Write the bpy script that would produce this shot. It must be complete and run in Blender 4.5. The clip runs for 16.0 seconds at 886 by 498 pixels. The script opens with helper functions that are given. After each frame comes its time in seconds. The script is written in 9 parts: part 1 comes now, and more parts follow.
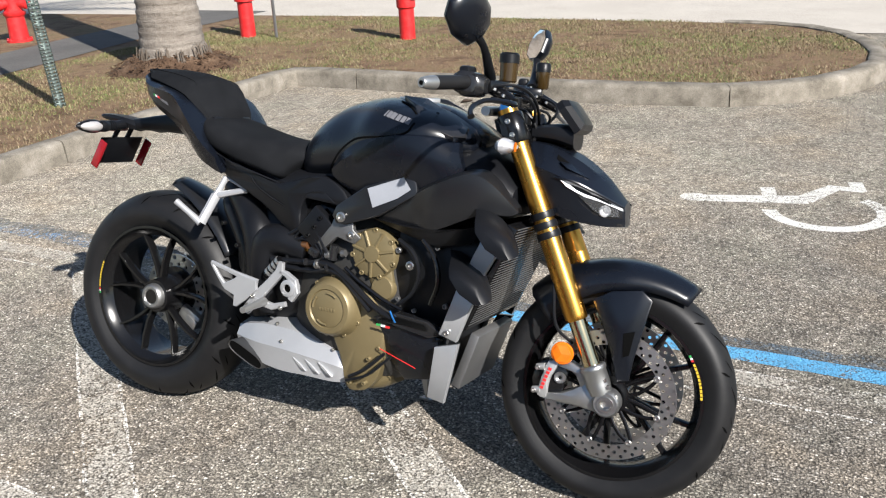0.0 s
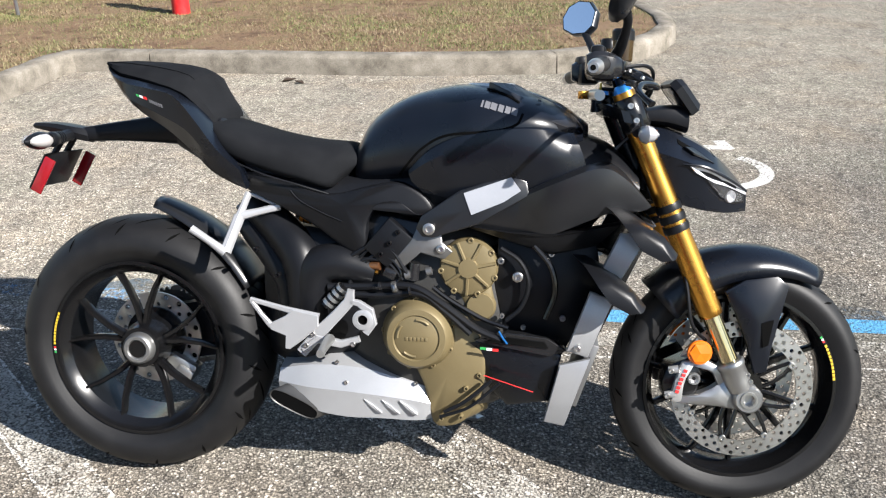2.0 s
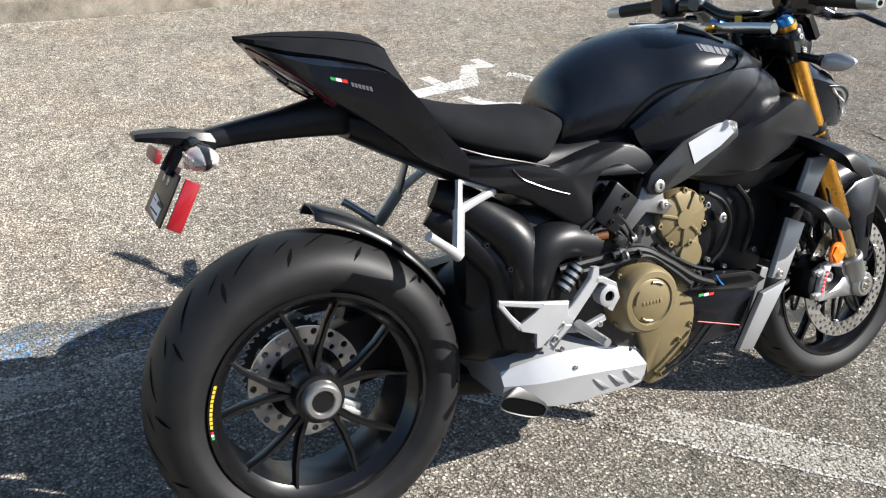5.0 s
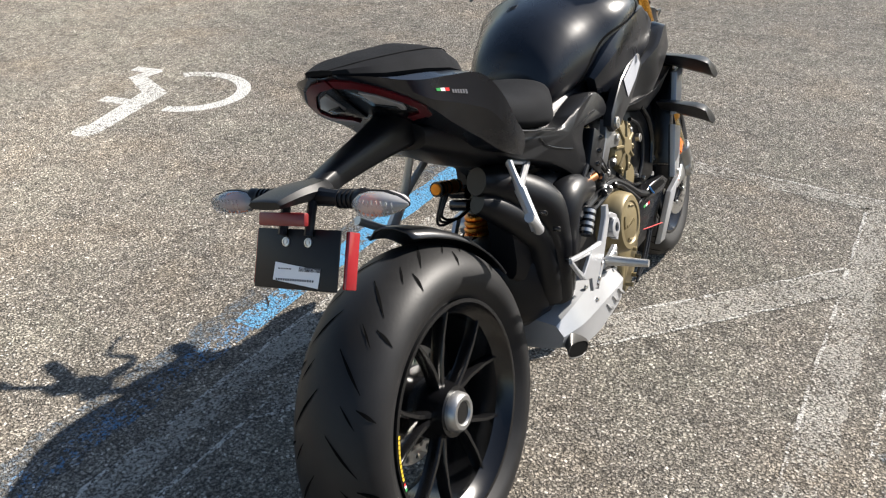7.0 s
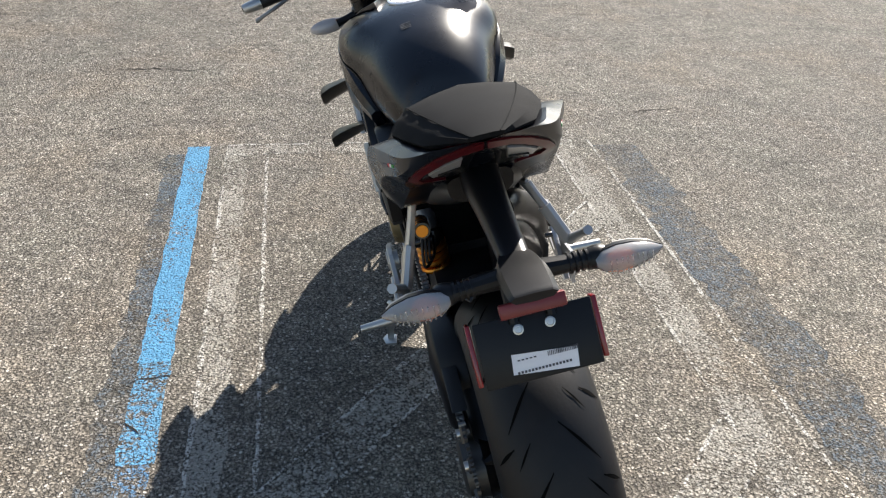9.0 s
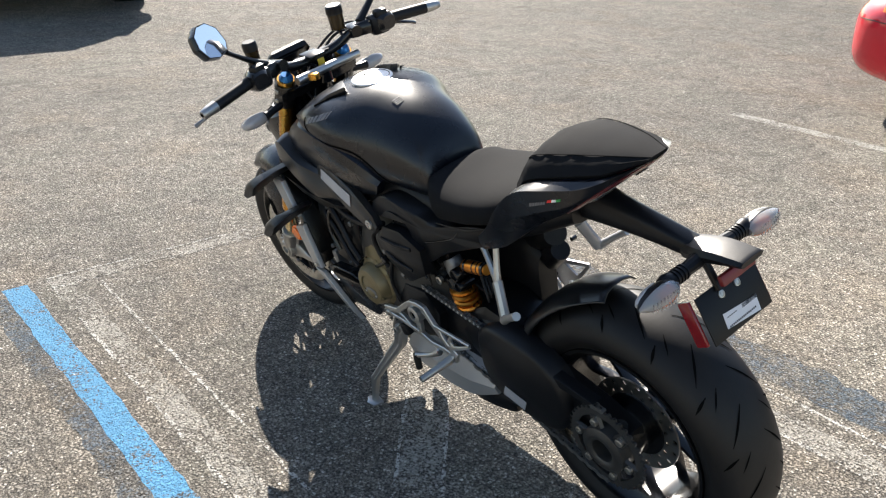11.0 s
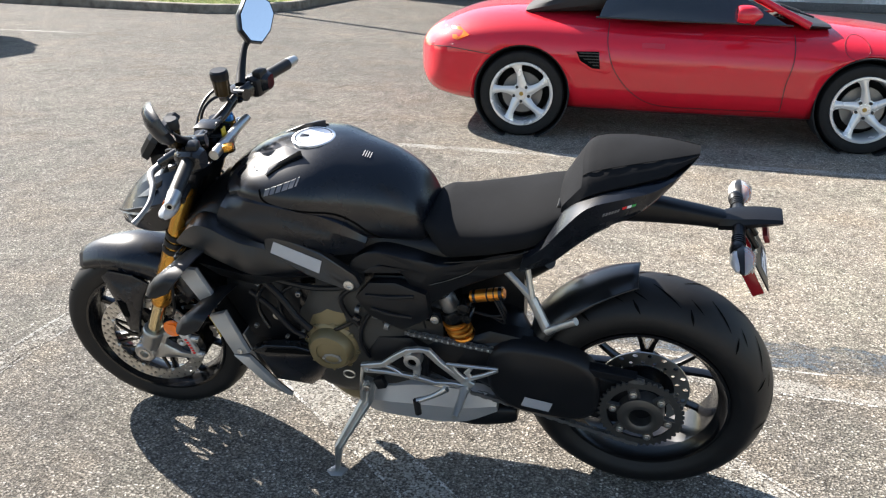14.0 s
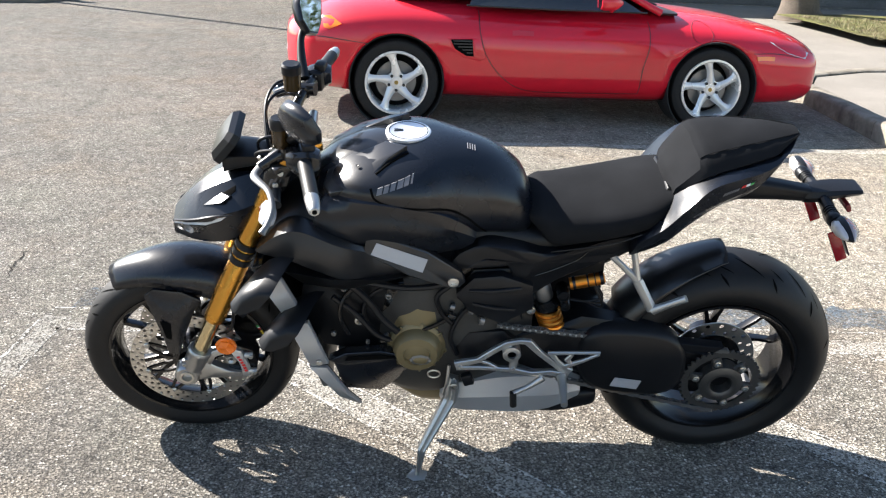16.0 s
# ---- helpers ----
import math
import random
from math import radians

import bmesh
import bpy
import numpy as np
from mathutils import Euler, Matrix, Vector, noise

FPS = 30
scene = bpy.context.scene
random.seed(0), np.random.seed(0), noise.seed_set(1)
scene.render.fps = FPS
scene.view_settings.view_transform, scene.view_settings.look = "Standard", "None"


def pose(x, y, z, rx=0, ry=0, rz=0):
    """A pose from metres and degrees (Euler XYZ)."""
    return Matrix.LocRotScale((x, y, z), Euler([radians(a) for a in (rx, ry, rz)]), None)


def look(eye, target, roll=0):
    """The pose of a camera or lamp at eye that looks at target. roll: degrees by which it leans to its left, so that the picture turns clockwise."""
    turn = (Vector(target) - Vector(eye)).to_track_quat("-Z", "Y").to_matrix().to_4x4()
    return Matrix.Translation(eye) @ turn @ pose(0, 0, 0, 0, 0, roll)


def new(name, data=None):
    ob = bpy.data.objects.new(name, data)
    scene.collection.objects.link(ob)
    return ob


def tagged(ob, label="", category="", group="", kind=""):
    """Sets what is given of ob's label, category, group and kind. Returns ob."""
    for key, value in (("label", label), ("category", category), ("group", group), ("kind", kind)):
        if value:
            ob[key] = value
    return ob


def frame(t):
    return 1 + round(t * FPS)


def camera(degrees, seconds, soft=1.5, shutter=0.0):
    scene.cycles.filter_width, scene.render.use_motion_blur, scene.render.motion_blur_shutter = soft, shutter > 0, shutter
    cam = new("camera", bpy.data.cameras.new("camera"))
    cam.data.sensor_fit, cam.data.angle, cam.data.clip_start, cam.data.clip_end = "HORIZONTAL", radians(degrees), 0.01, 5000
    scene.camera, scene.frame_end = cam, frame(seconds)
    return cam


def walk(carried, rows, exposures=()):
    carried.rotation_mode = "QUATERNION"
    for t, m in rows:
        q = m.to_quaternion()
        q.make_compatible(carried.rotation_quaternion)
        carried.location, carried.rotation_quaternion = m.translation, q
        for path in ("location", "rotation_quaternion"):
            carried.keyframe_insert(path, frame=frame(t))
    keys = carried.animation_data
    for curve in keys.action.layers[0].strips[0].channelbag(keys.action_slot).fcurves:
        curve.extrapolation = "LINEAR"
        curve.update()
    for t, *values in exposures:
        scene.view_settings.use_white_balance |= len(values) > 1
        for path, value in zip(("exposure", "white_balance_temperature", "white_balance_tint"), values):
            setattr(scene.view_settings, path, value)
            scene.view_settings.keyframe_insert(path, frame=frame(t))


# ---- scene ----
cam = camera(53.6, 16.0, soft=1.2)

PATH = [
    (0, (1.272, -1.872, 1.483), (0.42, -0.22, 0.745), -2.9),
    (0.5, (1.04, -1.823, 1.48), (0.286, -0.147, 0.691), -3.0),
    (1, (0.783, -1.877, 1.484), (0.195, -0.145, 0.674), -2.3),
    (1.5, (0.543, -1.901, 1.493), (0.137, -0.116, 0.687), -1.9),
    (2, (0.293, -1.838, 1.483), (0.051, -0.03, 0.664), -1.2),
    (2.4, (0.111, -1.809, 1.485), (0.009, 0.002, 0.642), -0.4),
    (2.5, (0.057, -1.788, 1.494), (0.003, 0.014, 0.629), 0.0),
    (3, (-0.219, -1.772, 1.503), (-0.069, 0.019, 0.623), 0.6),
    (3.5, (-0.454, -1.686, 1.481), (-0.195, 0.092, 0.602), 0.3),
    (4, (-0.672, -1.532, 1.492), (-0.31, 0.217, 0.593), 0.6),
    (4.5, (-0.94, -1.447, 1.474), (-0.378, 0.239, 0.557), 2.2),
    (5, (-1.176, -1.355, 1.477), (-0.375, 0.204, 0.514), 3.1),
    (5.2, (-1.253, -1.3, 1.457), (-0.369, 0.21, 0.487), 2.6),
    (7.3, (-2.009, -0.496, 1.513), (-0.421, 0.213, 0.524), 0.8),
    (7.5, (-2.04, -0.383, 1.523), (-0.411, 0.221, 0.534), 1.0),
    (8, (-2.107, -0.046, 1.522), (-0.385, 0.194, 0.534), 2.4),
    (8.5, (-2.082, 0.229, 1.519), (-0.35, 0.153, 0.522), 2.6),
    (9, (-1.976, 0.506, 1.52), (-0.275, 0.19, 0.518), 3.1),
    (9.2, (-1.963, 0.62, 1.526), (-0.282, 0.188, 0.534), 3.5),
    (11.3, (-1.717, 1.698, 1.519), (-0.398, 0.413, 0.738), 1.1),
    (11.5, (-1.676, 1.8, 1.536), (-0.431, 0.43, 0.778), 0.9),
    (12, (-1.52, 1.958, 1.524), (-0.424, 0.442, 0.818), -0.4),
    (12.5, (-1.308, 2.045, 1.533), (-0.359, 0.424, 0.847), -0.3),
    (13, (-1.108, 2.179, 1.534), (-0.383, 0.442, 0.858), 0.2),
    (13.5, (-0.937, 2.278, 1.523), (-0.395, 0.478, 0.839), 1.2),
    (14, (-0.731, 2.282, 1.503), (-0.266, 0.466, 0.805), 1.0),
    (14.5, (-0.524, 2.274, 1.5), (-0.149, 0.442, 0.791), 0.7),
    (15, (-0.315, 2.331, 1.496), (-0.124, 0.468, 0.796), 1.4),
    (15.5, (-0.107, 2.381, 1.5), (-0.057, 0.507, 0.801), 2.2),
    (16, (0.093, 2.349, 1.477), (0.051, 0.478, 0.77), 2.4),
]
STOPS = [(0.0, 1.04, 6440, 10), (1.0, 1.20, 6430, 10), (2.5, 1.42, 6420, 10), (5.0, 1.43, 6500, 10), (8.0, 1.50, 6850, 10), (11.3, 1.79, 6880, 10), (13.0, 1.89, 6800, 10), (14.5, 2.02, 6650, 10), (16.0, 2.12, 6600, 10)]
walk(cam, [(t, look(eye, target, roll)) for t, eye, target, roll in PATH], STOPS)

# ---- sky and sun ----
SUN_AZ, SUN_EL = radians(-30.0), radians(35.5)     # direction of the sun from +x, and its height
to_sun = Vector((math.cos(SUN_AZ) * math.cos(SUN_EL), math.sin(SUN_AZ) * math.cos(SUN_EL), math.sin(SUN_EL)))
world = bpy.data.worlds.new("sky")
scene.world = world
world.use_nodes = True
wn = world.node_tree
sky = wn.nodes.new("ShaderNodeTexSky")
sky.sky_type, sky.sun_disc = "NISHITA", False
sky.sun_elevation, sky.sun_rotation = SUN_EL, radians(120.0)
sky.air_density, sky.dust_density, sky.ozone_density = 1.0, 0.5, 1.2
wn.links.new(sky.outputs[0], wn.nodes["Background"].inputs[0])
wn.nodes["Background"].inputs[1].default_value = 0.068
sun = new("sun", bpy.data.lights.new("sun", "SUN"))
sun.data.energy, sun.data.angle, sun.data.color = 5.0, radians(0.53), (1.0, 0.955, 0.900)
sun.matrix_world = look((0, 0, 30), Vector((0, 0, 30)) - to_sun)

# ---- materials ----
def nodes_of(name):
    m = bpy.data.materials.new(name)
    m.use_nodes = True
    nt = m.node_tree
    return m, nt, nt.nodes["Principled BSDF"]


def tex_noise(nt, vec, scale, detail=4.0, rough=0.6):
    n = nt.nodes.new("ShaderNodeTexNoise")
    n.inputs["Scale"].default_value, n.inputs["Detail"].default_value, n.inputs["Roughness"].default_value = scale, detail, rough
    nt.links.new(vec, n.inputs["Vector"])
    return n.outputs["Fac"]


def ramp(nt, fac, stops):
    n = nt.nodes.new("ShaderNodeValToRGB")
    e = n.color_ramp.elements
    while len(e) < len(stops):
        e.new(0.5)
    for el, (p, c) in zip(e, stops):
        el.position, el.color = p, (*c, 1.0) if len(c) == 3 else (c[0], c[0], c[0], 1.0)
    nt.links.new(fac, n.inputs[0])
    return n.outputs[0]


def mix(nt, fac, a, b, mode="MIX"):
    n = nt.nodes.new("ShaderNodeMix")
    n.data_type, n.blend_type = "RGBA", mode
    for sock, v in ((n.inputs[0], fac), (n.inputs[6], a), (n.inputs[7], b)):
        if hasattr(v, "is_linked"):
            nt.links.new(v, sock)
        else:
            sock.default_value = v if not isinstance(v, tuple) else (*v, 1.0)
    return n.outputs[2]


def math_node(nt, op, a, b=0.0):
    n = nt.nodes.new("ShaderNodeMath")
    n.operation = op
    for sock, v in ((n.inputs[0], a), (n.inputs[1], b)):
        if hasattr(v, "is_linked"):
            nt.links.new(v, sock)
        else:
            sock.default_value = v
    return n.outputs[0]


def bump(nt, bsdf, height, strength, dist):
    b = nt.nodes.new("ShaderNodeBump")
    b.inputs["Strength"].default_value, b.inputs["Distance"].default_value = strength, dist
    nt.links.new(height, b.inputs["Height"])
    nt.links.new(b.outputs[0], bsdf.inputs["Normal"])


def plain(name, color, rough=0.5, metal=0.0, vary=0.12, grain=220.0, relief=0.0, coat=0.0, dust=0.0, trans=0.0, spec=0.5):
    """A surface with a fine grain and a slow drift of tone and gloss, and some dust."""
    m, nt, b = nodes_of(name)
    pos = nt.nodes.new("ShaderNodeTexCoord").outputs["Object"]
    slow, fine = tex_noise(nt, pos, 7.0, 3.0), tex_noise(nt, pos, grain, 3.0)
    lo, hi = [tuple(max(0.0, min(1.0, c * f)) for c in color) for f in (1 - vary, 1 + vary)]
    c = ramp(nt, slow, [(0.3, lo), (0.7, hi)])
    c = mix(nt, math_node(nt, "MULTIPLY", fine, 0.35), c, tuple(x * 0.75 for x in color))
    if dust:
        patch = ramp(nt, tex_noise(nt, pos, 14.0, 6.0, 0.7), [(0.5, (0.0,)), (0.8, (1.0,))])
        c = mix(nt, math_node(nt, "MULTIPLY", patch, dust), c, (0.33, 0.29, 0.23))
    nt.links.new(c, b.inputs["Base Color"])
    r = math_node(nt, "ADD", math_node(nt, "MULTIPLY", slow, 0.16), rough - 0.08)
    nt.links.new(r, b.inputs["Roughness"])
    b.inputs["Metallic"].default_value = metal
    b.inputs["Coat Weight"].default_value, b.inputs["Coat Roughness"].default_value = coat, 0.04
    b.inputs["Transmission Weight"].default_value = trans
    b.inputs["Specular IOR Level"].default_value = spec
    if relief:
        bump(nt, b, fine, 0.6, relief)
    return m


def asphalt_look(nt):
    """Worn parking-lot asphalt: pale stones in a dark binder, patches, pits. Gives colour and height."""
    pos = nt.nodes.new("ShaderNodeNewGeometry").outputs["Position"]
    warp = nt.nodes.new("ShaderNodeVectorMath")
    warp.operation = "ADD"
    wob = nt.nodes.new("ShaderNodeTexNoise")
    wob.inputs["Scale"].default_value = 60.0
    nt.links.new(pos, wob.inputs["Vector"])
    sc = nt.nodes.new("ShaderNodeVectorMath")
    sc.operation = "SCALE"
    sc.inputs[3].default_value = 0.012
    nt.links.new(wob.outputs["Color"], sc.inputs[0])
    nt.links.new(pos, warp.inputs[0]), nt.links.new(sc.outputs[0], warp.inputs[1])
    v = nt.nodes.new("ShaderNodeTexVoronoi")
    v.inputs["Scale"].default_value = 108.0
    nt.links.new(warp.outputs[0], v.inputs["Vector"])
    v2 = nt.nodes.new("ShaderNodeTexVoronoi")
    v2.inputs["Scale"].default_value = 300.0
    nt.links.new(warp.outputs[0], v2.inputs["Vector"])
    sep = nt.nodes.new("ShaderNodeSeparateColor")
    nt.links.new(v.outputs["Color"], sep.inputs[0])
    sep2 = nt.nodes.new("ShaderNodeSeparateColor")
    nt.links.new(v2.outputs["Color"], sep2.inputs[0])
    stone = ramp(nt, sep.outputs[0], [(0.0, (0.22, 0.200, 0.168)), (0.35, (0.36, 0.330, 0.281)), (0.85, (0.46, 0.425, 0.367)), (1.0, (0.76, 0.72, 0.655))])
    small = ramp(nt, sep2.outputs[1], [(0.0, (0.085, 0.077, 0.065)), (1.0, (0.30, 0.272, 0.230))])
    edge = ramp(nt, v.outputs["Distance"], [(0.40, (0.0,)), (0.60, (1.0,))])
    c = mix(nt, edge, stone, small)
    pit = ramp(nt, tex_noise(nt, pos, 130.0, 3.0, 0.7), [(0.442, (1.0,)), (0.482, (0.0,))])
    c = mix(nt, math_node(nt, "MULTIPLY", pit, 0.84), c, (0.070, 0.064, 0.057))
    big = ramp(nt, tex_noise(nt, pos, 0.55, 6.0, 0.65), [(0.3, (0.84, 0.84, 0.85)), (0.7, (1.16, 1.15, 1.13))])
    mid = ramp(nt, tex_noise(nt, pos, 6.0, 5.0, 0.7), [(0.3, (0.72, 0.72, 0.73)), (0.7, (1.16, 1.15, 1.14))])
    hue = ramp(nt, tex_noise(nt, pos, 1.7, 4.0, 0.6), [(0.34, (1.04, 0.99, 0.93)), (0.5, (1.0, 1.0, 1.0)), (0.66, (0.97, 1.0, 0.98))])
    c = mix(nt, 1.0, c, hue, "MULTIPLY")
    # ragged rows of deeper pits, drawn out along the lane
    lane = nt.nodes.new("ShaderNodeMapping")
    lane.inputs["Scale"].default_value = (4.2, 1.1, 1.0)
    lane.inputs["Rotation"].default_value = (0.0, 0.0, 0.12)
    nt.links.new(pos, lane.inputs[0])
    row = ramp(nt, tex_noise(nt, lane.outputs[0], 2.1, 7.0, 0.72), [(0.54, (0.0,)), (0.66, (1.0,))])
    row = math_node(nt, "MULTIPLY", row, ramp(nt, tex_noise(nt, pos, 75.0, 3.0, 0.7), [(0.42, (0.0,)), (0.54, (0.75,))]))
    c = mix(nt, row, c, (0.085, 0.076, 0.066))
    c = mix(nt, 1.0, c, big, "MULTIPLY")
    clump = ramp(nt, tex_noise(nt, warp.outputs[0], 34.0, 5.0, 0.75), [(0.34, (0.50, 0.495, 0.49)), (0.5, (1.0, 1.0, 1.0)), (0.66, (1.30, 1.295, 1.28))])
    c = mix(nt, 1.0, c, mid, "MULTIPLY")
    c = mix(nt, 1.0, c, clump, "MULTIPLY")
    # a paler stretch between the bay and the island, with drifting edges
    xyz = nt.nodes.new("ShaderNodeSeparateXYZ")
    nt.links.new(pos, xyz.inputs[0])
    drift = math_node(nt, "MULTIPLY", tex_noise(nt, pos, 0.8, 5.0, 0.7), 1.6)
    along = math_node(nt, "SUBTRACT", math_node(nt, "ADD", xyz.outputs[1], drift), math_node(nt, "MULTIPLY", xyz.outputs[0], 0.55))
    pale = ramp(nt, math_node(nt, "MULTIPLY", along, 0.2), [(0.42, (1.0, 1.0, 1.0)), (0.62, (1.34, 1.33, 1.30))])
    c = mix(nt, 1.0, c, pale, "MULTIPLY")
    # and a paler lane behind the bay, off to its right
    off = math_node(nt, "MULTIPLY", math_node(nt, "ADD", xyz.outputs[1], drift), -0.25)
    back = math_node(nt, "MULTIPLY", math_node(nt, "ADD", xyz.outputs[0], drift), -0.25)
    worn = math_node(nt, "MULTIPLY", ramp(nt, math_node(nt, "ADD", off, 0.5), [(0.43, (0.0,)), (0.66, (1.0,))]), ramp(nt, math_node(nt, "ADD", back, 0.5), [(0.0, (0.0,)), (0.45, (1.0,))]))
    c = mix(nt, worn, c, mix(nt, 1.0, c, (1.46, 1.44, 1.40), "MULTIPLY"))
    h = math_node(nt, "SUBTRACT", math_node(nt, "MULTIPLY", edge, -1.0), math_node(nt, "MULTIPLY", pit, 1.6))
    return pos, c, h


def asphalt(name, paint=None, wear=0.5, tint=None, strength=1.0):
    """Asphalt alone, or under worn paint; wear is the share of the paint that is gone."""
    m, nt, b = nodes_of(name)
    pos, c, h = asphalt_look(nt)
    if tint:
        c = mix(nt, 1.0, c, tint, "MULTIPLY")
    if paint:
        n1, n2 = tex_noise(nt, pos, 38.0, 5.0, 0.75), tex_noise(nt, pos, 3.2, 4.0, 0.6)
        s = math_node(nt, "ADD", math_node(nt, "MULTIPLY", n1, 0.6), math_node(nt, "MULTIPLY", n2, 0.4))
        s = math_node(nt, "ADD", s, math_node(nt, "MULTIPLY", h, 0.05))
        keep = ramp(nt, s, [(0.30 + 0.4 * wear - 0.04, (0.0,)), (0.30 + 0.4 * wear + 0.04, (strength,))])
        c = mix(nt, keep, c, paint)
    nt.links.new(c, b.inputs["Base Color"])
    b.inputs["Roughness"].default_value = 0.86
    b.inputs["Diffuse Roughness"].default_value = 0.55
    b.inputs["Specular IOR Level"].default_value = 0.2
    bump(nt, b, h, 1.0, 0.0085)
    return m


def ground_mix(name, stops, scale, fine=90.0, relief=0.006):
    m, nt, b = nodes_of(name)
    pos = nt.nodes.new("ShaderNodeNewGeometry").outputs["Position"]
    c = ramp(nt, tex_noise(nt, pos, scale, 6.0, 0.65), stops)
    f = tex_noise(nt, pos, fine, 4.0, 0.7)
    c = mix(nt, 1.0, c, ramp(nt, f, [(0.3, (0.6, 0.6, 0.6)), (0.7, (1.25, 1.22, 1.2))]), "MULTIPLY")
    nt.links.new(c, b.inputs["Base Color"])
    b.inputs["Roughness"].default_value = 0.95
    b.inputs["Specular IOR Level"].default_value = 0.2
    bump(nt, b, f, 0.8, relief)
    return m


ASPHALT = asphalt("worn_asphalt")
BLUE = asphalt("blue_paint", (0.110, 0.35, 0.58), 0.20)
BLUE_CHIPPED = asphalt("chipped_blue_paint", (0.112, 0.34, 0.56), 0.33, tint=(0.85, 0.87, 0.90), strength=0.95)
BLUE_OLD = asphalt("faded_blue_paint", (0.085, 0.14, 0.20), 0.47, tint=(0.68, 0.70, 0.73), strength=0.60)
BLUE_WORN = asphalt("worn_blue_paint", (0.085, 0.27, 0.50), 0.52, tint=(0.82, 0.84, 0.88), strength=0.8)
WHITE = asphalt("white_paint", (0.72, 0.71, 0.67), 0.22)
WHITE_WORN = asphalt("worn_white_paint", (0.68, 0.65, 0.59), 0.36, strength=0.62)
WHITE_OLD = asphalt("ghost_white_paint", (0.52, 0.495, 0.44), 0.36, strength=0.60)
WHITE_EDGE = asphalt("white_edge_residue", (0.74, 0.72, 0.67), 0.40, strength=0.8)
CONCRETE = ground_mix("weathered_concrete", [(0.3, (0.10, 0.090, 0.072)), (0.5, (0.19, 0.172, 0.142)), (0.62, (0.24, 0.22, 0.185)), (0.8, (0.32, 0.295, 0.255))], 5.5, 160.0, 0.002)
ROADWAY = ground_mix("pale_roadway", [(0.3, (0.40, 0.37, 0.325)), (0.7, (0.47, 0.44, 0.39))], 1.2, 160.0, 0.002)
PAVE = ground_mix("grey_concrete_pavement", [(0.3, (0.165, 0.153, 0.134)), (0.7, (0.22, 0.205, 0.182))], 1.2, 160.0, 0.002)
# asphalt grey, its colour deepened to take in the tree's shadow
PATH_GREY = ground_mix("grey_footpath", [(0.3, (0.085, 0.082, 0.078)), (0.7, (0.125, 0.12, 0.113))], 1.5, 120.0, 0.002)
SOIL = ground_mix("soil_and_thatch", [(0.30, (0.085, 0.050, 0.030)), (0.5, (0.19, 0.128, 0.078)), (0.72, (0.13, 0.105, 0.05))], 3.3, 60.0, 0.02)
# thin lawn and soil, coloured darker to stand for the trees' shade
LAWN_SHADED = ground_mix("shade_toned_lawn_and_soil", [(0.3, (0.075, 0.06, 0.035)), (0.5, (0.10, 0.10, 0.035)), (0.7, (0.17, 0.17, 0.06))], 2.6, 40.0, 0.02)
LAWN = ground_mix("sunlit_lawn", [(0.3, (0.10, 0.14, 0.03)), (0.7, (0.20, 0.23, 0.06))], 1.3, 40.0, 0.02)

BLACK_SATIN = plain("satin_black_paint", (0.0040, 0.0053, 0.0087), 0.28, 0.0, 0.15, 320.0, 0.00008, spec=0.45)
BLACK_MATT = plain("matt_black_plastic", (0.0062, 0.0066, 0.0080), 0.38, 0.0, 0.2, 500.0, 0.0002, spec=0.24)
BLACK_GLOSS = plain("gloss_black_plastic", (0.012, 0.012, 0.013), 0.2, 0.0, 0.1, 300.0)
BLACK_METAL = plain("black_coated_metal", (0.005, 0.005, 0.0055), 0.20, 0.1, 0.15, 300.0)
COVER_SATIN = plain("smooth_grey_black_cover", (0.016, 0.0165, 0.019), 0.30, 0.1, 0.08, 400.0, spec=0.55)
GREY_SATIN = plain("satin_dark_grey_paint", (0.0105, 0.0111, 0.0128), 0.31, 0.1, 0.1, 400.0, 0.00008, spec=0.6)
RUBBER = plain("tyre_rubber", (0.0082, 0.0082, 0.0088), 0.52, 0.0, 0.25, 160.0, 0.0003, dust=0.009, spec=0.28)
GROOVE = plain("tread_groove_rubber", (0.003, 0.003, 0.003), 0.95, 0.0, 0.1, spec=0.05)
SEAT_CLOTH = plain("black_seat_cloth", (0.0092, 0.0098, 0.0112), 0.86, 0.0, 0.3, 700.0, 0.0005, dust=0.003, spec=0.06)
GOLD = plain("gold_anodised_metal", (0.66, 0.33, 0.060), 0.27, 1.0, 0.08, 300.0)
CHROME = plain("polished_fork_tube", (0.66, 0.55, 0.33), 0.12, 1.0, 0.05, 300.0)
ALU = plain("cast_aluminium", (0.45, 0.45, 0.44), 0.40, 0.9, 0.12, 250.0, 0.0002)
CALIPER_SILVER = plain("silver_caliper_coat", (0.46, 0.46, 0.455), 0.34, 0.55, 0.10, 250.0, 0.0002)
ALU_MID = plain("grey_machined_aluminium", (0.37, 0.37, 0.365), 0.36, 0.9, 0.14, 250.0, 0.0002)
GOLD_DEEP = plain("deep_gold_anodised_metal", (0.62, 0.22, 0.03), 0.30, 0.9, 0.08, 300.0)
SPROCKET = plain("dark_hardened_steel", (0.085, 0.083, 0.08), 0.42, 0.7, 0.2, 250.0, 0.0002)
LENS_SOLID = plain("milky_clear_lens", (0.42, 0.42, 0.44), 0.14, 0.0, 0.1, 150.0, 0.0006, coat=0.8)
REFLECTOR = plain("silvered_reflector", (0.48, 0.46, 0.45), 0.35, 0.3)
ALU_DARK = plain("dark_cast_aluminium", (0.20, 0.20, 0.20), 0.45, 0.8, 0.15, 250.0, 0.0002)
SILVER = plain("silver_paint", (0.38, 0.385, 0.395), 0.34, 0.4, 0.06, 300.0)
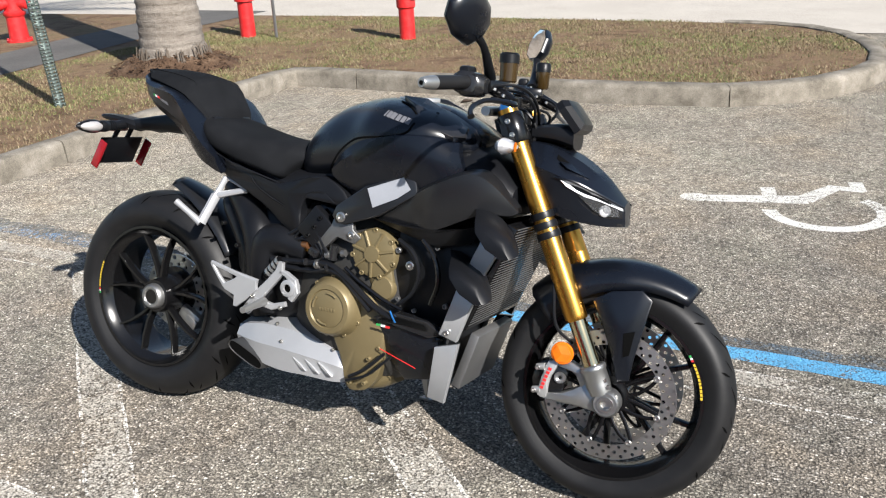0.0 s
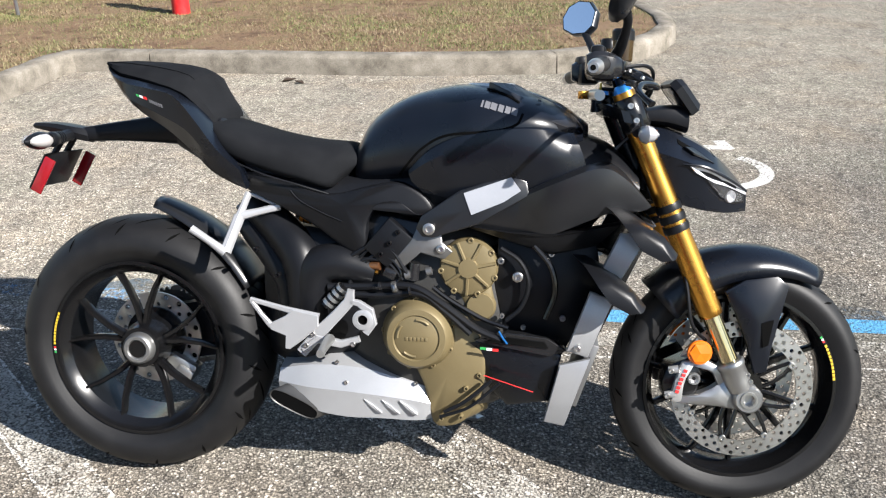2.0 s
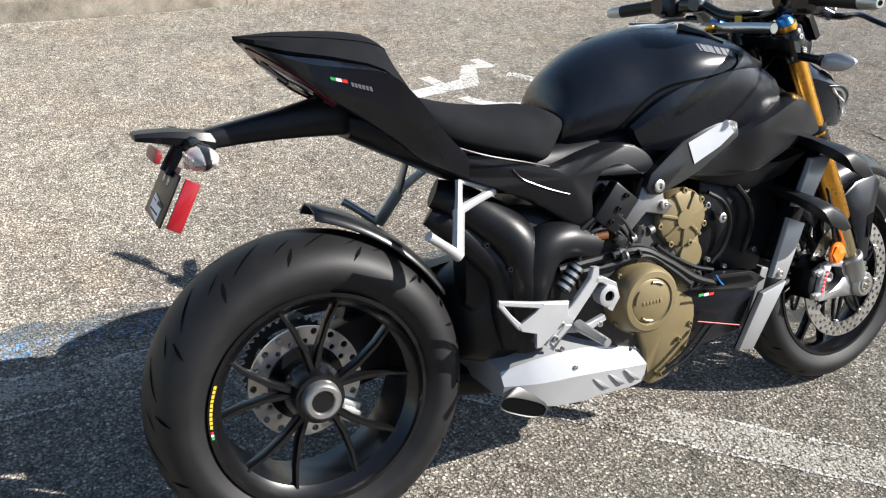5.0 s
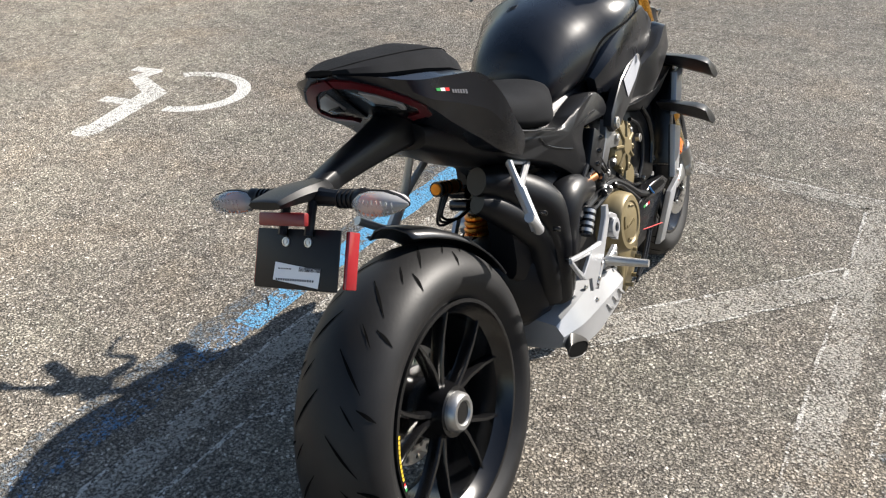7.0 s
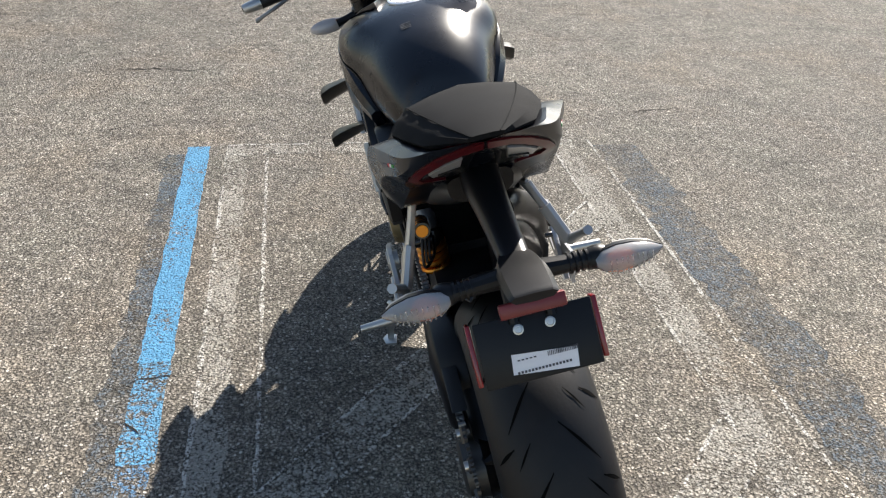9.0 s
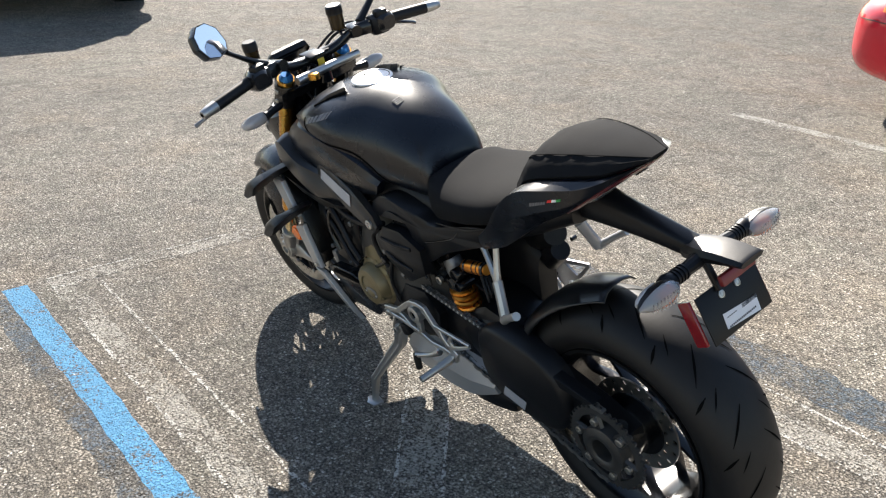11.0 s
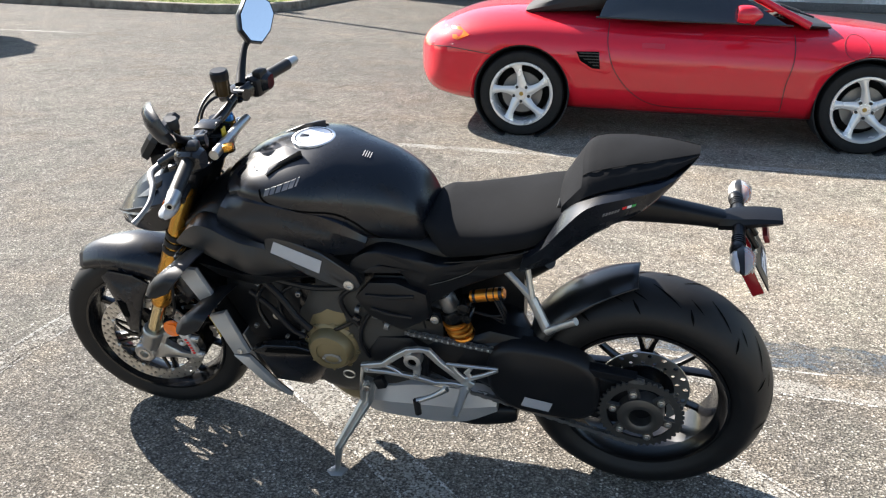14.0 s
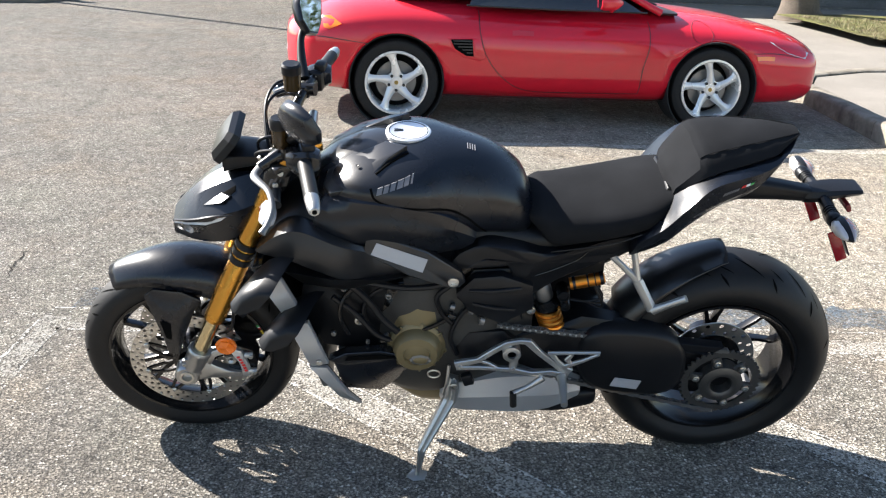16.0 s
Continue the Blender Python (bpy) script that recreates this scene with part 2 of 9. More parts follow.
STEEL = plain("brushed_steel", (0.56, 0.545, 0.515), 0.34, 1.0, 0.1, 400.0)
BRONZE = plain("bronze_engine_paint", (0.175, 0.138, 0.070), 0.42, 0.35, 0.1, 260.0, 0.0002)
RED_LENS = plain("red_lens", (0.30, 0.006, 0.012), 0.15, 0.0, 0.2, 150.0, coat=0.6)
RED_DARK = plain("dark_red_tail_lens", (0.075, 0.004, 0.007), 0.32, 0.0, 0.2, 150.0)
CLEAR_LENS = plain("clear_lens", (0.82, 0.82, 0.82), 0.14, 0.0, 0.06, 150.0, 0.0012, trans=0.85)
AMBER = plain("amber_lens", (0.78, 0.16, 0.008), 0.2, 0.0, 0.15, 120.0, 0.0005, coat=0.5)
PAPER = plain("white_paper_label", (0.74, 0.74, 0.76), 0.5, 0.0, 0.05, 300.0)
FOIL = plain("silver_foil_label", (0.38, 0.395, 0.43), 0.35, 0.25, 0.08, 200.0)
INK = plain("dark_ink", (0.06, 0.06, 0.07), 0.6)
RED_INK = plain("red_ink", (0.60, 0.02, 0.02), 0.5)
GREEN_INK = plain("green_ink", (0.03, 0.30, 0.07), 0.5)
YELLOW_INK = plain("yellow_ink", (0.55, 0.38, 0.025), 0.5)
BLUE_PART = plain("blue_anodised_metal", (0.03, 0.20, 0.55), 0.3, 0.7)
LAMP_GLASS = plain("headlamp_glass", (0.75, 0.76, 0.78), 0.10, 0.0, 0.03, 150.0, trans=0.95)
LENS_SHELL = plain("clear_indicator_lens", (0.86, 0.85, 0.85), 0.14, 0.0, 0.03, 150.0, 0.0004, trans=0.70)
RED_SIDE = plain("deep_red_side_reflector", (0.20, 0.007, 0.011), 0.22, 0.0, 0.2, 150.0, coat=0.3)
RED_DULL = plain("dull_red_lens", (0.16, 0.012, 0.014), 0.35, 0.0, 0.2, 150.0)
BADGE_GREY = plain("grey_badge_print", (0.13, 0.13, 0.14), 0.45)
DRL_CLEAR = plain("frosted_clear_lamp_strip", (0.55, 0.56, 0.58), 0.25, 0.0, 0.10, 120.0, coat=0.5)
CAP_METAL = plain("bright_machined_aluminium", (0.80, 0.80, 0.80), 0.42, 0.75, 0.05, 500.0)
MIRROR = plain("mirror_glass", (0.9, 0.9, 0.92), 0.03, 1.0, 0.0)
MESH_GREY = plain("radiator_fins", (0.20, 0.20, 0.20), 0.45, 0.7, 0.1)

# ---- mesh helpers ----
def smooth_by_angle(bm, degrees=40):
    lim = radians(degrees)
    for f in bm.faces:
        f.smooth = True
    for e in bm.edges:
        if len(e.link_faces) == 2 and e.calc_face_angle(0) > lim:
            e.smooth = False


def part(name, bm, material, parent=None, label="", angle=40, recalc=True):
    if recalc:
        bmesh.ops.recalc_face_normals(bm, faces=bm.faces)
    smooth_by_angle(bm, angle)
    me = bpy.data.meshes.new(name)
    bm.to_mesh(me)
    bm.free()
    me.materials.append(material)
    ob = new(name, me)
    if parent is not None:
        ob.parent = parent
    if label:
        tagged(ob, label)
    return ob


def thing(name, m, label, category, group="", kind=""):
    ob = new(name)
    ob.matrix_basis = m
    ob.empty_display_size = 0.1
    return tagged(ob, label, category, group, kind)


def rings(bm, loops, caps=True, closed=False):
    """Skin a row of point loops of equal length."""
    vs = [[bm.verts.new(p) for p in loop] for loop in loops]
    n = len(vs[0])
    pairs = list(zip(vs, vs[1:])) + ([(vs[-1], vs[0])] if closed else [])
    for a, b in pairs:
        for i in range(n):
            bm.faces.new((a[i], a[(i + 1) % n], b[(i + 1) % n], b[i]))
    if caps and not closed:
        bm.faces.new(list(reversed(vs[0])))
        bm.faces.new(vs[-1])
    return bm


def spline(pts, steps):
    """Points of a smooth curve through pts."""
    p = [Vector(q) for q in pts]
    p = [2 * p[0] - p[1]] + p + [2 * p[-1] - p[-2]]
    out = []
    for i in range(1, len(p) - 2):
        for k in range(steps):
            t = k / steps
            a, b, c, d = p[i - 1], p[i], p[i + 1], p[i + 2]
            out.append(0.5 * (2 * b + (c - a) * t + (2 * a - 5 * b + 4 * c - d) * t * t + (3 * b - a - 3 * c + d) * t ** 3))
    return out + [p[-2]]


def add_tube(bm, pts, r, n=10, steps=5, squash=1.0):
    """A tube along a smooth curve; r is a radius or one for each point."""
    rs = r if isinstance(r, (list, tuple)) else [r] * len(pts)
    line = spline(pts, steps) if steps > 1 else [Vector(q) for q in pts]
    rad = [v.x for v in spline([(q, 0, 0) for q in rs], steps)] if steps > 1 else rs
    up = Vector((0, 0, 1))
    loops = []
    for i, c in enumerate(line):
        d = (line[min(i + 1, len(line) - 1)] - line[max(i - 1, 0)]).normalized()
        if abs(d.dot(up)) > 0.95:
            up = Vector((1, 0, 0))
        side = d.cross(up).normalized()
        up = side.cross(d).normalized()
        loops.append([c + (side * math.cos(a) + up * math.sin(a) * squash) * rad[i] for a in (2 * math.pi * k / n for k in range(n))])
    return rings(bm, loops)


def tube(pts, r, n=10, steps=5, squash=1.0):
    return add_tube(bmesh.new(), pts, r, n, steps, squash)


def add_lathe(bm, profile, centre=(0, 0, 0), axis="y", n=48, closed=True):
    """Turn (along, radius) pairs round an axis. closed: the profile is a loop (a ring); else it is capped."""
    c = Vector(centre)
    loops = []
    for k in range(n):
        a = 2 * math.pi * k / n
        u, v = math.cos(a), math.sin(a)
        if axis == "y":
            loops.append([c + Vector((r * u, s, r * v)) for s, r in profile])
        elif axis == "z":
            loops.append([c + Vector((r * u, r * v, s)) for s, r in profile])
        else:
            loops.append([c + Vector((s, r * u, r * v)) for s, r in profile])
    if closed:
        return rings(bm, loops, caps=False, closed=True)
    vs = [[bm.verts.new(p) for p in loop] for loop in loops]
    m = len(profile)
    for i in range(n):
        a, b = vs[i], vs[(i + 1) % n]
        for j in range(m - 1):
            bm.faces.new((a[j], a[j + 1], b[j + 1], b[j]))
    for j in (0, m - 1):
        if profile[j][1] > 1e-6:
            bm.faces.new([v[j] for v in vs])
    bmesh.ops.remove_doubles(bm, verts=bm.verts, dist=1e-6)
    return bm


def lathe(profile, centre=(0, 0, 0), axis="y", n=48, closed=True):
    return add_lathe(bmesh.new(), profile, centre, axis, n, closed)


def add_box(bm, size, m=None, bevel=0.0):
    made = bmesh.ops.create_cube(bm, size=1.0)["verts"]
    bmesh.ops.scale(bm, vec=size, verts=made)
    if bevel:
        es = list({e for v in made for e in v.link_edges})
        res = bmesh.ops.bevel(bm, geom=es, offset=bevel, segments=2, affect="EDGES", profile=0.5)
        made = list({v for f in res["faces"] for v in f.verts} | {v for v in made if v.is_valid})
    if m is not None:
        bmesh.ops.transform(bm, matrix=m, verts=made)
    return bm


def box(size, m=None, bevel=0.0):
    return add_box(bmesh.new(), size, m, bevel)


def add_slab(bm, outline, depth, bevel=0.0, bulge=0.0):
    """A plate: an outline of points, given depth along the vector; its edges rounded, its face a little domed."""
    d = Vector(depth)
    front = [Vector(p) for p in outline]
    mid = sum(front, Vector()) / len(front)
    inner = [p.lerp(mid, bevel / max(1e-6, (p - mid).length)) for p in front]
    shift = d.normalized() * bevel
    a = [bm.verts.new(p) for p in inner]
    b = [bm.verts.new(p + shift * 0.6) for p in front]
    c = [bm.verts.new(p + d) for p in front]
    n = len(front)
    top = bm.verts.new(mid - d.normalized() * bulge)
    for i in range(n):
        j = (i + 1) % n
        bm.faces.new((a[i], a[j], top))
        bm.faces.new((b[i], b[j], a[j], a[i]))
        bm.faces.new((c[i], c[j], b[j], b[i]))
    bm.faces.new(list(reversed(c)))
    return bm


def slab(outline, depth, bevel=0.004, bulge=0.0):
    return add_slab(bmesh.new(), outline, depth, bevel, bulge)


def side_slab(pts, y, thick, side, bevel=0.004, bulge=0.0):
    """A plate on one flank of the machine: (x, z) or (x, z, y) points; thick goes inward. side: -1 right, 1 left."""
    out = [(p[0], side * (p[2] if len(p) > 2 else y), p[1]) for p in pts]
    return slab(out, (0, -side * thick, 0), bevel, bulge)


def hull_loop(x, zb, zt, w, zw, n=20, k=2.4, ks=None, cy=0.0):
    """A rounded cross-section at x: bottom, top, half width and the height where it is widest."""
    pts = []
    for i in range(n):
        a = 2 * math.pi * i / n
        c, s = math.cos(a), math.sin(a)
        e = k if s >= 0 else (ks or k)
        y = w * math.copysign(abs(c) ** (2 / e), c)
        z = zw + (zt - zw if s >= 0 else zw - zb) * math.copysign(abs(s) ** (2 / e), s)
        pts.append(Vector((x, cy + y, z)))
    return pts


def hull(rows, n=20, k=2.4, ks=None):
    """A body lofted along x from rows (x, bottom, top, half width, height of the widest point)."""
    return rings(bmesh.new(), [hull_loop(*r[:5], n=n, k=k, ks=ks, cy=r[5] if len(r) > 5 else 0.0) for r in rows])


def dense(rows, steps=3):
    """Rows with smooth in-between rows."""
    out = []
    cols = [[v.x for v in spline([(r[i], 0, 0) for r in rows], steps)] for i in range(len(rows[0]))]
    return list(zip(*cols))


def soft(ob, levels=2):
    m = ob.modifiers.new("smooth", "SUBSURF")
    m.levels = m.render_levels = levels
    for f in ob.data.polygons:
        f.use_smooth = True
    for e in ob.data.edges:
        e.use_edge_sharp = False
    return ob


def solid(ob, thick, offset=-1.0):
    m = ob.modifiers.new("thickness", "SOLIDIFY")
    m.thickness, m.offset = thick, offset
    return ob


def rounded(pts, steps=4):
    """A closed outline of (x, z) points, rounded through its corners."""
    wrap = [pts[-1]] + list(pts) + [pts[0], pts[1]]
    fine = spline([(x, 0, z) for x, z in wrap], steps)[steps:-steps - 1]
    return [(p.x, p.z) for p in fine]


def move(bm, m):
    bmesh.ops.transform(bm, matrix=m, verts=bm.verts)
    return bm


# ---- ground and setting ----
def sheet(name, outline, z, material, label="", category="", kind="structure"):
    bm = bmesh.new()
    bm.faces.new([bm.verts.new((x, y, z)) for x, y in outline])
    for f in bm.faces:
        if f.normal.z < 0:
            f.normal_flip()
    ob = part(name, bm, material, recalc=False)
    return tagged(ob, label, category, kind=kind)


bm = bmesh.new()
add_box(bm, (900, 900, 0.2), pose(0, 0, -0.1))
tagged(part("ground", bm, ASPHALT), "worn grey parking lot asphalt with exposed pale stones", "ground", kind="structure")


def stripe(name, x0, y0, x1, y1, w, material, z, label, jag=0.006, seed=1):
    """A painted stripe with slightly uneven edges."""
    rnd = random.Random(seed)
    a, b = Vector((x0, y0, 0)), Vector((x1, y1, 0))
    d = (b - a).normalized()
    s = Vector((-d.y, d.x, 0)) * (w / 2)
    n = max(2, int((b - a).length / 0.05))
    bm = bmesh.new()
    lo, hi = [], []
    for i in range(n + 1):
        p = a.lerp(b, i / n) + Vector((0, 0, z))
        lo.append(bm.verts.new(p - s + s.normalized() * rnd.uniform(-jag, jag)))
        hi.append(bm.verts.new(p + s + s.normalized() * rnd.uniform(-jag, jag)))
    for i in range(n):
        bm.faces.new((lo[i], lo[i + 1], hi[i + 1], hi[i]))
    return tagged(part(name, bm, material, recalc=False), label, "road marking", kind="structure")


Z1, Z2, Z3 = 0.0006, 0.0010, 0.0014
stripe("blue_line", 0.05, 0.9195, 1.525, 0.915, 0.090, BLUE, Z2, "bright blue parking bay line, worn at the edges", 0.004, seed=2)
stripe("chipped_blue_line", -0.35, 0.9205, 0.05, 0.9195, 0.090, BLUE_CHIPPED, Z2, "chipped stretch of the blue bay line", 0.006, seed=41)
stripe("worn_blue_line", -3.3, 0.935, -0.35, 0.9205, 0.085, BLUE_WORN, Z2, "nearly worn off stretch of the blue bay line", 0.010, seed=40)
stripe("blue_line_halo", -3.3, 0.985, 1.45, 0.985, 0.11, BLUE_OLD, Z1, "dark faded trace beside the blue line", 0.02, seed=3)
stripe("faded_blue_line", -3.3, -0.93, 1.46, -0.89, 0.20, BLUE_OLD, Z1, "faded dark blue parking bay line", 0.025, seed=4)
stripe("white_line", -3.3, 0.755, 1.52, 0.755, 0.085, WHITE_OLD, Z1, "ghost of a white bay line scrubbed off the asphalt", 0.012, seed=5)
stripe("white_line", -3.3, -0.645, 1.53, -0.645, 0.10, WHITE_OLD, Z1, "ghost of a white bay line scrubbed off the asphalt", 0.012, seed=6)
for y, s in ((0.798, 7), (0.635, 8), (-0.592, 9), (-0.775, 10)):
    stripe("line_edge", -3.3, y, 1.52, y, 0.012, WHITE_EDGE, Z2, "thin white residue along a removed line", 0.004, seed=s)
stripe("white_line", 1.48, -0.655, 1.48, 0.80, 0.07, WHITE_OLD, Z3, "ghost of a white line across the bay head", 0.012, seed=11)
stripe("line_edge", 1.535, -0.66, 1.535, 0.80, 0.012, WHITE_EDGE, Z2, "thin white residue along a removed line", 0.004, seed=12)
stripe("line_edge", 1.44, -0.60, 1.44, 0.79, 0.010, WHITE_EDGE, Z2, "thin white residue along a removed line", 0.004, seed=13)
for k in range(4):      # scrubbed diagonal hatching across the bay
    x0 = 0.84 - 0.62 * k * 2
    stripe("hatch_line", x0, -0.60, x0 - 1.42, 0.64, 0.125, WHITE_OLD, Z3 + 0.0004, "ghost of a diagonal hatch line scrubbed off", 0.012, seed=20 + k)
    for e in (-0.098, 0.098):
        stripe("line_edge", x0 + e, -0.60, x0 + e - 1.42, 0.64, 0.009, WHITE_EDGE, Z3 + 0.0008, "thin white residue along a removed line", 0.004, seed=30 + k)
stripe("white_line", 1.45, -3.60, -3.4, -3.86, 0.10, WHITE_WORN, Z1, "worn white parking bay line beside the red car", 0.01, seed=14)
stripe("white_line", 9.1, -8.27, 7.0, -8.4, 0.10, WHITE_WORN, Z1, "worn white parking bay line beside the dark car", 0.01, seed=15)

CRACK = plain("dark_open_crack", (0.022, 0.020, 0.018), 0.95, spec=0.1)


def crack(x0, y0, x1, y1, w, seed):
    """A ragged hairline crack that wanders, widens and closes again."""
    rnd = random.Random(seed)
    a, b = Vector((x0, y0, Z3 + 0.0014)), Vector((x1, y1, Z3 + 0.0014))
    n = max(6, int((b - a).length / 0.018))
    side = Vector((-(b - a).y, (b - a).x, 0)).normalized()
    drift, lo, hi = 0.0, [], []
    bm = bmesh.new()
    for i in range(n + 1):
        drift = drift * 0.86 + rnd.uniform(-0.011, 0.011)
        wide = w * math.sin(math.pi * (i + 0.3) / (n + 0.6)) * rnd.uniform(0.25, 1.0)
        p = a.lerp(b, i / n) + side * drift
        lo.append(bm.verts.new(p - side * wide / 2)), hi.append(bm.verts.new(p + side * wide / 2))
    for i in range(n):
        bm.faces.new((lo[i], lo[i + 1], hi[i + 1], hi[i]))
    return tagged(part("asphalt_crack", bm, CRACK, recalc=False), "thin dark crack in the worn asphalt", "crack", kind="structure")


for k, (x0, y0, x1, y1, w) in enumerate(((1.88, -1.44, 1.825, -0.97, 0.010), (2.54, 1.48, 2.51, 0.82, 0.014), (2.67, 2.48, 2.68, 2.02, 0.012), (-0.02, 0.99, -0.02, 0.84, 0.008), (-0.19, 0.98, -0.23, 0.90, 0.008), (1.72, 1.38, 1.74, 1.22, 0.009), (2.24, -0.52, 2.20, -0.80, 0.010), (2.19, -1.74, 2.22, -1.60, 0.009), (1.99, 0.06, 1.96, -0.12, 0.009))):
    crack(x0, y0, x1, y1, w, 300 + k)

# wheelchair symbol, seen lying with its head towards the tree
def symbol():
    bm = bmesh.new()
    def poly(pts):
        z = Z1 + 0.00005 * len(bm.faces)
        vs = [bm.verts.new((x, y, z)) for x, y in pts]
        f = bm.faces.new(vs)
        f.normal_update()
        if f.normal.z < 0:
            f.normal_flip()
    n = 20
    poly([(0.475 + 0.075 * math.cos(2 * math.pi * k / n), 2.54 + 0.065 * math.sin(2 * math.pi * k / n)) for k in range(n)])
    poly([(0.50, 2.585), (0.98, 2.72), (1.02, 2.60), (0.52, 2.485)])                 # back
    poly([(0.79, 2.66), (0.76, 2.80), (0.83, 2.82), (0.86, 2.68)])                   # arm
    poly([(0.95, 2.70), (1.08, 2.93), (1.155, 2.90), (1.03, 2.62)])                  # thigh
    poly([(1.06, 2.87), (1.08, 2.94), (1.26, 2.93), (1.25, 2.86)])                   # shin
    poly([(1.20, 2.86), (1.17, 3.02), (1.24, 3.035), (1.27, 2.88)])                  # foot
    c, r0, r1 = Vector((1.10, 2.52, 0)), 0.225, 0.295                                # wheel
    a0, a1, m = radians(-165), radians(52), 28
    for i in range(m):
        t0, t1 = a0 + (a1 - a0) * i / m, a0 + (a1 - a0) * (i + 1) / m
        poly([(c.x + r * math.cos(t), c.y + r * math.sin(t)) for r, t in ((r0, t0), (r1, t0), (r1, t1), (r0, t1))])
    return bm


tagged(part("wheelchair_symbol", symbol(), WHITE, recalc=False), "white painted wheelchair symbol worn into the asphalt", "road marking", kind="structure")


def arc(cx, cy, r, a0, a1, n):
    return [(cx + r * math.cos(radians(a0 + (a1 - a0) * k / n)), cy + r * math.sin(radians(a0 + (a1 - a0) * k / n))) for k in range(n + 1)]


def offset_line(line, d):
    """A polyline moved sideways (to its left for positive d)."""
    out = []
    for i, p in enumerate(line):
        a, b = Vector(line[max(i - 1, 0)]), Vector(line[min(i + 1, len(line) - 1)])
        t = (b - a).normalized()
        q = Vector(p)
        if 0 < i < len(line) - 1:
            t0, t1 = (q - a).normalized(), (b - q).normalized()
            s = 1 / max(0.5, math.sqrt(max(1e-6, (1 + t0.dot(t1)) / 2)))
        else:
            s = 1.0
        out.append((q.x - t.y * d * s, q.y + t.x * d * s))
    return out


def kerb_piece(line, width, h, parent, seed):
    """One cast length of kerb along a polyline, rounded at the top, with chipped edges."""
    rnd = random.Random(seed)
    prof = [(0.0, -0.02), (0.006, h - 0.035), (0.014, h - 0.014), (0.034, h - 0.003), (width - 0.02, h), (width, h - 0.012), (width, -0.02)]
    cols = [offset_line(line, d) for d, _ in prof]
    bm = bmesh.new()
    loops = [[Vector((cols[j][i][0] + rnd.uniform(-.002, .002), cols[j][i][1] + rnd.uniform(-.002, .002), prof[j][1] + rnd.uniform(-.002, .002))) for j in range(len(prof))] for i in range(len(line))]
    rings(bm, loops)
    return part("kerb_stone", bm, CONCRETE, parent, angle=50)


def split_line(line, length, lead=0.0):
    """Cut a polyline into runs of about that length, points every 0.12 m; lead shifts the cuts."""
    pts, acc = [Vector(line[0])], []
    for a, b in zip(line, line[1:]):
        a, b = Vector(a), Vector(b)
        n = max(1, int((b - a).length / 0.14))
        pts += [a.lerp(b, (k + 1) / n) for k in range(n)]
    run, dist, out = [pts[0]], lead, []
    for p, q in zip(pts, pts[1:]):
        dist += (q - p).length
        run.append(q)
        if dist >= length:
            out.append(run)
            run, dist = [q], 0.0
    if len(run) > 1:
        out.append(run)
    return out


def trim_run(run, gap):
    r = [Vector(p) for p in run]
    r[0] = r[0] + (r[1] - r[0]).normalized() * gap
    r[-1] = r[-1] + (r[-2] - r[-1]).normalized() * gap
    return [tuple(p) for p in r]


def kerb(label, line, length=3.0, width=0.16, h=0.15, seed=1, lead=0.0):
    root = thing("kerb", Matrix(), label, "kerb", kind="structure")
    for k, run in enumerate(split_line(line, length, lead)):
        kerb_piece(trim_run(run, 0.005), width, h, root, seed + k)
    return root


# island beside the bay: along x = -3.45, then along y = 4.55, round its nose
nose = [(0.3, 4.62), (0.62, 4.80), (0.93, 5.08), (1.16, 5.45), (1.30, 5.9), (1.30, 6.4), (1.18, 6.95), (0.95, 7.5), (0.6, 7.9), (0.2, 8.1), (-0.3, 8.2)]
edge = [(-9.0, -7.5), (-5.6, -7.35), (-4.4, -7.05), (-3.65, -6.6), (-3.36, -6.0), (-3.32, -4.0), (-3.42, -1.0), (-3.45, 1.0), (-3.45, 4.40), (-3.40, 4.53), (-3.25, 4.56), (-1.6, 4.52), (-0.9, 4.50), (-0.26, 4.545)] + nose
kerb("weathered concrete kerb round the grass island", edge, 3.05, seed=3, lead=1.43)
inner = offset_line(edge, 0.13)
cut = [p for p in inner if p[1] > -1.6]
cut = [(-3.63, -1.6)] + cut
back = [(-4.0, 8.25), (-9.0, 8.1), (-24.0, 7.6), (-24.0, -1.6)]
sheet("grass_island", cut + back, 0.125, SOIL, "dry lawn of patchy grass, soil and dead thatch", "lawn")
sheet("footpath", [(-6.15, 2.6), (-6.30, 3.73), (-6.42, 4.58), (-6.67, 5.98), (-6.75, 8.6), (-8.1, 8.6), (-7.9, 7.1), (-7.75, 5.8), (-7.55, 4.7), (-7.45, 2.6)], 0.131, PATH_GREY, "dark grey footpath across the grass, deepened for tree shadow", "footpath")
sheet("roadway", [(-60, 8.4), (0.4, 8.28), (60, 9.5), (60, 40), (-60, 40)], 0.008, ROADWAY, "pale sunlit concrete roadway", "road")
sheet("raised_pavement", [(-3.57, -1.6), (-3.48, -4.0), (-3.51, -5.9), (-3.77, -6.45), (-4.45, -6.88), (-5.6, -7.2), (-9.0, -7.35), (-30, -7.4), (-30, -1.6)], 0.125, PAVE, "pale raised concrete pavement behind the kerb", "pavement")
sheet("concrete_apron", [(-3.2, -6.9), (-4.6, -7.3), (-30, -7.8), (-30, -16.4), (2.0, -16.4), (1.2, -9.0), (-1.5, -7.4)], 0.003, PAVE, "pale concrete apron behind the parked cars", "pavement")
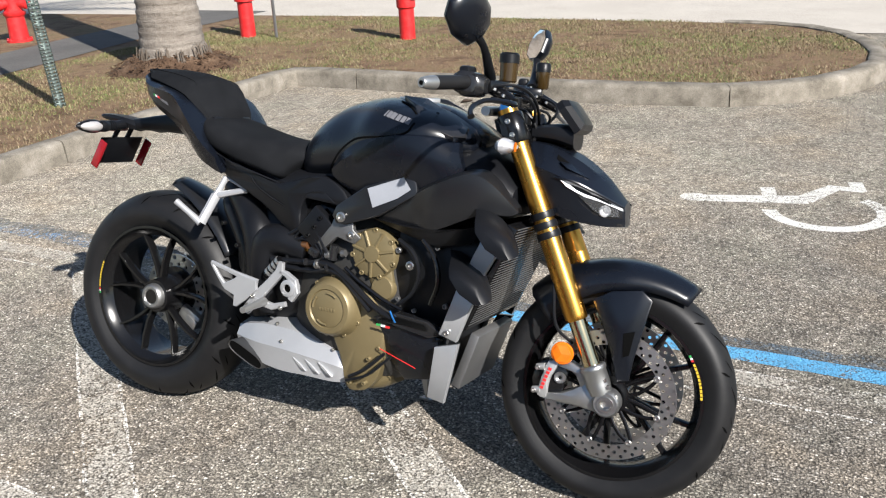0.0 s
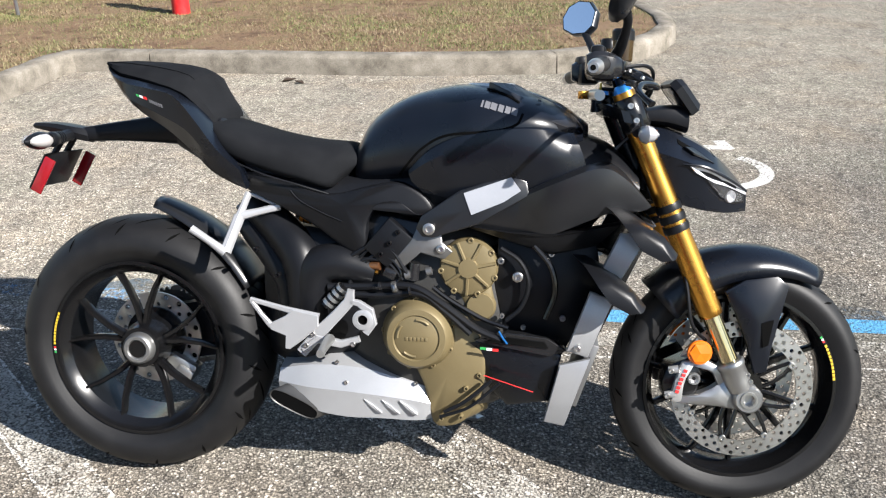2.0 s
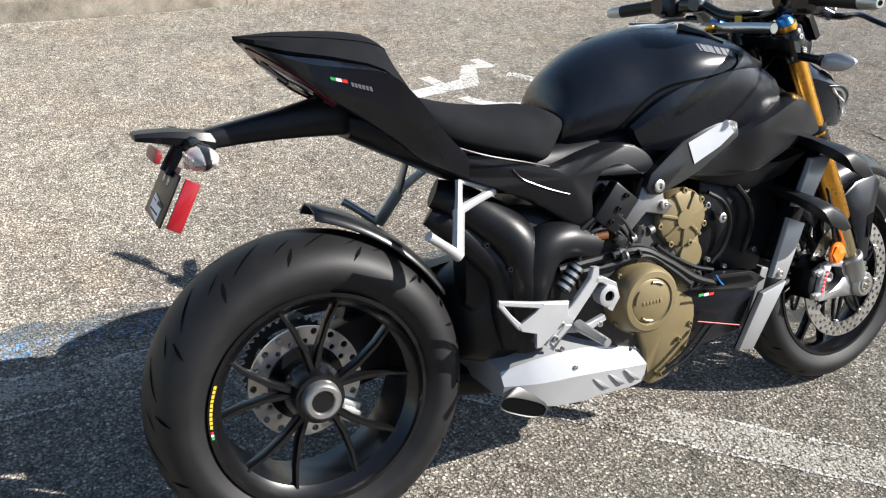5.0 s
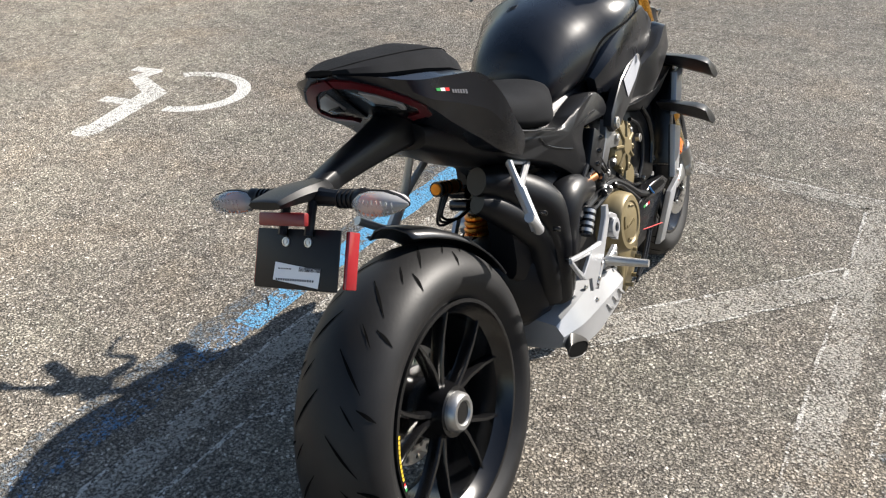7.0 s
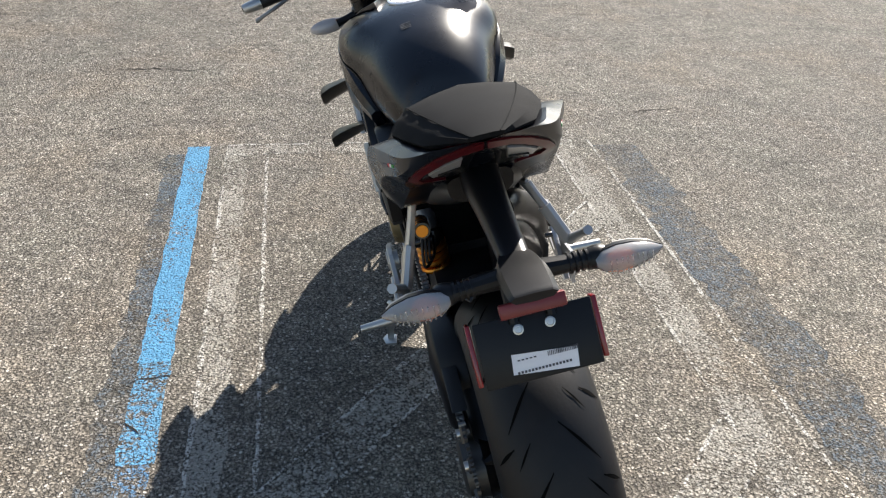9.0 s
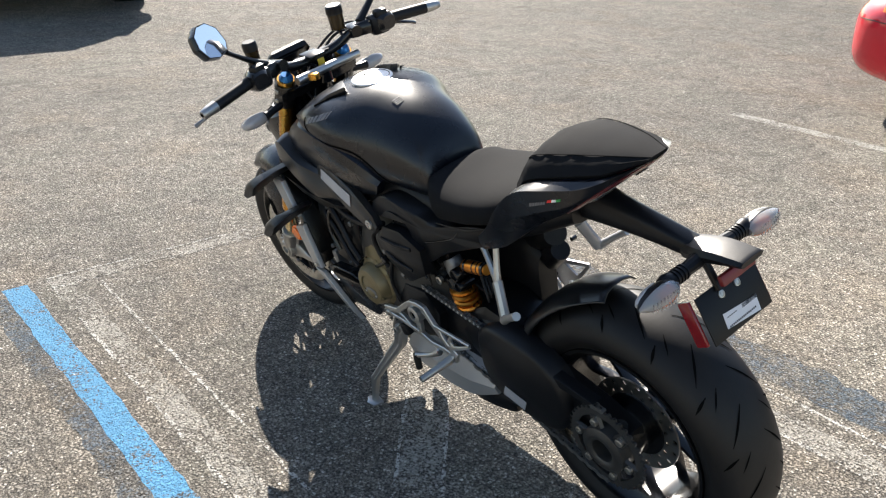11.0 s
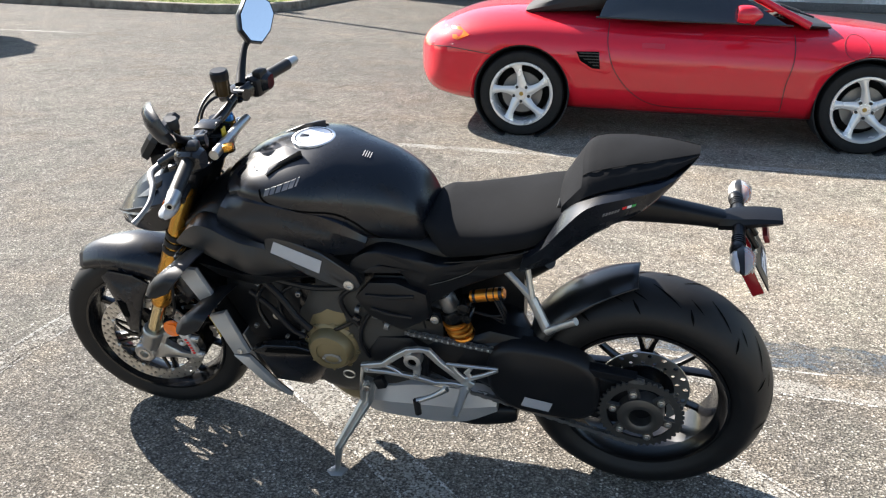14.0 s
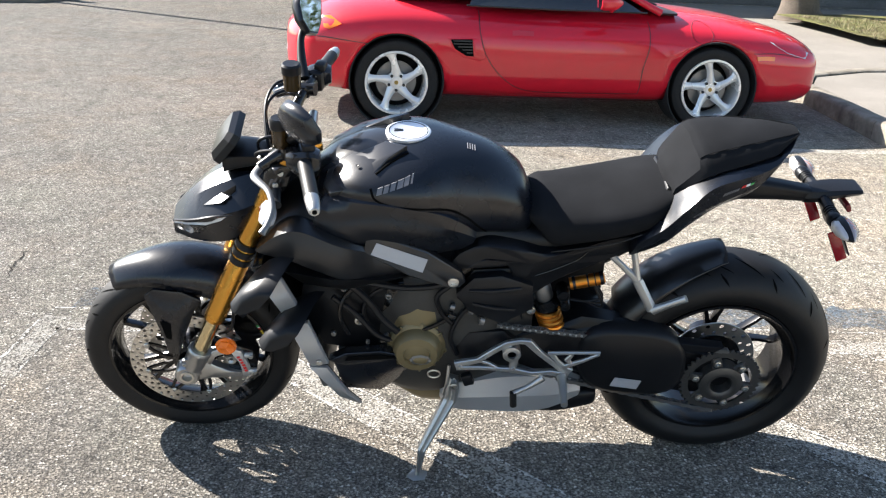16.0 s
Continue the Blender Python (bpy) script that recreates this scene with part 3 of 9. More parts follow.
# lawn with its kerb beyond the parked cars
far_edge = [(40.0, -11.9), (12.0, -11.7), (8.9, -11.50), (7.0, -11.42), (6.2, -11.75), (5.85, -12.6), (5.75, -14.9), (4.9, -18.0)]
kerb("long concrete kerb along the far lawn", [tuple(p) for p in reversed(far_edge)][::-1], 4.0, seed=60)
sheet("far_lawn", offset_line(far_edge, 0.13) + [(5.2, -40), (40, -40)], 0.125, LAWN, "bright sunlit green lawn behind the kerb", "lawn")
sheet("side_lawn", [(-5.85, -13.3), (-5.95, -12.4), (-6.02, -11.2), (-6.0, -10.4), (-6.5, -9.9), (-10.0, -9.6), (-14.0, -12.2), (-7.5, -13.8)], 0.135, LAWN_SHADED, "small thin lawn at the foot of the trees, its colour darkened for shade", "lawn")


def blades(name, label, spots, zone, seed, material, h=(0.012, 0.038)):
    """Many grass blades in one mesh; zone tells where they grow and how thickly."""
    rnd = random.Random(seed)
    verts, faces = [], []
    made = 0
    while made < spots:
        x, y, keep = zone(rnd)
        if rnd.random() > keep:
            continue
        made += 1
        a, ln, w = rnd.uniform(0, 6.283), rnd.uniform(*h), rnd.uniform(0.0025, 0.005)
        lean = rnd.uniform(0.2, 1.3) * ln
        dx, dy = math.cos(a), math.sin(a)
        i = len(verts)
        verts += [(x - dy * w, y + dx * w, 0.12), (x + dy * w, y - dx * w, 0.12), (x + dx * lean, y + dy * lean, 0.12 + ln)]
        faces.append((i, i + 1, i + 2))
    me = bpy.data.meshes.new(name)
    me.from_pydata(verts, [], faces)
    me.materials.append(material)
    return tagged(new(name, me), label, "grass", kind="stuff")


def grass_material(name, stops):
    m, nt, b = nodes_of(name)
    rnd = nt.nodes.new("ShaderNodeNewGeometry").outputs["Random Per Island"]
    nt.links.new(ramp(nt, rnd, stops), b.inputs["Base Color"])
    b.inputs["Roughness"].default_value = 0.7
    return m




def patchy_grass(name):
    """Blades that are mostly green in some patches and mostly straw in others."""
    m, nt, b = nodes_of(name)
    geo = nt.nodes.new("ShaderNodeNewGeometry")
    rnd = geo.outputs["Random Per Island"]
    green = ramp(nt, rnd, [(0.0, (0.05, 0.085, 0.02)), (0.45, (0.13, 0.16, 0.042)), (0.7, (0.21, 0.22, 0.075)), (0.85, (0.30, 0.23, 0.13)), (1.0, (0.12, 0.075, 0.045))])
    straw = ramp(nt, rnd, [(0.0, (0.075, 0.045, 0.028)), (0.35, (0.18, 0.125, 0.072)), (0.7, (0.29, 0.215, 0.13)), (0.86, (0.11, 0.12, 0.04)), (1.0, (0.42, 0.33, 0.21))])
    patch = ramp(nt, tex_noise(nt, geo.outputs["Position"], 1.9, 5.0, 0.7), [(0.42, (0.0,)), (0.57, (1.0,))])
    nt.links.new(mix(nt, patch, straw, green), b.inputs["Base Color"])
    b.inputs["Roughness"].default_value = 0.7
    return m


GRASS = patchy_grass("mixed_green_and_straw_blades")


def zone_near(rnd):
    if rnd.random() < 0.62:
        x, y = rnd.uniform(-6.2, 1.15), rnd.uniform(4.65, 8.2)
        if x > -0.2 and ((x - 0.0) / 1.2) ** 2 + ((y - 6.4) / 1.75) ** 2 > 1.0:
            return x, y, 0.0
    else:
        x, y = rnd.uniform(-6.3, -3.62), rnd.uniform(0.3, 6.5)
    k = noise.noise((x * 1.1, y * 1.1, 0.3)) + 0.5 * noise.noise((x * 3.1, y * 3.1, 5.0))
    return x, y, max(0.06, min(1.0, 0.55 + 1.1 * k))


blades("grass_blades", "short patchy blades of green and straw-dry grass", 130000, zone_near, 5, GRASS, (0.008, 0.030))

# ---- motorcycle (x ahead, y to its left, z up; it leans on its side stand) ----
BIKE = Matrix.Translation((-0.003, -0.012, 0.003)) @ pose(0, 0, 0, 0, 0, 0.15) @ pose(0, 0, 0, -13.7, 0, 0)
bike = thing("motorcycle", BIKE, "satin black naked motorcycle with gold forks on its side stand", "motorcycle")
REAR, FRONT = Vector((-0.738, 0, 0.336)), Vector((0.752, 0, 0.302))
RAKE = Vector((-0.407, 0, 0.914))
HEAD = Vector((0.425, 0, 0.95))
STEER = Matrix.Translation(HEAD) @ Matrix.Rotation(radians(4.4), 4, RAKE) @ Matrix.Translation(-HEAD)


def row_at(rows, x):
    """The row of a loft at x (rows run along x either way)."""
    rs = sorted(rows)
    for a, b in zip(rs, rs[1:]):
        if a[0] <= x <= b[0]:
            f = (x - a[0]) / max(1e-9, b[0] - a[0])
            return [p + (q - p) * f for p, q in zip(a, b)]
    return list(rs[0] if x < rs[0][0] else rs[-1])


def skin_y(rows, x, z, k, ks=None):
    """Half width of a lofted body at x and height z."""
    _, zb, zt, w, zw = row_at(rows, x)[:5]
    e = k if z >= zw else (ks or k)
    h = (z - zw) / (zt - zw) if z >= zw else (zw - z) / (zw - zb)
    return w * max(0.0, 1 - min(1.0, abs(h)) ** e) ** (1 / e)


def flank_line(rows, pts, side, k, ks, w, material, name, parent, off=0.002, depth=0.004):
    """A narrow strip (a panel joint or trim) that follows the flank through (x, z) points."""
    line = [v for v in spline([(x, 0, z) for x, z in pts], 6)]
    loops = []
    for i, p in enumerate(line):
        d = (line[min(i + 1, len(line) - 1)] - line[max(i - 1, 0)]).normalized()
        n = Vector((-d.z, 0, d.x)) * (w / 2)
        ring = []
        for q, o in ((p + n, off), (p - n, off), (p - n, -depth), (p + n, -depth)):
            ring.append(Vector((q.x, side * (skin_y(rows, q.x, q.z, k, ks) + o), q.z)))
        loops.append(ring)
    return part(name, rings(bmesh.new(), loops), material, parent)


def creased(lines, steps=4, straight=False):
    """A mirrored shell skinned over lengthwise lines on its left half; the first and last line lie on the middle plane."""
    fine = [[Vector(a).lerp(Vector(b), k / steps) for a, b in zip(line, line[1:]) for k in range(steps)] + [Vector(line[-1])] if straight else spline(line, steps) for line in lines]
    loops = []
    for i in range(len(fine[0])):
        half = [line[i] for line in fine]
        loops.append(half + [Vector((p.x, -p.y, p.z)) for p in reversed(half[1:-1])])
    return rings(bmesh.new(), loops)


def add_bar(bm, pts, y, w, t, side):
    """A flat bar of rectangular section along (x, z) points; w is its width, or one for each point."""
    ws = w if isinstance(w, (list, tuple)) else [w] * len(pts)
    line = [Vector((x, 0, z)) for x, z in pts]
    loops = []
    for i, p in enumerate(line):
        d = (line[min(i + 1, len(line) - 1)] - line[max(i - 1, 0)]).normalized()
        n = Vector((-d.z, 0, d.x))
        a, b = n * (ws[i] / 2), n * (ws[i] / 2 - 0.0022)
        loops.append([p + o + Vector((0, side * yy, 0)) for o, yy in ((a, y - t), (a, y - 0.0022), (b, y), (-b, y), (-a, y - 0.0022), (-a, y - t))])
    return rings(bm, loops)


def on_skin(rows, pts, side, k, ks, off):
    """Points (x, z) set on the flank of a lofted body."""
    return [(x, side * (skin_y(rows, x, z, k, ks) + off), z) for x, z in pts]


def fpart(name, bm, material, parent=bike, label="", angle=40):
    """A part of the steered front end."""
    return part(name, move(bm, STEER), material, parent, label, angle)


BARS = Matrix.Translation(HEAD + Vector((0.017, 0.0, -0.009))) @ Matrix.Rotation(radians(2.9), 4, RAKE) @ Matrix.Translation(-HEAD)


def bpart(name, bm, material, parent=bike, label="", angle=40):
    """A part of the handlebar."""
    return part(name, move(bm, BARS), material, parent, label, angle)


def tyre_profile(w, r, rim, crown):
    """A closed tyre section: half width w, outer radius r, rim radius; crown sets how round the tread is."""
    out = []
    for k in range(-10, 11):
        a = k / 10 * radians(100)
        y = w * math.sin(a) / math.sin(radians(90)) if abs(a) < radians(90) else math.copysign(w * (1 - 0.02), a)
        out.append((w * math.sin(a), r - crown * (1 - math.cos(a))))
    return out + [(w * 0.93, (r - crown) * 0.55 + rim * 0.45), (w * 0.80, rim), (w * 0.74, rim - 0.006), (-w * 0.74, rim - 0.006), (-w * 0.80, rim), (-w * 0.93, (r - crown) * 0.55 + rim * 0.45)]


def tread_cuts(centre, w, r, crown, count, seed, mfn=lambda b: b):
    """Slanted grooves lying on the tread, as dark strips that follow its curve."""
    bm = bmesh.new()
    for k in range(count):
        for s in (-1, 1):
            base = 2 * math.pi * (k + (0.5 if s > 0 else 0.0)) / count
            for a0, a1, d0, d1, wd in ((8, 42, 0.0, 0.22, 0.0045), (40, 66, 0.30, 0.36, 0.004), (22, 40, -0.16, -0.04, 0.0032)):
                rows = []
                n = 8
                for i in range(n + 1):
                    f = i / n
                    lat, ang = radians(a0 + (a1 - a0) * f), base + d0 + (d1 - d0) * f
                    half = wd * math.sin(math.pi * min(0.93, max(0.12, f)))
                    ring = []
                    for e in (-1, 1):
                        rr = r - crown * (1 - math.cos(lat)) + 0.0006
                        aa = ang + e * half / rr
                        ring.append(bm.verts.new(centre + Vector((rr * math.cos(aa), s * w * math.sin(lat), rr * math.sin(aa)))))
                    rows.append(ring)
                for p, q in zip(rows, rows[1:]):
                    bm.faces.new((p[0], p[1], q[1], q[0]))
    return mfn(bm)


def add_spoke(bm, c, a0, r0, a1, r1, y0, y1, w0, w1, t):
    """A wheel spoke from the hub to the rim, boxy, tapering."""
    loops = []
    for f in (0.0, 0.35, 0.7, 1.0):
        a, r, y, w = a0 + (a1 - a0) * f, r0 + (r1 - r0) * f, y0 + (y1 - y0) * f, w0 + (w1 - w0) * f
        d, s = Vector((math.cos(a), 0, math.sin(a))), Vector((-math.sin(a), 0, math.cos(a)))
        p = c + d * r + Vector((0, y, 0))
        loops.append([p + s * (w * u) + Vector((0, t * v, 0)) for u, v in ((-1, -.4), (-.5, -1), (.5, -1), (1, -.4), (.8, 1), (-.8, 1))])
    rings(bm, loops)


def rim_profile(half, lip, well):
    return [(-half, lip), (-half, lip - 0.008), (-half + 0.014, lip - 0.014), (-half + 0.03, well), (half - 0.03, well), (half - 0.014, lip - 0.014), (half, lip - 0.008), (half, lip),
            (half - 0.012, lip + 0.002), (half - 0.022, well + 0.012), (-half + 0.022, well + 0.012), (-half + 0.012, lip + 0.002)]


def disc_bm(c, y, r0, r1, t=0.005, holes=3, per=30):
    """A drilled brake disc: the ring is built of cells, and the drilled cells have eight-sided openings."""
    bm = bmesh.new()
    rows = holes
    step = (r1 - r0) / rows
    def ring_v(a, r, yy):
        return bm.verts.new(c + Vector((r * math.cos(a), yy, r * math.sin(a))))
    for j in range(rows):
        ra, rb = r0 + step * j, r0 + step * (j + 1)
        for i in range(per):
            a, b = 2 * math.pi * i / per, 2 * math.pi * (i + 1) / per
            drilled = (i + j) % 2 == 0
            for yy in (y - t / 2, y + t / 2):
                if not drilled:
                    bm.faces.new([ring_v(p, q, yy) for p, q in ((a, ra), ((a + b) / 2, ra), (b, ra), (b, (ra + rb) / 2), (b, rb), ((a + b) / 2, rb), (a, rb), (a, (ra + rb) / 2))])
                    continue
                am, rm = (a + b) / 2, (ra + rb) / 2
                hr = min(step, rm * (b - a)) * 0.40
                outer = [(a, ra), (am, ra), (b, ra), (b, rm), (b, rb), (am, rb), (a, rb), (a, rm)]
                ov = [ring_v(p, q, yy) for p, q in outer]
                iv = []
                for p, q in outer:
                    d = Vector(((p - am) * rm, q - rm)).normalized() * hr
                    iv.append(ring_v(am + d.x / rm, rm + d.y, yy))
                for k in range(8):
                    bm.faces.new((ov[k], ov[(k + 1) % 8], iv[(k + 1) % 8], iv[k]))
    bmesh.ops.remove_doubles(bm, verts=bm.verts, dist=1e-5)
    add_lathe(bm, [(y - t / 2, r1), (y - t / 2, r1 + 0.0008), (y + t / 2, r1 + 0.0008), (y + t / 2, r1)], c, "y", 90)
    return bm


def bolt_head(p, r, length, side):
    """A round bolt with a hex socket, its face to one flank."""
    y0, y1 = p[1], p[1] + side * length
    return lathe([(y0, r), (y1 - side * 0.001, r), (y1, r * 0.86), (y1, r * 0.5), (y1 - side * length * 0.5, r * 0.46), (y1 - side * length * 0.5, 0.0)], (p[0], 0, p[2]), "y", 12, closed=False)


# rear wheel
tyre = part("rear_tyre", lathe(tyre_profile(0.100, 0.336, 0.226, 0.068), REAR, "y", 96), RUBBER, bike, "wide worn black rear tyre")
part("tread_pattern", tread_cuts(REAR, 0.1003, 0.3362, 0.068, 14, 1), GROOVE, tyre)
rim = part("rear_rim", lathe(rim_profile(0.088, 0.228, 0.196), REAR, "y", 96), BLACK_METAL, bike, "black forged alloy rear rim")
for k in range(5):
    a = radians(18 + 72 * k)
    for d in (-1, 1):
        bm = bmesh.new()
        add_spoke(bm, REAR, a + d * 0.07, 0.050, a + d * 0.30, 0.203, -0.040, -0.050, 0.009, 0.0055, 0.013)
        part("spoke", bm, BLACK_METAL, rim)
part("rear_hub", lathe([(-0.072, 0.030), (-0.072, 0.052), (-0.03, 0.062), (0.0, 0.062), (0.05, 0.056), (0.11, 0.066), (0.11, 0.030)], REAR, "y", 40), BLACK_METAL, rim)
nut = part("wheel_nut", lathe([(-0.070, 0.022), (-0.088, 0.023), (-0.092, 0.026), (-0.092, 0.034), (-0.086, 0.040), (-0.070, 0.042)], REAR, "y", 36), ALU_MID, bike, "worn steel rear wheel nut")
part("axle_bore", lathe([(-0.088, 0.0225), (-0.04, 0.0225), (-0.04, 0.0)], REAR, "y", 24, closed=False), BLACK_METAL, nut)
part("rear_disc", disc_bm(REAR, 0.030, 0.080, 0.1225, 0.005, 2, 36), STEEL, bike, "drilled steel rear brake disc")
part("disc_carrier", lathe([(0.022, 0.055), (0.022, 0.083), (0.036, 0.083), (0.036, 0.055)], REAR, "y", 40), BLACK_METAL, bike)
cal = bmesh.new()
add_box(cal, (0.085, 0.05, 0.05), pose(-0.668, 0.03, 0.262, 0, 30, 0), 0.010)
add_box(cal, (0.05, 0.06, 0.034), pose(-0.655, 0.028, 0.246, 0, 30, 0), 0.008)
part("rear_caliper", cal, ALU, bike, "cast rear brake caliper")

def rim_mark(c, y, r, a0, a1, w, side):
    """A printed arc on the rim's edge: yellow with small red and white ends."""
    out = []
    for f0, f1, mt in [(0.0, 0.05, GREEN_INK), (0.06, 0.10, PAPER), (0.11, 0.15, RED_INK)] + [(0.20 + 0.08 * q, 0.262 + 0.08 * q, YELLOW_INK) for q in range(10)]:
        bm = bmesh.new()
        n = 2
        rows = []
        for i in range(n + 1):
            a = radians(a0 + (a1 - a0) * (f0 + (f1 - f0) * i / n))
            rows.append([bm.verts.new(c + Vector((q * math.cos(a), y, q * math.sin(a)))) for q in (r - w / 2, r + w / 2)])
        for p, q in zip(rows, rows[1:]):
            bm.faces.new((p[0], p[1], q[1], q[0]))
        out.append((bm, mt))
    return out


for bm, mt in rim_mark(REAR, -0.0895, 0.222, 185, 156, 0.0055, -1):
    part("rim_mark", bm, mt, rim, "small printed rim mark")

# sprocket, chain and single-sided swing arm on the left
bm = bmesh.new()
teeth = 41
outer = []
for k in range(teeth * 4):
    a = 2 * math.pi * k / (teeth * 4)
    outer.append((a, (0.113, 0.113, 0.106, 0.106)[k % 4]))
lo = [bm.verts.new(REAR + Vector((r * math.cos(a), 0.130, r * math.sin(a)))) for a, r in outer]
hi = [bm.verts.new(REAR + Vector((r * math.cos(a), 0.137, r * math.sin(a)))) for a, r in outer]
li = [bm.verts.new(REAR + Vector((0.088 * math.cos(a), 0.130, 0.088 * math.sin(a)))) for a, r in outer]
hj = [bm.verts.new(REAR + Vector((0.088 * math.cos(a), 0.137, 0.088 * math.sin(a)))) for a, r in outer]
for i in range(len(outer)):
    j = (i + 1) % len(outer)
    for quad in ((lo[i], lo[j], hi[j], hi[i]), (hi[i], hi[j], hj[j], hj[i]), (hj[i], hj[j], li[j], li[i]), (li[i], li[j], lo[j], lo[i])):
        bm.faces.new(quad)
spr = part("rear_sprocket", bm, SPROCKET, bike, "dark toothed rear sprocket", 30)
for k in range(6):
    a = radians(60 * k + 12)
    bm = bmesh.new()
    add_spoke(bm, REAR, a, 0.035, a, 0.092, 0.138, 0.134, 0.020, 0.013, 0.006)
    part("carrier_arm", bm, SPROCKET, spr)
part("sprocket_carrier", lathe([(0.11, 0.030), (0.150, 0.030), (0.155, 0.036), (0.155, 0.046), (0.148, 0.060), (0.11, 0.062)], REAR, "y", 36), SPROCKET, spr)
for k in range(6):
    a = radians(60 * k + 12)
    part("carrier_bolt", bolt_head(REAR + Vector((0.074 * math.cos(a), 0.139, 0.074 * math.sin(a))), 0.010, 0.010, 1), STEEL, spr)


def chain_bm(p0, p1, y, pitch=0.0155):
    """A run of roller chain: side plates and rollers between two points."""
    bm = bmesh.new()
    a, b = Vector((p0[0], y, p0[1])), Vector((p1[0], y, p1[1]))
    n = int((b - a).length / pitch)
    d = (b - a).normalized()
    ang = math.atan2(-d.z, d.x)
    for k in range(n):
        c = a + d * (pitch * (k + 0.5))
        for s in (-1, 1):
            add_box(bm, (pitch * 1.02, 0.0022, 0.0125), Matrix.Translation(c + Vector((0, s * (0.0065 if k % 2 else 0.0042), 0))) @ Matrix.Rotation(ang, 4, "Y"))
        add_lathe(bm, [(-0.007, 0.0048), (0.007, 0.0048)], a + d * (pitch * k), "y", 8, closed=False)
    return bm


tagged(part("chain", chain_bm((-0.735, 0.447), (-0.10, 0.512), 0.1335), ALU_DARK, bike), "oily dark drive chain, upper run", kind="stuff")
tagged(part("chain", chain_bm((-0.735, 0.226), (-0.10, 0.372), 0.1335), ALU_DARK, bike), "oily dark drive chain, lower run", kind="stuff")
bm = bmesh.new()
for k in range(22):
    f = k / 21
    add_lathe(bm, [(-0.009, 0.0), (-0.009, 0.0030), (0.009, 0.0034), (0.0098, 0.0026), (0.0098, 0.0)], (-0.440 + 0.326 * f, 0.1335, 0.4772 + 0.0334 * f), "y", 8, closed=False)
tagged(part("chain_pins", bm, STEEL, bike), "bright riveted pins of the drive chain", kind="stuff")
arm = [(-0.10, 0.39), (-0.13, 0.46), (-0.25, 0.485), (-0.33, 0.53), (-0.45, 0.515), (-0.56, 0.445), (-0.70, 0.415), (-0.785, 0.385), (-0.80, 0.32), (-0.76, 0.275), (-0.66, 0.27), (-0.50, 0.30), (-0.40, 0.29), (-0.30, 0.345), (-0.20, 0.345)]
swing = part("swing_arm", side_slab(arm, 0.118, 0.055, 1, 0.016, 0.006), BLACK_MATT, bike, "black cast single-sided swing arm")
part("swing_arm_box", hull(dense([(-0.47, 0.33, 0.47, 0.03, 0.40, 0.09), (-0.36, 0.31, 0.53, 0.12, 0.42, 0.02), (-0.24, 0.33, 0.50, 0.12, 0.42, 0.0), (-0.12, 0.36, 0.46, 0.115, 0.41, 0.0)]), 18, 3.0), BLACK_MATT, bike)
part("swing_arm_cover", side_slab([(-0.47 + 0.150 * math.copysign(abs(math.cos(a)) ** 0.7, math.cos(a)) - 0.08 * (0.5 - 0.5 * math.sin(a)) * 0.2, 0.404 + 0.115 * math.copysign(abs(math.sin(a)) ** 0.75, math.sin(a)) + 0.012 * math.cos(a)) for a in (2 * math.pi * k / 28 for k in range(28))], 0.155, 0.06, 1, 0.016, 0.012), BLACK_MATT, swing, "smooth outer casting of the swing arm", 60)
part("warning_label", side_slab([(-0.500, 0.325), (-0.425, 0.335), (-0.435, 0.366), (-0.510, 0.356)], 0.1655, 0.001, 1, 0.0), FOIL, swing, "small silver label on the swing arm")
part("chain_guard", side_slab([(-0.37, 0.496), (-0.55, 0.482), (-0.72, 0.465), (-0.70, 0.45), (-0.5, 0.455), (-0.39, 0.462)], 0.146, 0.03, 1, 0.003), BLACK_MATT, bike)

# rear hugger over the tyre
def band(c, r, a0, a1, rows, n=18, flare=0.0):
    """A curved guard over a wheel: rows of (y, extra radius), swept from angle a0 to a1."""
    bm = bmesh.new()
    grid = []
    for i in range(n + 1):
        a = radians(a0 + (a1 - a0) * i / n)
        f = i / n
        grid.append([bm.verts.new(c + Vector(((r + dr + flare * f * f) * math.cos(a), y * (1 - 0.25 * f * f), (r + dr + flare * f * f) * math.sin(a)))) for y, dr in rows])
    for p, q in zip(grid, grid[1:]):
        for k in range(len(rows) - 1):
            bm.faces.new((p[k], p[k + 1], q[k + 1], q[k]))
    return bm


bm = bmesh.new()
grid = []
for i in range(19):
    f = i / 18
    a = radians(30 + 54 * f)
    wide = 1.0 - 0.42 * f ** 2.2
    rr = 0.345 + 0.030 * f * f
    grid.append([bm.verts.new(REAR + Vector(((rr + q) * math.cos(a), 0.015 + y * wide, (rr + q) * math.sin(a)))) for y, q in ((-0.092, -0.012), (-0.066, 0.002), (-0.02, 0.009), (0.03, 0.009), (0.066, 0.001), (0.088, -0.016), (0.094, -0.034 * (1 - 0.7 * f)))])
for p, q in zip(grid, grid[1:]):
    for k in range(6):
        bm.faces.new((p[k], p[k + 1], q[k + 1], q[k]))
# grey satin in place of black, standing for the sun's sheen on top
hug = part("rear_hugger", bm, GREY_SATIN, bike, "rear tyre hugger, its black lightened to grey for the sun's sheen", 50)
solid(hug, 0.004)

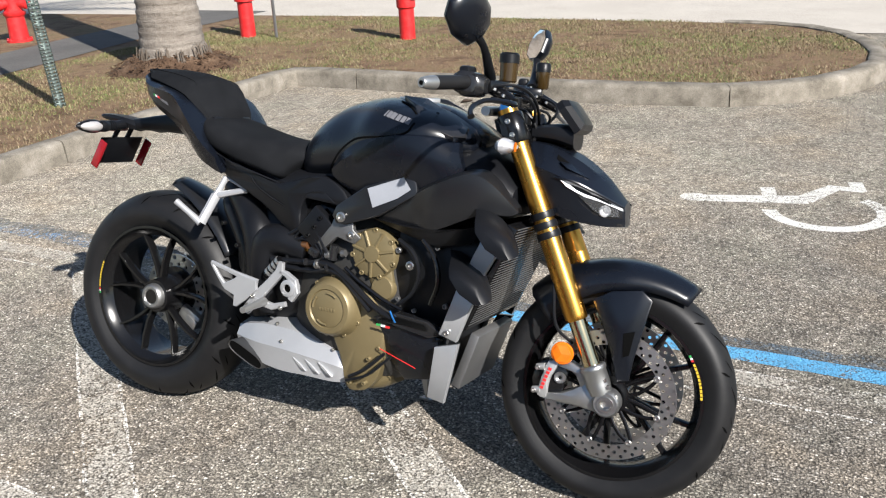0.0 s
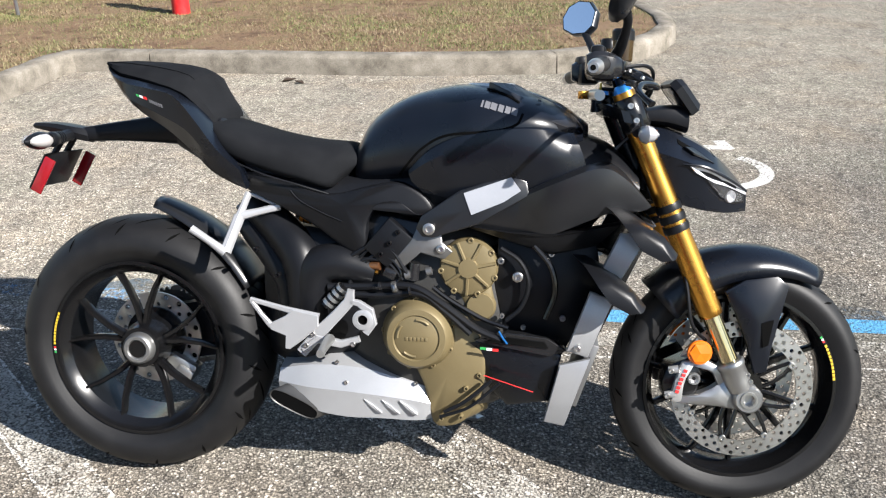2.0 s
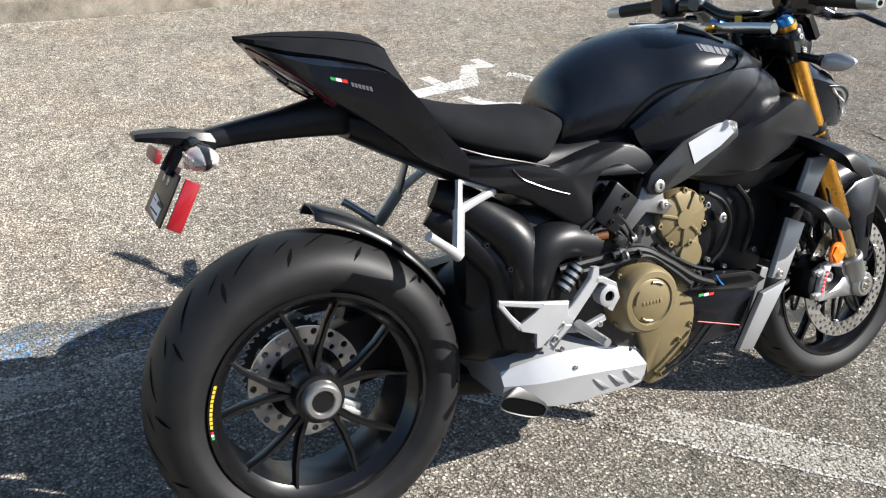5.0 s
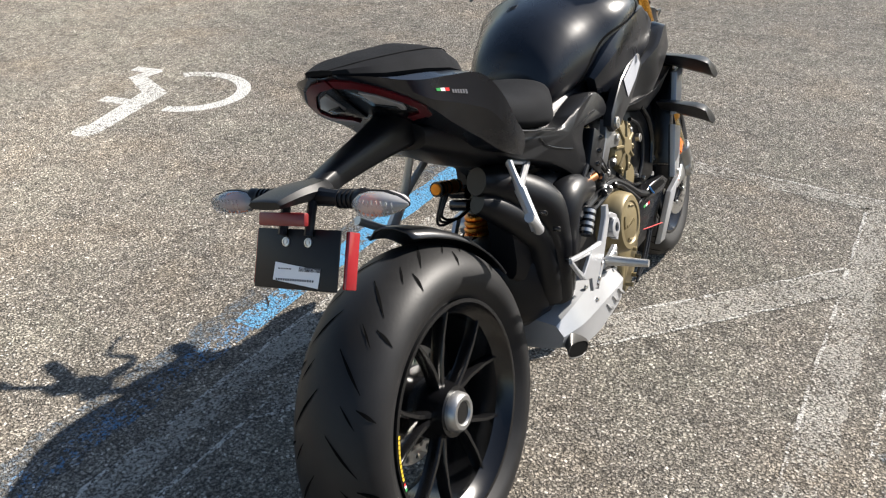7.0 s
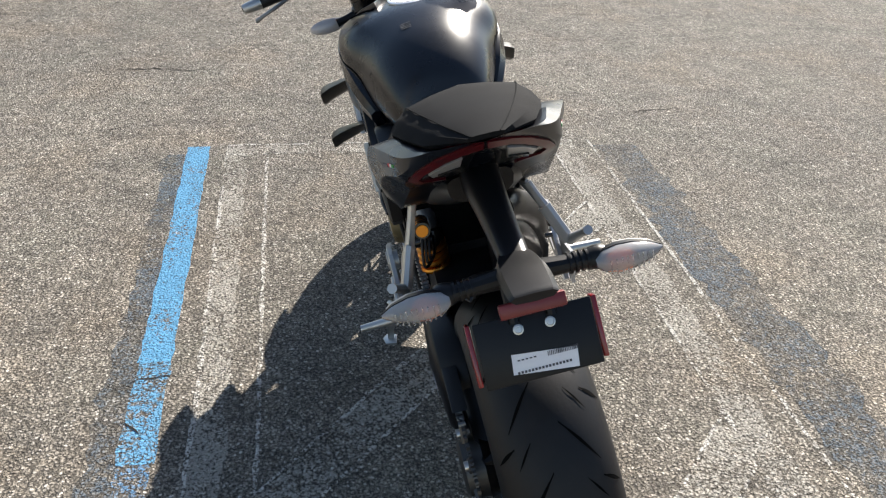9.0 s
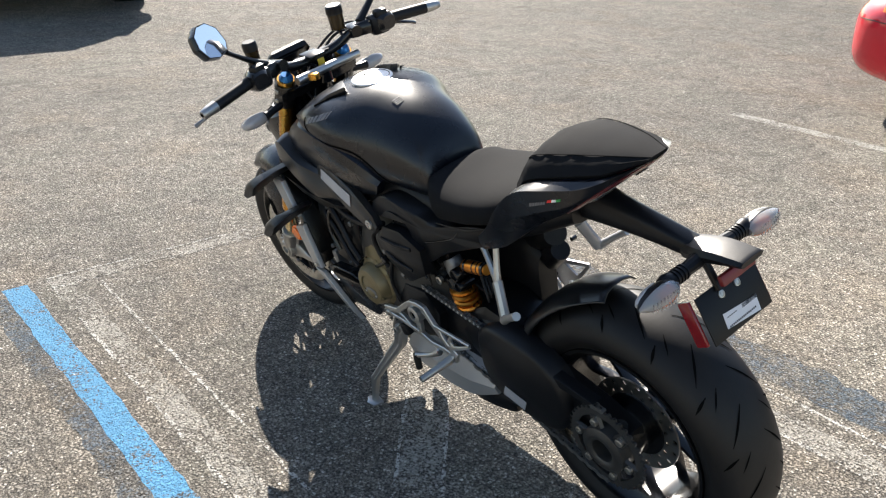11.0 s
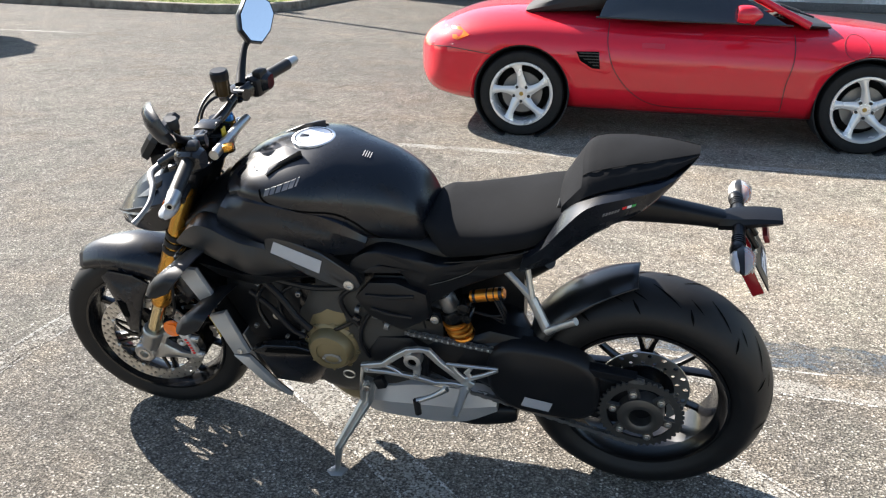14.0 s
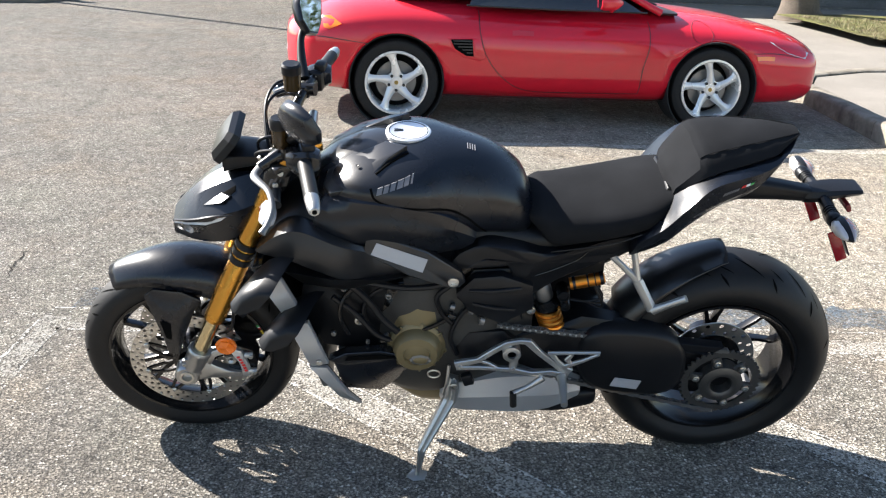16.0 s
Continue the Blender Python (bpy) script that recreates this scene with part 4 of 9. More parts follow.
# front wheel, steered
ftyre = fpart("front_tyre", lathe(tyre_profile(0.060, 0.301, 0.226, 0.040), FRONT, "y", 96), RUBBER, bike, "black front tyre")
fpart("tread_pattern", tread_cuts(FRONT, 0.0603, 0.3012, 0.040, 13, 2), GROOVE, ftyre)
frim = fpart("front_rim", lathe(rim_profile(0.052, 0.228, 0.202), FRONT, "y", 96), BLACK_METAL, bike, "black forged alloy front rim")
for k in range(5):
    a = radians(40 + 72 * k)
    for d in (-1, 1):
        bm = bmesh.new()
        add_spoke(bm, FRONT, a + d * 0.12, 0.040, a + d * 0.25, 0.208, 0.0, 0.0, 0.010, 0.007, 0.011)
        fpart("spoke", bm, BLACK_METAL, frim)
for sd in (-1, 1):
    for bm, mt in rim_mark(FRONT, sd * 0.0535, 0.222, 35 if sd < 0 else 150, 5 if sd < 0 else 176, 0.0055, sd):
        fpart("rim_mark", bm, mt, frim, "small printed rim mark")
fpart("front_hub", lathe([(-0.062, 0.020), (-0.062, 0.042), (-0.02, 0.046), (0.02, 0.046), (0.062, 0.042), (0.062, 0.020)], FRONT, "y", 36), BLACK_METAL, frim)
for s in (-1, 1):
    disc = fpart("front_disc", disc_bm(FRONT, s * 0.070, 0.128, 0.165, 0.005, 3, 66), STEEL, bike, "drilled floating front brake disc")
    for k in range(8):
        a = radians(45 * k + 10)
        bm = bmesh.new()
        add_spoke(bm, FRONT, a - 0.10, 0.045, a + 0.30, 0.130, s * 0.064, s * 0.068, 0.0055, 0.005, 0.004)
        fpart("carrier_arm", bm, BLACK_METAL, disc)
        bm = bmesh.new()
        add_spoke(bm, FRONT, a + 0.50, 0.045, a + 0.36, 0.130, s * 0.064, s * 0.068, 0.005, 0.0045, 0.004)
        fpart("carrier_arm", bm, BLACK_METAL, disc)
    fpart("carrier_hub", lathe([(s * 0.058, 0.030), (s * 0.058, 0.050), (s * 0.070, 0.050), (s * 0.070, 0.030)], FRONT, "y", 32), BLACK_METAL, disc)
    for k in range(8):
        a = radians(45 * k + 28)
        fpart("disc_rivet", bolt_head(FRONT + Vector((0.128 * math.cos(a), s * 0.070, 0.128 * math.sin(a))), 0.008, 0.007, s), STEEL, disc)
    # fork leg
    def leg(z):
        return Vector((0.483 + 0.444 * (0.89 - z), s * 0.1055, z))
    tube_up = fpart("fork_tube", tube([leg(0.99), leg(0.72), leg(0.60), leg(0.50), leg(0.487)], [0.0255, 0.0265, 0.0285, 0.0285, 0.0265], 24, 3), GOLD, bike, "gold anodised fork tube")
    for z in (0.735, 0.712, 0.689):
        a, b = leg(z + 0.008), leg(z - 0.008)
        fpart("clamp_ring", tube([a, (a + b) / 2, b], [0.0295, 0.0305, 0.0295], 24, 1), BLACK_MATT, tube_up)
    top = fpart("fork_clamp", tube([leg(0.978), leg(0.974), leg(0.912), leg(0.908)], [0.0300, 0.0335, 0.0335, 0.0300], 24, 1), BLACK_METAL, bike, "black clamp round the fork top")
    for z in (0.960, 0.928):
        fpart("clamp_bolt", bolt_head(leg(z) + Vector((0.0, s * 0.031, 0.0)), 0.007, 0.006, s), STEEL, top)
    fpart("fork_cap", tube([leg(1.005), leg(0.995), leg(0.985)], [0.014, 0.020, 0.022], 16, 1), BLUE_PART, tube_up, "blue anodised fork cap")
    fpart("fork_slider", tube([leg(0.492), leg(0.37)], 0.0215, 20, 1), CHROME, bike, "polished chrome fork slider")
    foot_c = Vector((FRONT.x + 0.003, 0, FRONT.z - 0.010))
    bm = tube([leg(0.380), leg(0.376), leg(0.368), leg(0.364), leg(0.335), leg(0.312)], [0.0300, 0.0335, 0.0335, 0.0305, 0.0310, 0.0270], 20, 1)
    add_lathe(bm, [(s * 0.082, 0.014), (s * 0.082, 0.034), (s * 0.122, 0.034), (s * 0.128, 0.029), (s * 0.128, 0.014)], foot_c, "y", 28)
    add_slab(bm, [(x, s * 0.112, z) for x, z in ((0.712, 0.362), (0.690, 0.366), (0.656, 0.381), (0.624, 0.380), (0.622, 0.367), (0.654, 0.362), (0.676, 0.346), (0.690, 0.318), (0.716, 0.318))], (0, -s * 0.024, 0), 0.005, 0.001)
    add_slab(bm, [(x, s * 0.113, z) for x, z in ((0.704, 0.336), (0.672, 0.312), (0.640, 0.297), (0.598, 0.291), (0.594, 0.276), (0.640, 0.272), (0.690, 0.270), (0.742, 0.262), (0.760, 0.292), (0.738, 0.322))], (0, -s * 0.026, 0), 0.006, 0.001)
    foot_ob = fpart("fork_foot", bm, ALU_MID, bike, "cast aluminium fork foot with two caliper arms")
    for z in (0.352, 0.336):
        fpart("pinch_bolt", bolt_head(leg(z) + Vector((0.028, s * 0.012, 0.0)), 0.0055, 0.010, s), STEEL, foot_ob)
    fpart("axle_end", lathe([(s * 0.10, 0.020), (s * 0.131, 0.020), (s * 0.131, 0.014), (s * 0.115, 0.012), (s * 0.115, 0.0)], foot_c, "y", 20, closed=False), STEEL, bike)
    # caliper behind the leg, between the arms
    bm = slab([(x, s * 0.104, z) for x, z in ((0.572, 0.362), (0.560, 0.322), (0.566, 0.286), (0.604, 0.276), (0.640, 0.300), (0.650, 0.348), (0.622, 0.386))], (0, -s * 0.062, 0), 0.006)
    caliper = fpart("front_caliper", bm, BLACK_METAL, bike, "radial brake caliper with a silver bridge and red lettering bars")
    band = rounded([(0.602, 0.374), (0.592, 0.348), (0.584, 0.316), (0.580, 0.284), (0.602, 0.281), (0.605, 0.306), (0.611, 0.336), (0.630, 0.376)], 2)
    fpart("caliper_bridge", slab([(x, s * 0.118, z) for x, z in band], (0, -s * 0.040, 0), 0.005, 0.002), CALIPER_SILVER, caliper, "pale silver outer half of the caliper")
    for z0, x0 in ((0.354, 0.572), (0.294, 0.566)):
        fpart("caliper_lug", tube([(x0, s * 0.108, z0), (x0 + 0.022, s * 0.112, z0 + 0.004)], [0.008, 0.010], 10, 1), CALIPER_SILVER, caliper)
        fpart("caliper_bolt", bolt_head((x0 + 0.004, s * 0.112, z0), 0.0065, 0.008, s), STEEL, caliper)
    fpart("caliper_piston", lathe([(s * 0.100, 0.0), (s * 0.109, 0.010), (s * 0.109, 0.014), (s * 0.100, 0.016)], (0.632, 0, 0.334), "y", 18), ALU_MID, caliper)
    for k in range(6):
        f = k / 5
        fpart("badge_bar", box((0.0085, 0.001, 0.0068), pose(0.5915 + 0.012 * f + 0.005 * f * f, s * 0.1205, 0.306 + 0.050 * f, 0, 18, 0)), RED_INK, caliper)
    refl = fpart("side_reflector", lathe([(s * 0.118, 0.0), (s * 0.118, 0.027), (s * 0.124, 0.029), (s * 0.128, 0.027), (s * 0.130, 0.0)], (0.637, 0, 0.402), "y", 28, closed=False), AMBER, bike, "round amber side reflector", 25)
    for k in range(6):
        a, b = radians(60 * k), radians(60 * k + 60)
        c0 = Vector((0.637, s * 0.1345, 0.402))
        fpart("reflector_facet", slab([c0, c0 + Vector((0.024 * math.cos(a), -s * (0.004 if k % 2 else 0.001), 0.024 * math.sin(a))), c0 + Vector((0.024 * math.cos(b), -s * (0.001 if k % 2 else 0.004), 0.024 * math.sin(b)))], (0, -s * 0.004, 0), 0.0), AMBER, refl)
    fpart("brake_hose", tube([(0.655, s * 0.10, 0.425), (0.615, s * 0.125, 0.47), (0.60, s * 0.12, 0.56), (0.575, s * 0.09, 0.68), (0.53, s * 0.05, 0.80)], 0.0042, 8, 5), BLACK_MATT, bike)
    # guard strut that comes down beside the leg
    blade = [(0.694, 0.540), (0.740, 0.568), (0.812, 0.578), (0.838, 0.556), (0.822, 0.480), (0.806, 0.400), (0.800, 0.352), (0.772, 0.346), (0.752, 0.410), (0.720, 0.490)]
    strut_ob = fpart("fender_strut", side_slab(blade, 0.098, 0.012, s, 0.005, 0.008), BLACK_SATIN, bike, "satin black fender strut")
    fpart("strut_slot", side_slab([(0.778, 0.470), (0.806, 0.478), (0.797, 0.418), (0.784, 0.412)], 0.1065, 0.003, s, 0.001), GROOVE, strut_ob, "dark slot in the strut")

bm = bmesh.new()
grid = []
for i in range(23):
    f = i / 22
    a = radians(134 - 78 * f)
    drop = 0.070 * (1 - 0.80 * f) + 0.012
    wide = 0.088 * (1 - 0.35 * max(0.0, f - 0.6) / 0.4)
    rr = 0.316 + 0.006 * f
    grid.append([bm.verts.new(FRONT + Vector(((rr + q) * math.cos(a), y * wide, (rr + q) * math.sin(a)))) for y, q in ((-1.02, -drop), (-1.0, -drop * 0.45), (-0.84, -0.004), (-0.45, 0.014), (0.0, 0.020), (0.45, 0.014), (0.84, -0.004), (1.0, -drop * 0.45), (1.02, -drop))])
for p, q in zip(grid, grid[1:]):
    for k in range(8):
        bm.faces.new((p[k], p[k + 1], q[k + 1], q[k]))
fender = fpart("front_fender", bm, BLACK_SATIN, bike, "satin black front fender", 50)
solid(fender, 0.004)

# steering head: clamps, bars, controls
bm = slab([(0.405, -0.105, 0.965), (0.430, -0.138, 0.955), (0.475, -0.138, 0.945), (0.492, -0.10, 0.938), (0.478, 0.0, 0.945), (0.492, 0.10, 0.938), (0.475, 0.138, 0.945), (0.430, 0.138, 0.955), (0.405, 0.105, 0.965), (0.385, 0.0, 0.97)], (0.010, 0, -0.030), 0.006)
fpart("upper_clamp", bm, BLACK_METAL, bike)
bm = slab([(0.50, -0.100, 0.785), (0.55, -0.115, 0.765), (0.575, -0.08, 0.755), (0.575, 0.08, 0.755), (0.55, 0.115, 0.765), (0.50, 0.100, 0.785), (0.48, 0.0, 0.79)], (0.015, 0, -0.038), 0.006)
fpart("lower_clamp", bm, BLACK_METAL, bike)
fpart("steering_stem", tube([(0.42, 0, 0.98), (0.52, 0, 0.755)], 0.028, 18, 1), BLACK_METAL, bike)
FLUID_POT = plain("smoky_fluid_pot", (0.036, 0.021, 0.006), 0.2)
bar_pts = [(0.340, -0.365, 1.045), (0.362, -0.25, 1.055), (0.385, -0.15, 1.06), (0.415, -0.085, 1.025), (0.425, 0.0, 1.015), (0.415, 0.085, 1.025), (0.385, 0.15, 1.06), (0.362, 0.25, 1.055), (0.340, 0.365, 1.045)]
bpart("handlebar", tube(bar_pts, [0.011, 0.011, 0.0125, 0.014, 0.0155, 0.014, 0.0125, 0.011, 0.011], 14, 5), BLACK_METAL, bike, "black tapered handlebar")
for s in (-1, 1):
    e0, e1 = Vector((0.338, s * 0.368, 1.045)), Vector((0.362, s * 0.245, 1.055))
    d = (e0 - e1).normalized()
    grip = tube([e1, e1.lerp(e0, 0.05), e0, e0 + d * 0.002], [0.0175, 0.0165, 0.0165, 0.015], 16, 2)
    bpart("grip", grip, RUBBER, bike, "ribbed black rubber grip")
    bpart("bar_end", tube([e0 + d * 0.002, e0 + d * 0.028, e0 + d * 0.046, e0 + d * 0.05], [0.0165, 0.015, 0.0125, 0.010], 16, 1), ALU, bike, "grey metal bar-end weight")
    bpart("bar_end_bore", tube([e0 + d * 0.0495, e0 + d * 0.0508], 0.0055, 12, 1), GROOVE, bike)
    bm = box((0.052, 0.06, 0.056), pose(0.370, s * 0.212, 1.050, 0, 0, s * 12), 0.012)
    add_box(bm, (0.030, 0.040, 0.030), pose(0.356, s * 0.216, 1.080, 0, 0, s * 12), 0.008)
    sw = bpart("switch_housing", bm, BLACK_MATT, bike)
    bpart("switch_button", box((0.010, 0.014, 0.008), pose(0.344, s * 0.226, 1.062), 0.002), RED_INK if s < 0 else BLACK_GLOSS, sw)
    # lever with its pivot and master cylinder
    bm = tube([(0.468, s * 0.190, 1.014), (0.478, s * 0.222, 1.010), (0.464, s * 0.255, 1.014), (0.438, s * 0.295, 1.014), (0.426, s * 0.340, 1.000), (0.433, s * 0.378, 0.985), (0.444, s * 0.398, 0.974)], [0.011, 0.0105, 0.009, 0.0075, 0.007, 0.0065, 0.0085], 10, 4, 0.75)
    bpart("brake_lever" if s < 0 else "clutch_lever", bm, BLACK_METAL if s < 0 else ALU_DARK, bike, "curved hand lever")
    bpart("lever_perch", tube([(0.398, s * 0.160, 1.050), (0.432, s * 0.176, 1.034), (0.470, s * 0.192, 1.014)], [0.017, 0.016, 0.013], 12, 3), BLACK_METAL, bike)
    for k in range(3):
        bpart("perch_bolt", lathe([(0.0, 0.0), (0.0, 0.0042), (-0.006, 0.005)], (0, 0, 0), "z", 10, closed=False), STEEL, bike).data.transform(BARS @ pose(0.412 + 0.026 * k, s * (0.166 + 0.011 * k), 1.0615 - 0.0145 * k, 0, 22, 0))
    bpart("brake_light_switch", box((0.020, 0.026, 0.014), pose(0.430, s * 0.205, 1.018, 0, 10, s * 30), 0.003), BLACK_GLOSS, bike)
    bm = box((0.060, 0.075, 0.034), pose(0.398, s * 0.160, 1.050, 0, 0, s * 20), 0.009)
    add_tube(bm, [(0.40, s * 0.14, 1.052), (0.365, s * 0.13, 1.056)], 0.017, 14, 1)
    bpart("master_cylinder", bm, BLACK_METAL, bike)
    cx, cy = 0.420, (-0.105 if s < 0 else 0.185)
    hz = 1.095
    big = 0.86 if s < 0 else 0.72
    bpart("fluid_reservoir", lathe([(hz - 0.03, 0.020 * big), (hz - 0.026, 0.025 * big), (hz + 0.018, 0.027 * big)], (cx, cy, 0), "z", 22, closed=False), FLUID_POT, bike, "smoky fluid pot with black cap")
    bpart("reservoir_cap", lathe([(hz + 0.018, 0.029 * big), (hz + 0.038, 0.029 * big), (hz + 0.043, 0.024 * big)], (cx, cy, 0), "z", 22, closed=False), BLACK_MATT, bike)
    bpart("reservoir_bracket", tube([(cx, cy, hz - 0.028), (cx - 0.02, cy, hz - 0.05), (0.405, s * 0.14, 1.045)], 0.005, 8, 3), BLACK_METAL, bike)
    # mirror
    fwd = 0.034 if s < 0 else 0.0
    stalk = tube([(0.395, s * 0.165, 1.070), (0.390 + fwd * 0.4, s * 0.205, 1.095), (0.375 + fwd, s * 0.258, 1.135), (0.368 + fwd, s * 0.282, 1.155)], [0.015, 0.0125, 0.0095, 0.011], 12, 4, 0.7)
    mirror = bpart("mirror", stalk, BLACK_MATT, bike, "black bar mirror on a slim stalk")
    mc = Matrix.Translation((0.360 + fwd, s * 0.325, 1.198)) @ Matrix.Rotation(radians(s * (14 if s < 0 else 38)), 4, "Z") @ Matrix.Rotation(radians(22 if s < 0 else 20), 4, "Y") @ Matrix.Rotation(radians(s * (30 if s < 0 else 8)), 4, "X")
    size = 1.0 if s < 0 else 0.84
    shape = [(u * 1.16 * size, v * 1.10 * size) for u, v in [(-0.068, -0.020), (-0.050, -0.044), (0.0, -0.052), (0.048, -0.040), (0.070, -0.006), (0.062, 0.030), (0.030, 0.050), (-0.020, 0.050), (-0.058, 0.024)]]
    bm = bmesh.new()
    loops = []
    for f, q in ((0.95, -0.0095), (1.0, -0.011), (1.04, -0.004), (0.99, 0.008), (0.78, 0.019), (0.35, 0.026)):
        loops.append([Vector((q, u * f, v * f)) for u, v in shape])
    rings(bm, loops)
    bpart("mirror_shell", move(bm, mc), BLACK_SATIN, mirror)
    bm = bmesh.new()
    bm.faces.new([bm.verts.new((-0.0115, u * 0.94, v * 0.94)) for u, v in shape])
    bpart("mirror_glass", move(bm, mc), MIRROR, mirror, "clean reflecting mirror glass", 10)
    # front indicator
    bm = bmesh.new()
    rings(bm, [hull_loop(x, 0.900 - h, 0.900 + h, w, 0.900, 16, 2.0, cy=s * cy) for x, h, w, cy in ((0.458, 0.004, 0.012, 0.226), (0.463, 0.015, 0.036, 0.222), (0.474, 0.021, 0.050, 0.218), (0.487, 0.017, 0.050, 0.215), (0.497, 0.006, 0.036, 0.213))])
    ind = fpart("front_indicator", bm, LENS_SOLID, bike, "clear front indicator with orange bulb")
    fpart("indicator_stalk", tube([(0.465, s * 0.130, 0.915), (0.462, s * 0.17, 0.908), (0.462, s * 0.19, 0.905)], [0.012, 0.010, 0.013], 12, 2), BLACK_MATT, ind)
    fpart("indicator_bulb", lathe([(0.4965, 0.0), (0.500, 0.012), (0.4985, 0.0)], (-0.0015, s * 0.208, 0.900), "x", 12), AMBER, ind)
for k, (y0, y1, zz) in enumerate(((-0.16, -0.03, 1.03), (0.17, 0.05, 1.02), (-0.20, 0.02, 1.045))):
    bpart("control_cable", tube([(0.395, y0, 1.048), (0.465, y0 * 0.85, zz + 0.01), (0.49, (y0 + y1) / 2, zz - 0.02), (0.47, y1, 0.955), (0.44, y1 * 0.6, 0.90)], 0.0042, 7, 5), BLACK_MATT, bike)
for s in (-1, 1):
    for k in range(3):
        bpart("clamp_bolt", lathe([(1.070, 0.0), (1.070, 0.0045), (1.060, 0.005)], (0.398 - 0.014 * k, s * (0.150 + 0.016 * k), 0), "z", 10, closed=False), STEEL, bike)
    bpart("switch_pod", hull(dense([(0.330, 1.035, 1.075, 0.022, 1.055, s * 0.225), (0.350, 1.025, 1.085, 0.030, 1.055, s * 0.222), (0.385, 1.022, 1.080, 0.030, 1.05, s * 0.215), (0.405, 1.032, 1.068, 0.022, 1.05, s * 0.208)]), 12, 3.0), BLACK_GLOSS, bike, "glossy switch pod", 30)
bm = box((0.060, 0.055, 0.010), pose(0.425, 0, 1.028), 0.003)
for s in (-1, 1):
    add_tube(bm, [(0.425, s * 0.045, 0.965), (0.425, s * 0.045, 1.03)], 0.017, 14, 1)
bpart("bar_clamp", bm, BLACK_METAL, bike)
bpart("steering_damper", tube([(0.372, -0.12, 0.993), (0.372, -0.03, 0.995), (0.372, 0.10, 0.995)], [0.012, 0.013, 0.0135], 16, 2), STEEL, bike, "silver cross-mounted steering damper")
bpart("damper_mount", box((0.028, 0.022, 0.020), pose(0.352, 0.055, 0.995, 0, 0, 20), 0.004), GOLD, bike, "gold damper mount")
bpart("ignition_switch", lathe([(0.955, 0.022), (0.995, 0.021), (0.995, 0.012), (0.990, 0.0)], (0.385, 0.0, 0), "z", 18, closed=False), BLACK_METAL, bike)
bpart("key", box((0.004, 0.022, 0.030), pose(0.385, 0, 1.008), 0.0015), YELLOW_INK, bike, "key with a yellow tag")
# instrument screen
DM = pose(0.588, 0.0, 0.985, 0, -38, 0) @ Matrix.Scale(0.80, 4)
bm = bmesh.new()
rings(bm, [[DM @ Vector((q, y * f, z * f)) for y, z in ((-0.092, 0.030), (-0.076, 0.056), (0.076, 0.056), (0.092, 0.030), (0.080, -0.056), (-0.080, -0.056))] for q, f in ((-0.012, 0.95), (-0.018, 1.0), (0.004, 1.0), (0.020, 0.82), (0.026, 0.5))])
dash = fpart("instrument_screen", bm, BLACK_MATT, bike, "black colour instrument screen housing", 25)
fpart("screen_glass", slab([DM @ Vector((-0.0195, y, z)) for y, z in ((-0.074, 0.030), (-0.064, 0.044), (0.064, 0.044), (0.074, 0.030), (0.066, -0.044), (-0.066, -0.044))], DM.to_3x3() @ Vector((0.003, 0, 0)), 0.0005), BLACK_GLOSS, dash)
fpart("screen_bracket", hull(dense([(0.49, 0.92, 0.955, 0.05, 0.94), (0.55, 0.915, 0.965, 0.055, 0.94), (0.60, 0.90, 0.965, 0.055, 0.93)]), 14, 3), BLACK_MATT, bike)
# headlamp nose
COWL = (
    ((0.496, 0, 0.922), (0.556, 0, 0.914), (0.628, 0, 0.884), (0.690, 0, 0.838), (0.741, 0, 0.782)),
    ((0.496, 0.050, 0.916), (0.556, 0.060, 0.905), (0.628, 0.054, 0.873), (0.690, 0.041, 0.828), (0.740, 0.026, 0.776)),
    ((0.490, 0.102, 0.868), (0.556, 0.124, 0.848), (0.628, 0.118, 0.824), (0.690, 0.088, 0.796), (0.741, 0.042, 0.768)),
    ((0.490, 0.098, 0.838), (0.562, 0.119, 0.826), (0.632, 0.112, 0.806), (0.692, 0.082, 0.782), (0.743, 0.040, 0.759)),
    ((0.490, 0.078, 0.775), (0.566, 0.096, 0.744), (0.636, 0.087, 0.727), (0.694, 0.064, 0.720), (0.745, 0.034, 0.722)),
    ((0.490, 0, 0.765), (0.566, 0, 0.740), (0.636, 0, 0.722), (0.694, 0, 0.714), (0.744, 0, 0.718)),
)
nose_ob = fpart("headlamp_cowl", creased([list(line) for line in COWL], 4), BLACK_SATIN, bike, "satin black beaked headlamp cowl", 18)


def on_cowl(side, band, u, v, out=0.002):
    """A point on the cowl: u along it from its back, v of the way down from crease band to the next."""
    a, b = spline([Vector(p) for p in COWL[band]], 8), spline([Vector(p) for p in COWL[band + 1]], 8)
    i = min(int(u * (len(a) - 1)), len(a) - 2)
    f = u * (len(a) - 1) - i
    p = a[i].lerp(a[i + 1], f).lerp(b[i].lerp(b[i + 1], f), v)
    n = Vector((0.45, 1.0, 0.25)).normalized() * out
    return Vector((p.x + n.x, side * (p.y + n.y), p.z + n.z))


